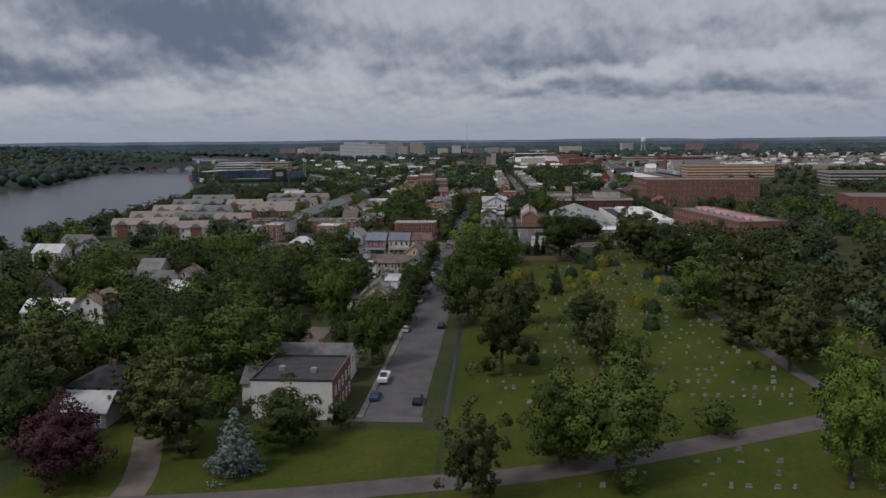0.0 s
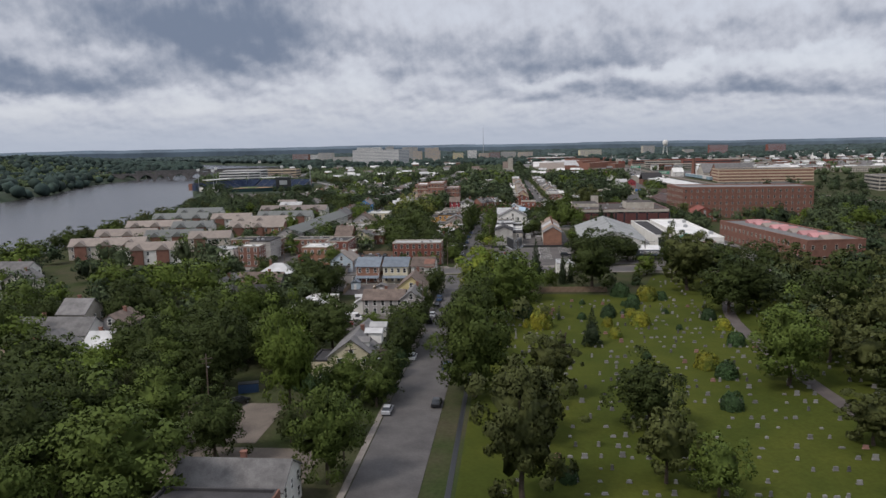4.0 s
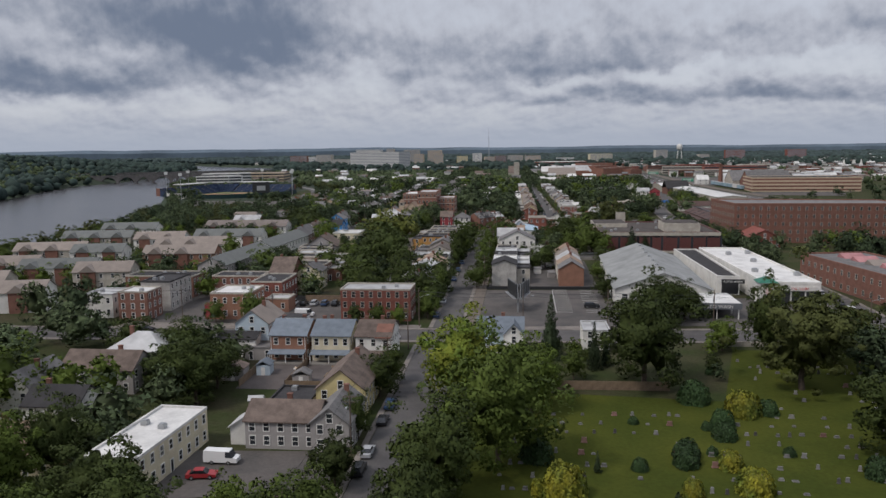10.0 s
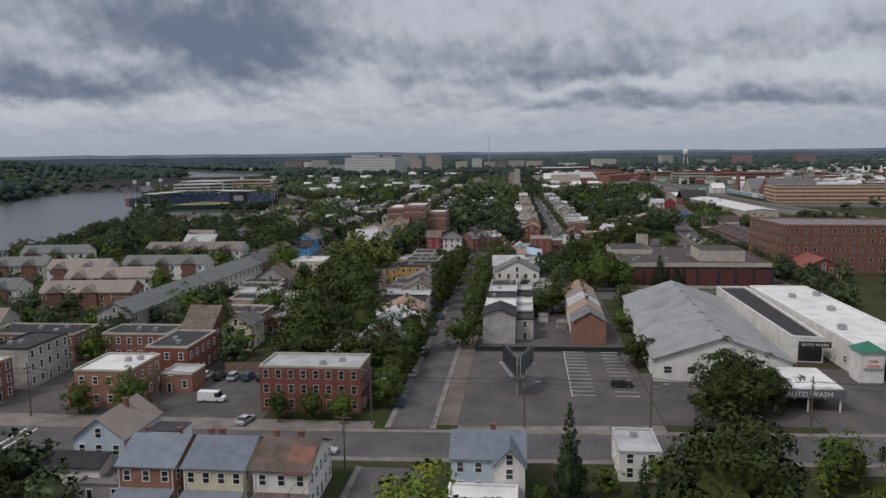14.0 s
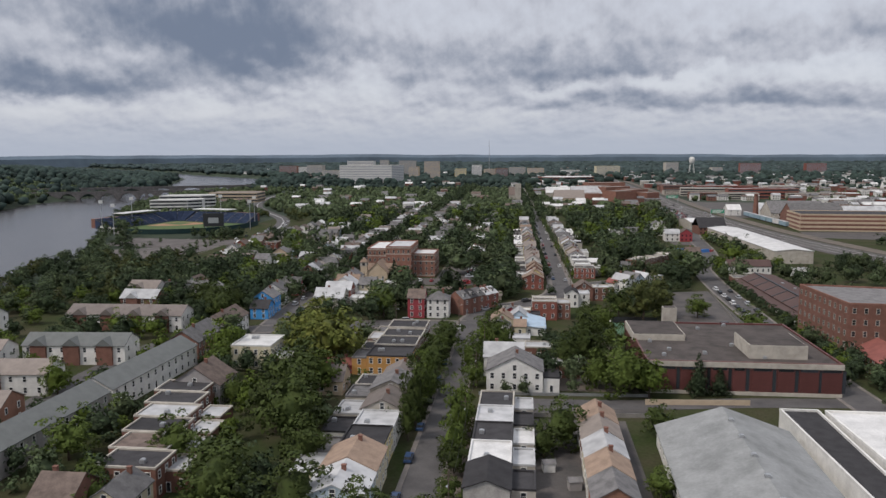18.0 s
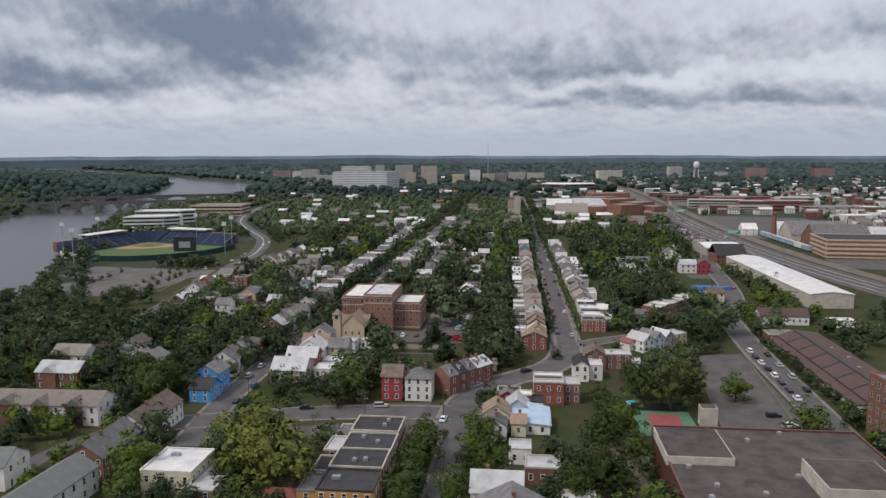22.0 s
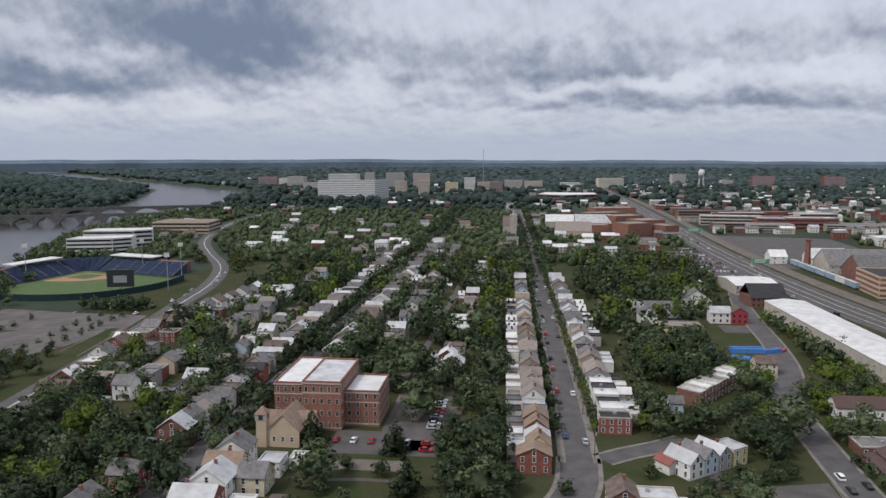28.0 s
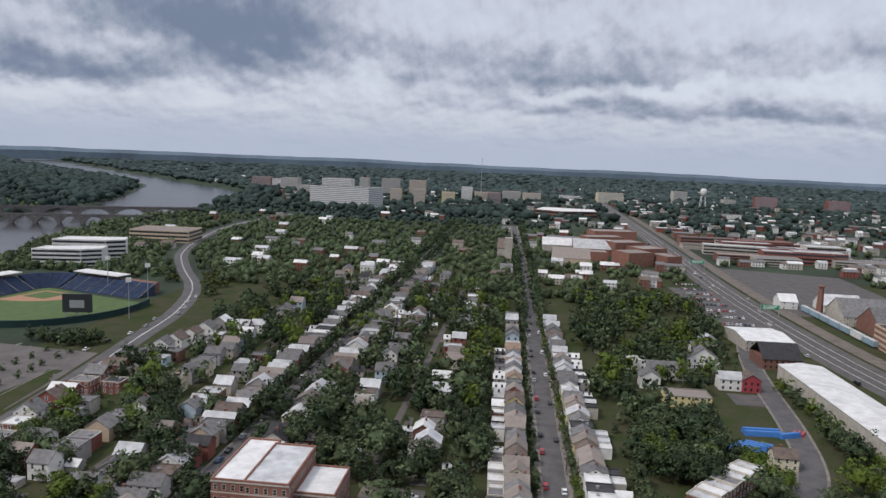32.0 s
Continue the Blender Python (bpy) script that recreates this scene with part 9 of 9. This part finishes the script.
fill(-190, -6, 780, 1090, 230, 9, 15, "adadb", 1.2)
fill(42, 140, 690, 1090, 160, 9, 15, "ddab", 1.2)
fill(-320, -203, 680, 768, 80, 6, 10, "adwd", 0.5)
for k in range(16):
    tree(-268 + 2.6 * k + rng.uniform(-1, 1), 871 + rng.uniform(-5, 6), rng.uniform(6, 9), rng.uniform(4, 5.5), rng.choice("adb"))
for k in range(24):
    for o in (11.5, 15.0):
        y = 690 + 9 * k + o
        tree(along(RIVER_RD, y) + o + rng.uniform(-1, 1), y, rng.uniform(4.8, 7.5), rng.uniform(2.8, 3.8), rng.choice("adw"))
fill(-330, -225, 980, 1100, 30, 6, 9, "aw", 2.0)
for k in range(26):
    tree((-232, -247, -284, -306)[k % 4] + rng.uniform(-1, 1), 784 + 11.5 * (k // 4) + rng.uniform(-2, 2), rng.uniform(3.4, 5), 1.8, "a")
for line_, off in (([(-101, 605), (-101, 650), (-98, 800), (-97, 1040)], 6.0),):
    for (ax, ay), (bx, by) in zip(line_, line_[1:]):
        n = int(math.hypot(bx - ax, by - ay) / 8)
        for k in range(n):
            u = (k + rng.uniform(0, 0.6)) / n
            for s_ in (-1, 1):
                if rng.random() < (0.7 if s_ < 0 else 0.0 if ay < 640 else 0.4):
                    tree(ax + (bx - ax) * u + s_ * off, ay + (by - ay) * u, rng.uniform(7, 10), rng.uniform(3.2, 4.6), rng.choice("dda"))
for k in range(60):
    y = 960 + 12.5 * k
    for cx in (15.0 - 0.022 * (y - 960), -97.5):
        for s_ in (-1, 1):
            if rng.random() < 0.8:
                tree(cx + s_ * rng.uniform(5.6, 7.5), y + rng.uniform(-4, 4), rng.uniform(9, 13), rng.uniform(4.4, 6.2), rng.choice("dad"))
fill(48, 87, 745, 806, 34, 11, 15, "dda", 1.0)
for k in range(17):
    tree(143.5 - 0.35 * k + rng.uniform(-1, 1), 762 + 8.4 * k, rng.uniform(6, 9), rng.uniform(3.2, 4.4), rng.choice("dab"))
for k in range(8):
    tree(66 + 4.2 * k, 701 + 4.7 * k, 5.5 + k % 3, 3.2 + 0.4 * (k % 2), "daad"[k % 4])
    tree(50 + 4.4 * k, 648 + 2.0 * k, 4.5 + k % 2, 2.4, "ad"[k % 2])
fill(36, 62, 600, 626, 8, 6, 9, "dda", 1.0)
fill(185, 480, 440, 980, 190, 8, 12, "add", 3.0)
for x0, x1, y0, y1, n in ((-180, -104, 590, 1060, 230), (-92, -6, 600, 1060, 230), (42, 140, 690, 1060, 150), (-120, -42, 400, 590, 50)):
    fill(x0, x1, y0, y1, n, 2.4, 4.5, "aadb", 0.3)
grow_loose()

# ---- poles, wires, lamps, fences ----
POLE = Build().tube((0, 0, -1), (0, 0, 11), 0.17, 0.11, 7).mesh("pole", [M["pole"]])
ARM = Build().box(-1.2, 1.2, -0.06, 0.06, 9.9, 10.05).box(-0.9, 0.9, -0.05, 0.05, 9.0, 9.12).mesh("crossarm", [M["pole"]])
DRUM = Build().tube((0.35, 0, 7.6), (0.35, 0, 8.7), 0.26, 0.26, 8).mesh("transformer", [M["steel"]])
BRACKET = Build().tube((0, 0, 8.2), (0, -2.4, 9.0), 0.04, 0.04, 5).box(-0.15, 0.15, -3.0, -2.3, 8.92, 9.06).mesh("street_light", [M["steel"]])


def pole(x, y, rot=0, drum=False, light=False):
    e = thing("utility_pole", x, y, "weathered wooden utility pole with a crossarm", "utility pole", rot, group="utility poles")
    part("post", POLE, e)
    part("crossarm", ARM, e)
    if drum:
        part("transformer", DRUM, e)
    if light:
        part("street_light", BRACKET, e)
    return (x, y, gz(x, y) + 10.0)


def wire(a, b, dx=0.0, dz=0.0, sag=0.7):
    bl = Build()
    pts = []
    for k in range(9):
        u = k / 8
        pts.append((a[0] + (b[0] - a[0]) * u + dx, a[1] + (b[1] - a[1]) * u, a[2] + (b[2] - a[2]) * u + dz - sag * 4 * u * (1 - u)))
    vs = [(px + ox, py + oy, pz + oz) for px, py, pz in pts for ox, oy, oz in ((0, 0, 0.03), (0.025, 0.025, -0.02), (-0.025, -0.025, -0.02))]
    bl.add(vs, [(3 * k + j, 3 * k + (j + 1) % 3, 3 * k + 3 + (j + 1) % 3, 3 * k + 3 + j) for k in range(8) for j in range(3)])
    tagged(new("wire", bl.mesh("wire", [M["dark"]])), "thin overhead cable between the poles", "cable")


line = [pole(x, 360.2 if x < -40 else 361, 90, k % 2 == 0, True) for k, x in enumerate((-128, -97, -70, -28, 1, 24, 52, 92))]
for p, q in zip(line, line[1:]):
    wire(p, q), wire(p, q, dz=-0.95), wire(p, q, dx=0.3, dz=0.05)
line = [pole(-27.6, y, 0, k == 2, k % 2 == 1) for k, y in enumerate((170, 205, 240, 275, 310, 338))]
for p, q in zip(line, line[1:]):
    wire(p, q, 0.9), wire(p, q, -0.9)
line = [pole(-12.6, y, 0, False, True) for y in (420, 460, 500, 545)]
for p, q in zip(line, line[1:]):
    wire(p, q, 0.9), wire(p, q, -0.9)
line = [pole(24.6 - 0.012 * (y - 672), y, 0, k % 3 == 0, k % 2 == 0) for k, y in enumerate(range(672, 1000, 40))]
for p, q in zip(line, line[1:]):
    wire(p, q, 0.9), wire(p, q, -0.9)
for x, y in ((-24.5, 578), (-12, 590), (-48, 568), (-62, 198), (-34, 205), (10, 462), (-90, 580), (-76, 640)):
    pole(x, y, 30, False, True)


def fence(x0, y0, x1, y1, h, m, label, gap=2.4, name="fence"):
    d = Vector((x1 - x0, y1 - y0, 0))
    L = d.length
    e = thing(name, x0, y0, label, "fence", math.degrees(math.atan2(d.y, d.x)))
    n = max(1, int(L / gap))
    d.normalize()
    for k in range(n):
        zz = gz(x0 + d.x * k * L / n, y0 + d.y * k * L / n) - gz(x0, y0)
        part("panel", Build().box(0.03, L / n - 0.03, -0.03, 0.03, -0.2, h).box(-0.06, 0.06, -0.06, 0.06, -0.3, h + 0.12).mesh("panel", [m]), e, m=pose(k * L / n, 0, zz))


fence(8, 310, 31, 310.5, 1.9, M["wood"], "weathered wooden board fence behind the cemetery")
fence(-11.5, 413.2, 27, 414.2, 1.1, M["dark"], "low dark railing at the lot's edge", 4)
fence(-11, 477, 34, 480, 1.2, M["concrete"], "low pale concrete wall along the lot", 6, "wall_fence")
fence(34, 490, 62, 492, 1.6, M["tan"], "pale timber wall beside the warehouse", 4, "wall_fence")
fence(-11.5, 494.4, 36, 496.6, 0.9, M["steel"], "low chain-link fence along the lot", 5)
fence(-70, 392.6, -53, 392.6, 1.9, M["wood"], "wooden board fence behind the parking lot")
fence(-26.5, 130.6, -13.8, 130.6, 0.9, M["concrete"], "low concrete barrier at the end of the street", 3, "wall_fence")
fence(83.6, 572, 91.6, 662, 0.7, M["concrete"], "long pale concrete wall beside the car park", 6, "wall_fence")
fence(-74, 197, -58, 195, 0.9, M["wood"], "low weathered wooden rail fence")
fence(50, 344.5, 94, 347, 1.3, M["stone"], "low pale wall along the cross street", 5, "wall_fence")
fence(36, 589, 54, 589, 2.4, M["dark"], "tall dark wire fence round the court", 3)

for x in (-59.5, -49.4, -39.2):
    fence(x, 307, x, 324.5, 1.7, M["wood"], "weathered board fence between the back yards", 2.9)
fence(-49.4, 307, -39.4, 307, 1.7, M["wood"], "weathered board fence between the back yards", 2.5)
for x, y, w, d, h, wl_, rc in ((-57, 315, 3.0, 3.4, 2.3, "pale", "r_blue"), (-46.5, 309, 3.6, 3.0, 2.2, "grey", "r_grey"), (-62.5, 311, 5, 4, 2.6, "grey", "r_brown"), (-33.5, 318, 2.6, 2.6, 2.2, "white", "r_silver")):
    e = thing("garden_shed", x, y, f"small {SAY[wl_]} garden shed with a pitched roof", "shed", 4)
    part("wall", Build().box(-w / 2, w / 2, 0, d, -0.2, h).mesh("wall", [M[wl_]]), e)
    part("roof", gable_roof(Build(), w / 2, d, h, 0.9, "y", 0.2).mesh("roof", [M[rc]]), e)
    part("door", Build().box(-0.45, 0.45, -0.05, 0.02, 0, 1.9).mesh("door", [M["trim"]]), e)
for k in range(16):
    x, y = rng.uniform(-58, -31), rng.uniform(309, 323)
    e = thing("timber_pile", x, y, "loose pile of boards lying in the yard", "timber", rng.uniform(0, 180))
    for q in range(4):
        part("board", Build().box(-1.3, 1.3, -0.5 + 0.25 * q, -0.3 + 0.25 * q, 0.0, 0.15 + 0.1 * (q % 3)).mesh("board", [M[rng.choice(["wood", "stone", "tan", "white"])]]), e, m=pose(rng.uniform(-0.2, 0.2), 0, 0.05, 0, 0, rng.uniform(-6, 6)))

# dumpster, tarps, pool, kiosk and other yard things
e = thing("dumpster", -57, 207, "dark blue steel waste container in the yard", "dumpster", 20)
e.matrix_basis = e.matrix_basis @ Matrix.Diagonal((0.7, 0.7, 0.8, 1))
part("body", Build().prism([(-3, -1.3), (3, -1.3), (3, 1.3), (-3, 1.3)], 0, 2.4).mesh("body", [M["c_blue"]]), e)
part("rim", Build().box(-3.1, 3.1, -1.4, 1.4, 2.403, 2.55).mesh("rim", [M["dark"]]), e)
for x, y, L, rot in ((110, 806, 16, 4), (110, 809.5, 16, 4), (121, 806, 10, 24), (90, 812, 9, 8), (104, 792, 11, -20), (101, 790.5, 11, -20), (98, 789, 11, -20), (95, 787.5, 10, -20)):
    e = thing("covered_stack", x, y, "stack of goods under a bright blue tarpaulin", "tarpaulin", rot, group="blue tarpaulins")
    part("cover", profile_mesh("cover", [(-L / 2, 0), (L / 2, 0), (L / 2 - 0.3, 2.1), (-L / 2 + 0.3, 2.1)], 1.3, M["tarp"], 0.5), e)
for k in range(3):
    e = thing("covered_stack", 124 + 1.9 * k, 810, "stack of goods under a red tarpaulin", "tarpaulin", 60)
    part("cover", profile_mesh("cover", [(-3, 0), (3, 0), (2.8, 1.3), (-2.8, 1.3)], 0.8, M["c_red"], 0.3), e)
for x, y, r in ((37.5, 592.5, 2.6), (-113, 755, 2.4), (-78, 716, 2.3)):
    e = thing("swimming_pool", x, y, "round garden pool with turquoise water", "pool")
    part("rim", Build().tube((0, 0, -0.2), (0, 0, 1.1), r, r, 18).mesh("rim", [M["trim"]]), e)
    part("pool_water", Build().tube((0, 0, 1.0), (0, 0, 1.13), r * 0.93, r * 0.93, 18).mesh("pool_water", [M["pool"]]), e)
for k in range(26):
    x, y = rng.choice([(-50, 318), (-38, 318), (-46, 300), (-40, 410), (-52, 440), (8, 445), (10, 540), (45, 720), (-60, 640), (-55, 560)])
    x, y = x + rng.uniform(-6, 6), y + rng.uniform(-9, 9)
    if clear(x, y, 1.5):
        e = thing("garden_shed", x, y, "small garden shed with a pitched roof", "shed", rng.choice([0, 90, 10]))
        part("wall", Build().box(-1.3, 1.3, -1, 1, -0.2, 2).mesh("wall", [M[rng.choice(["white", "wood", "grey"])]]), e)
        part("roof", Build().add([(-1.5, -1.2, 1.95), (1.5, -1.2, 1.95), (1.5, 1.2, 1.95), (-1.5, 1.2, 1.95), (-1.5, 0, 2.7), (1.5, 0, 2.7)], [(0, 1, 5, 4), (2, 3, 4, 5), (1, 2, 5), (3, 0, 4), (0, 3, 2, 1)]).mesh("roof", [M[rng.choice(["r_silver", "r_grey", "r_brown"])]]), e)
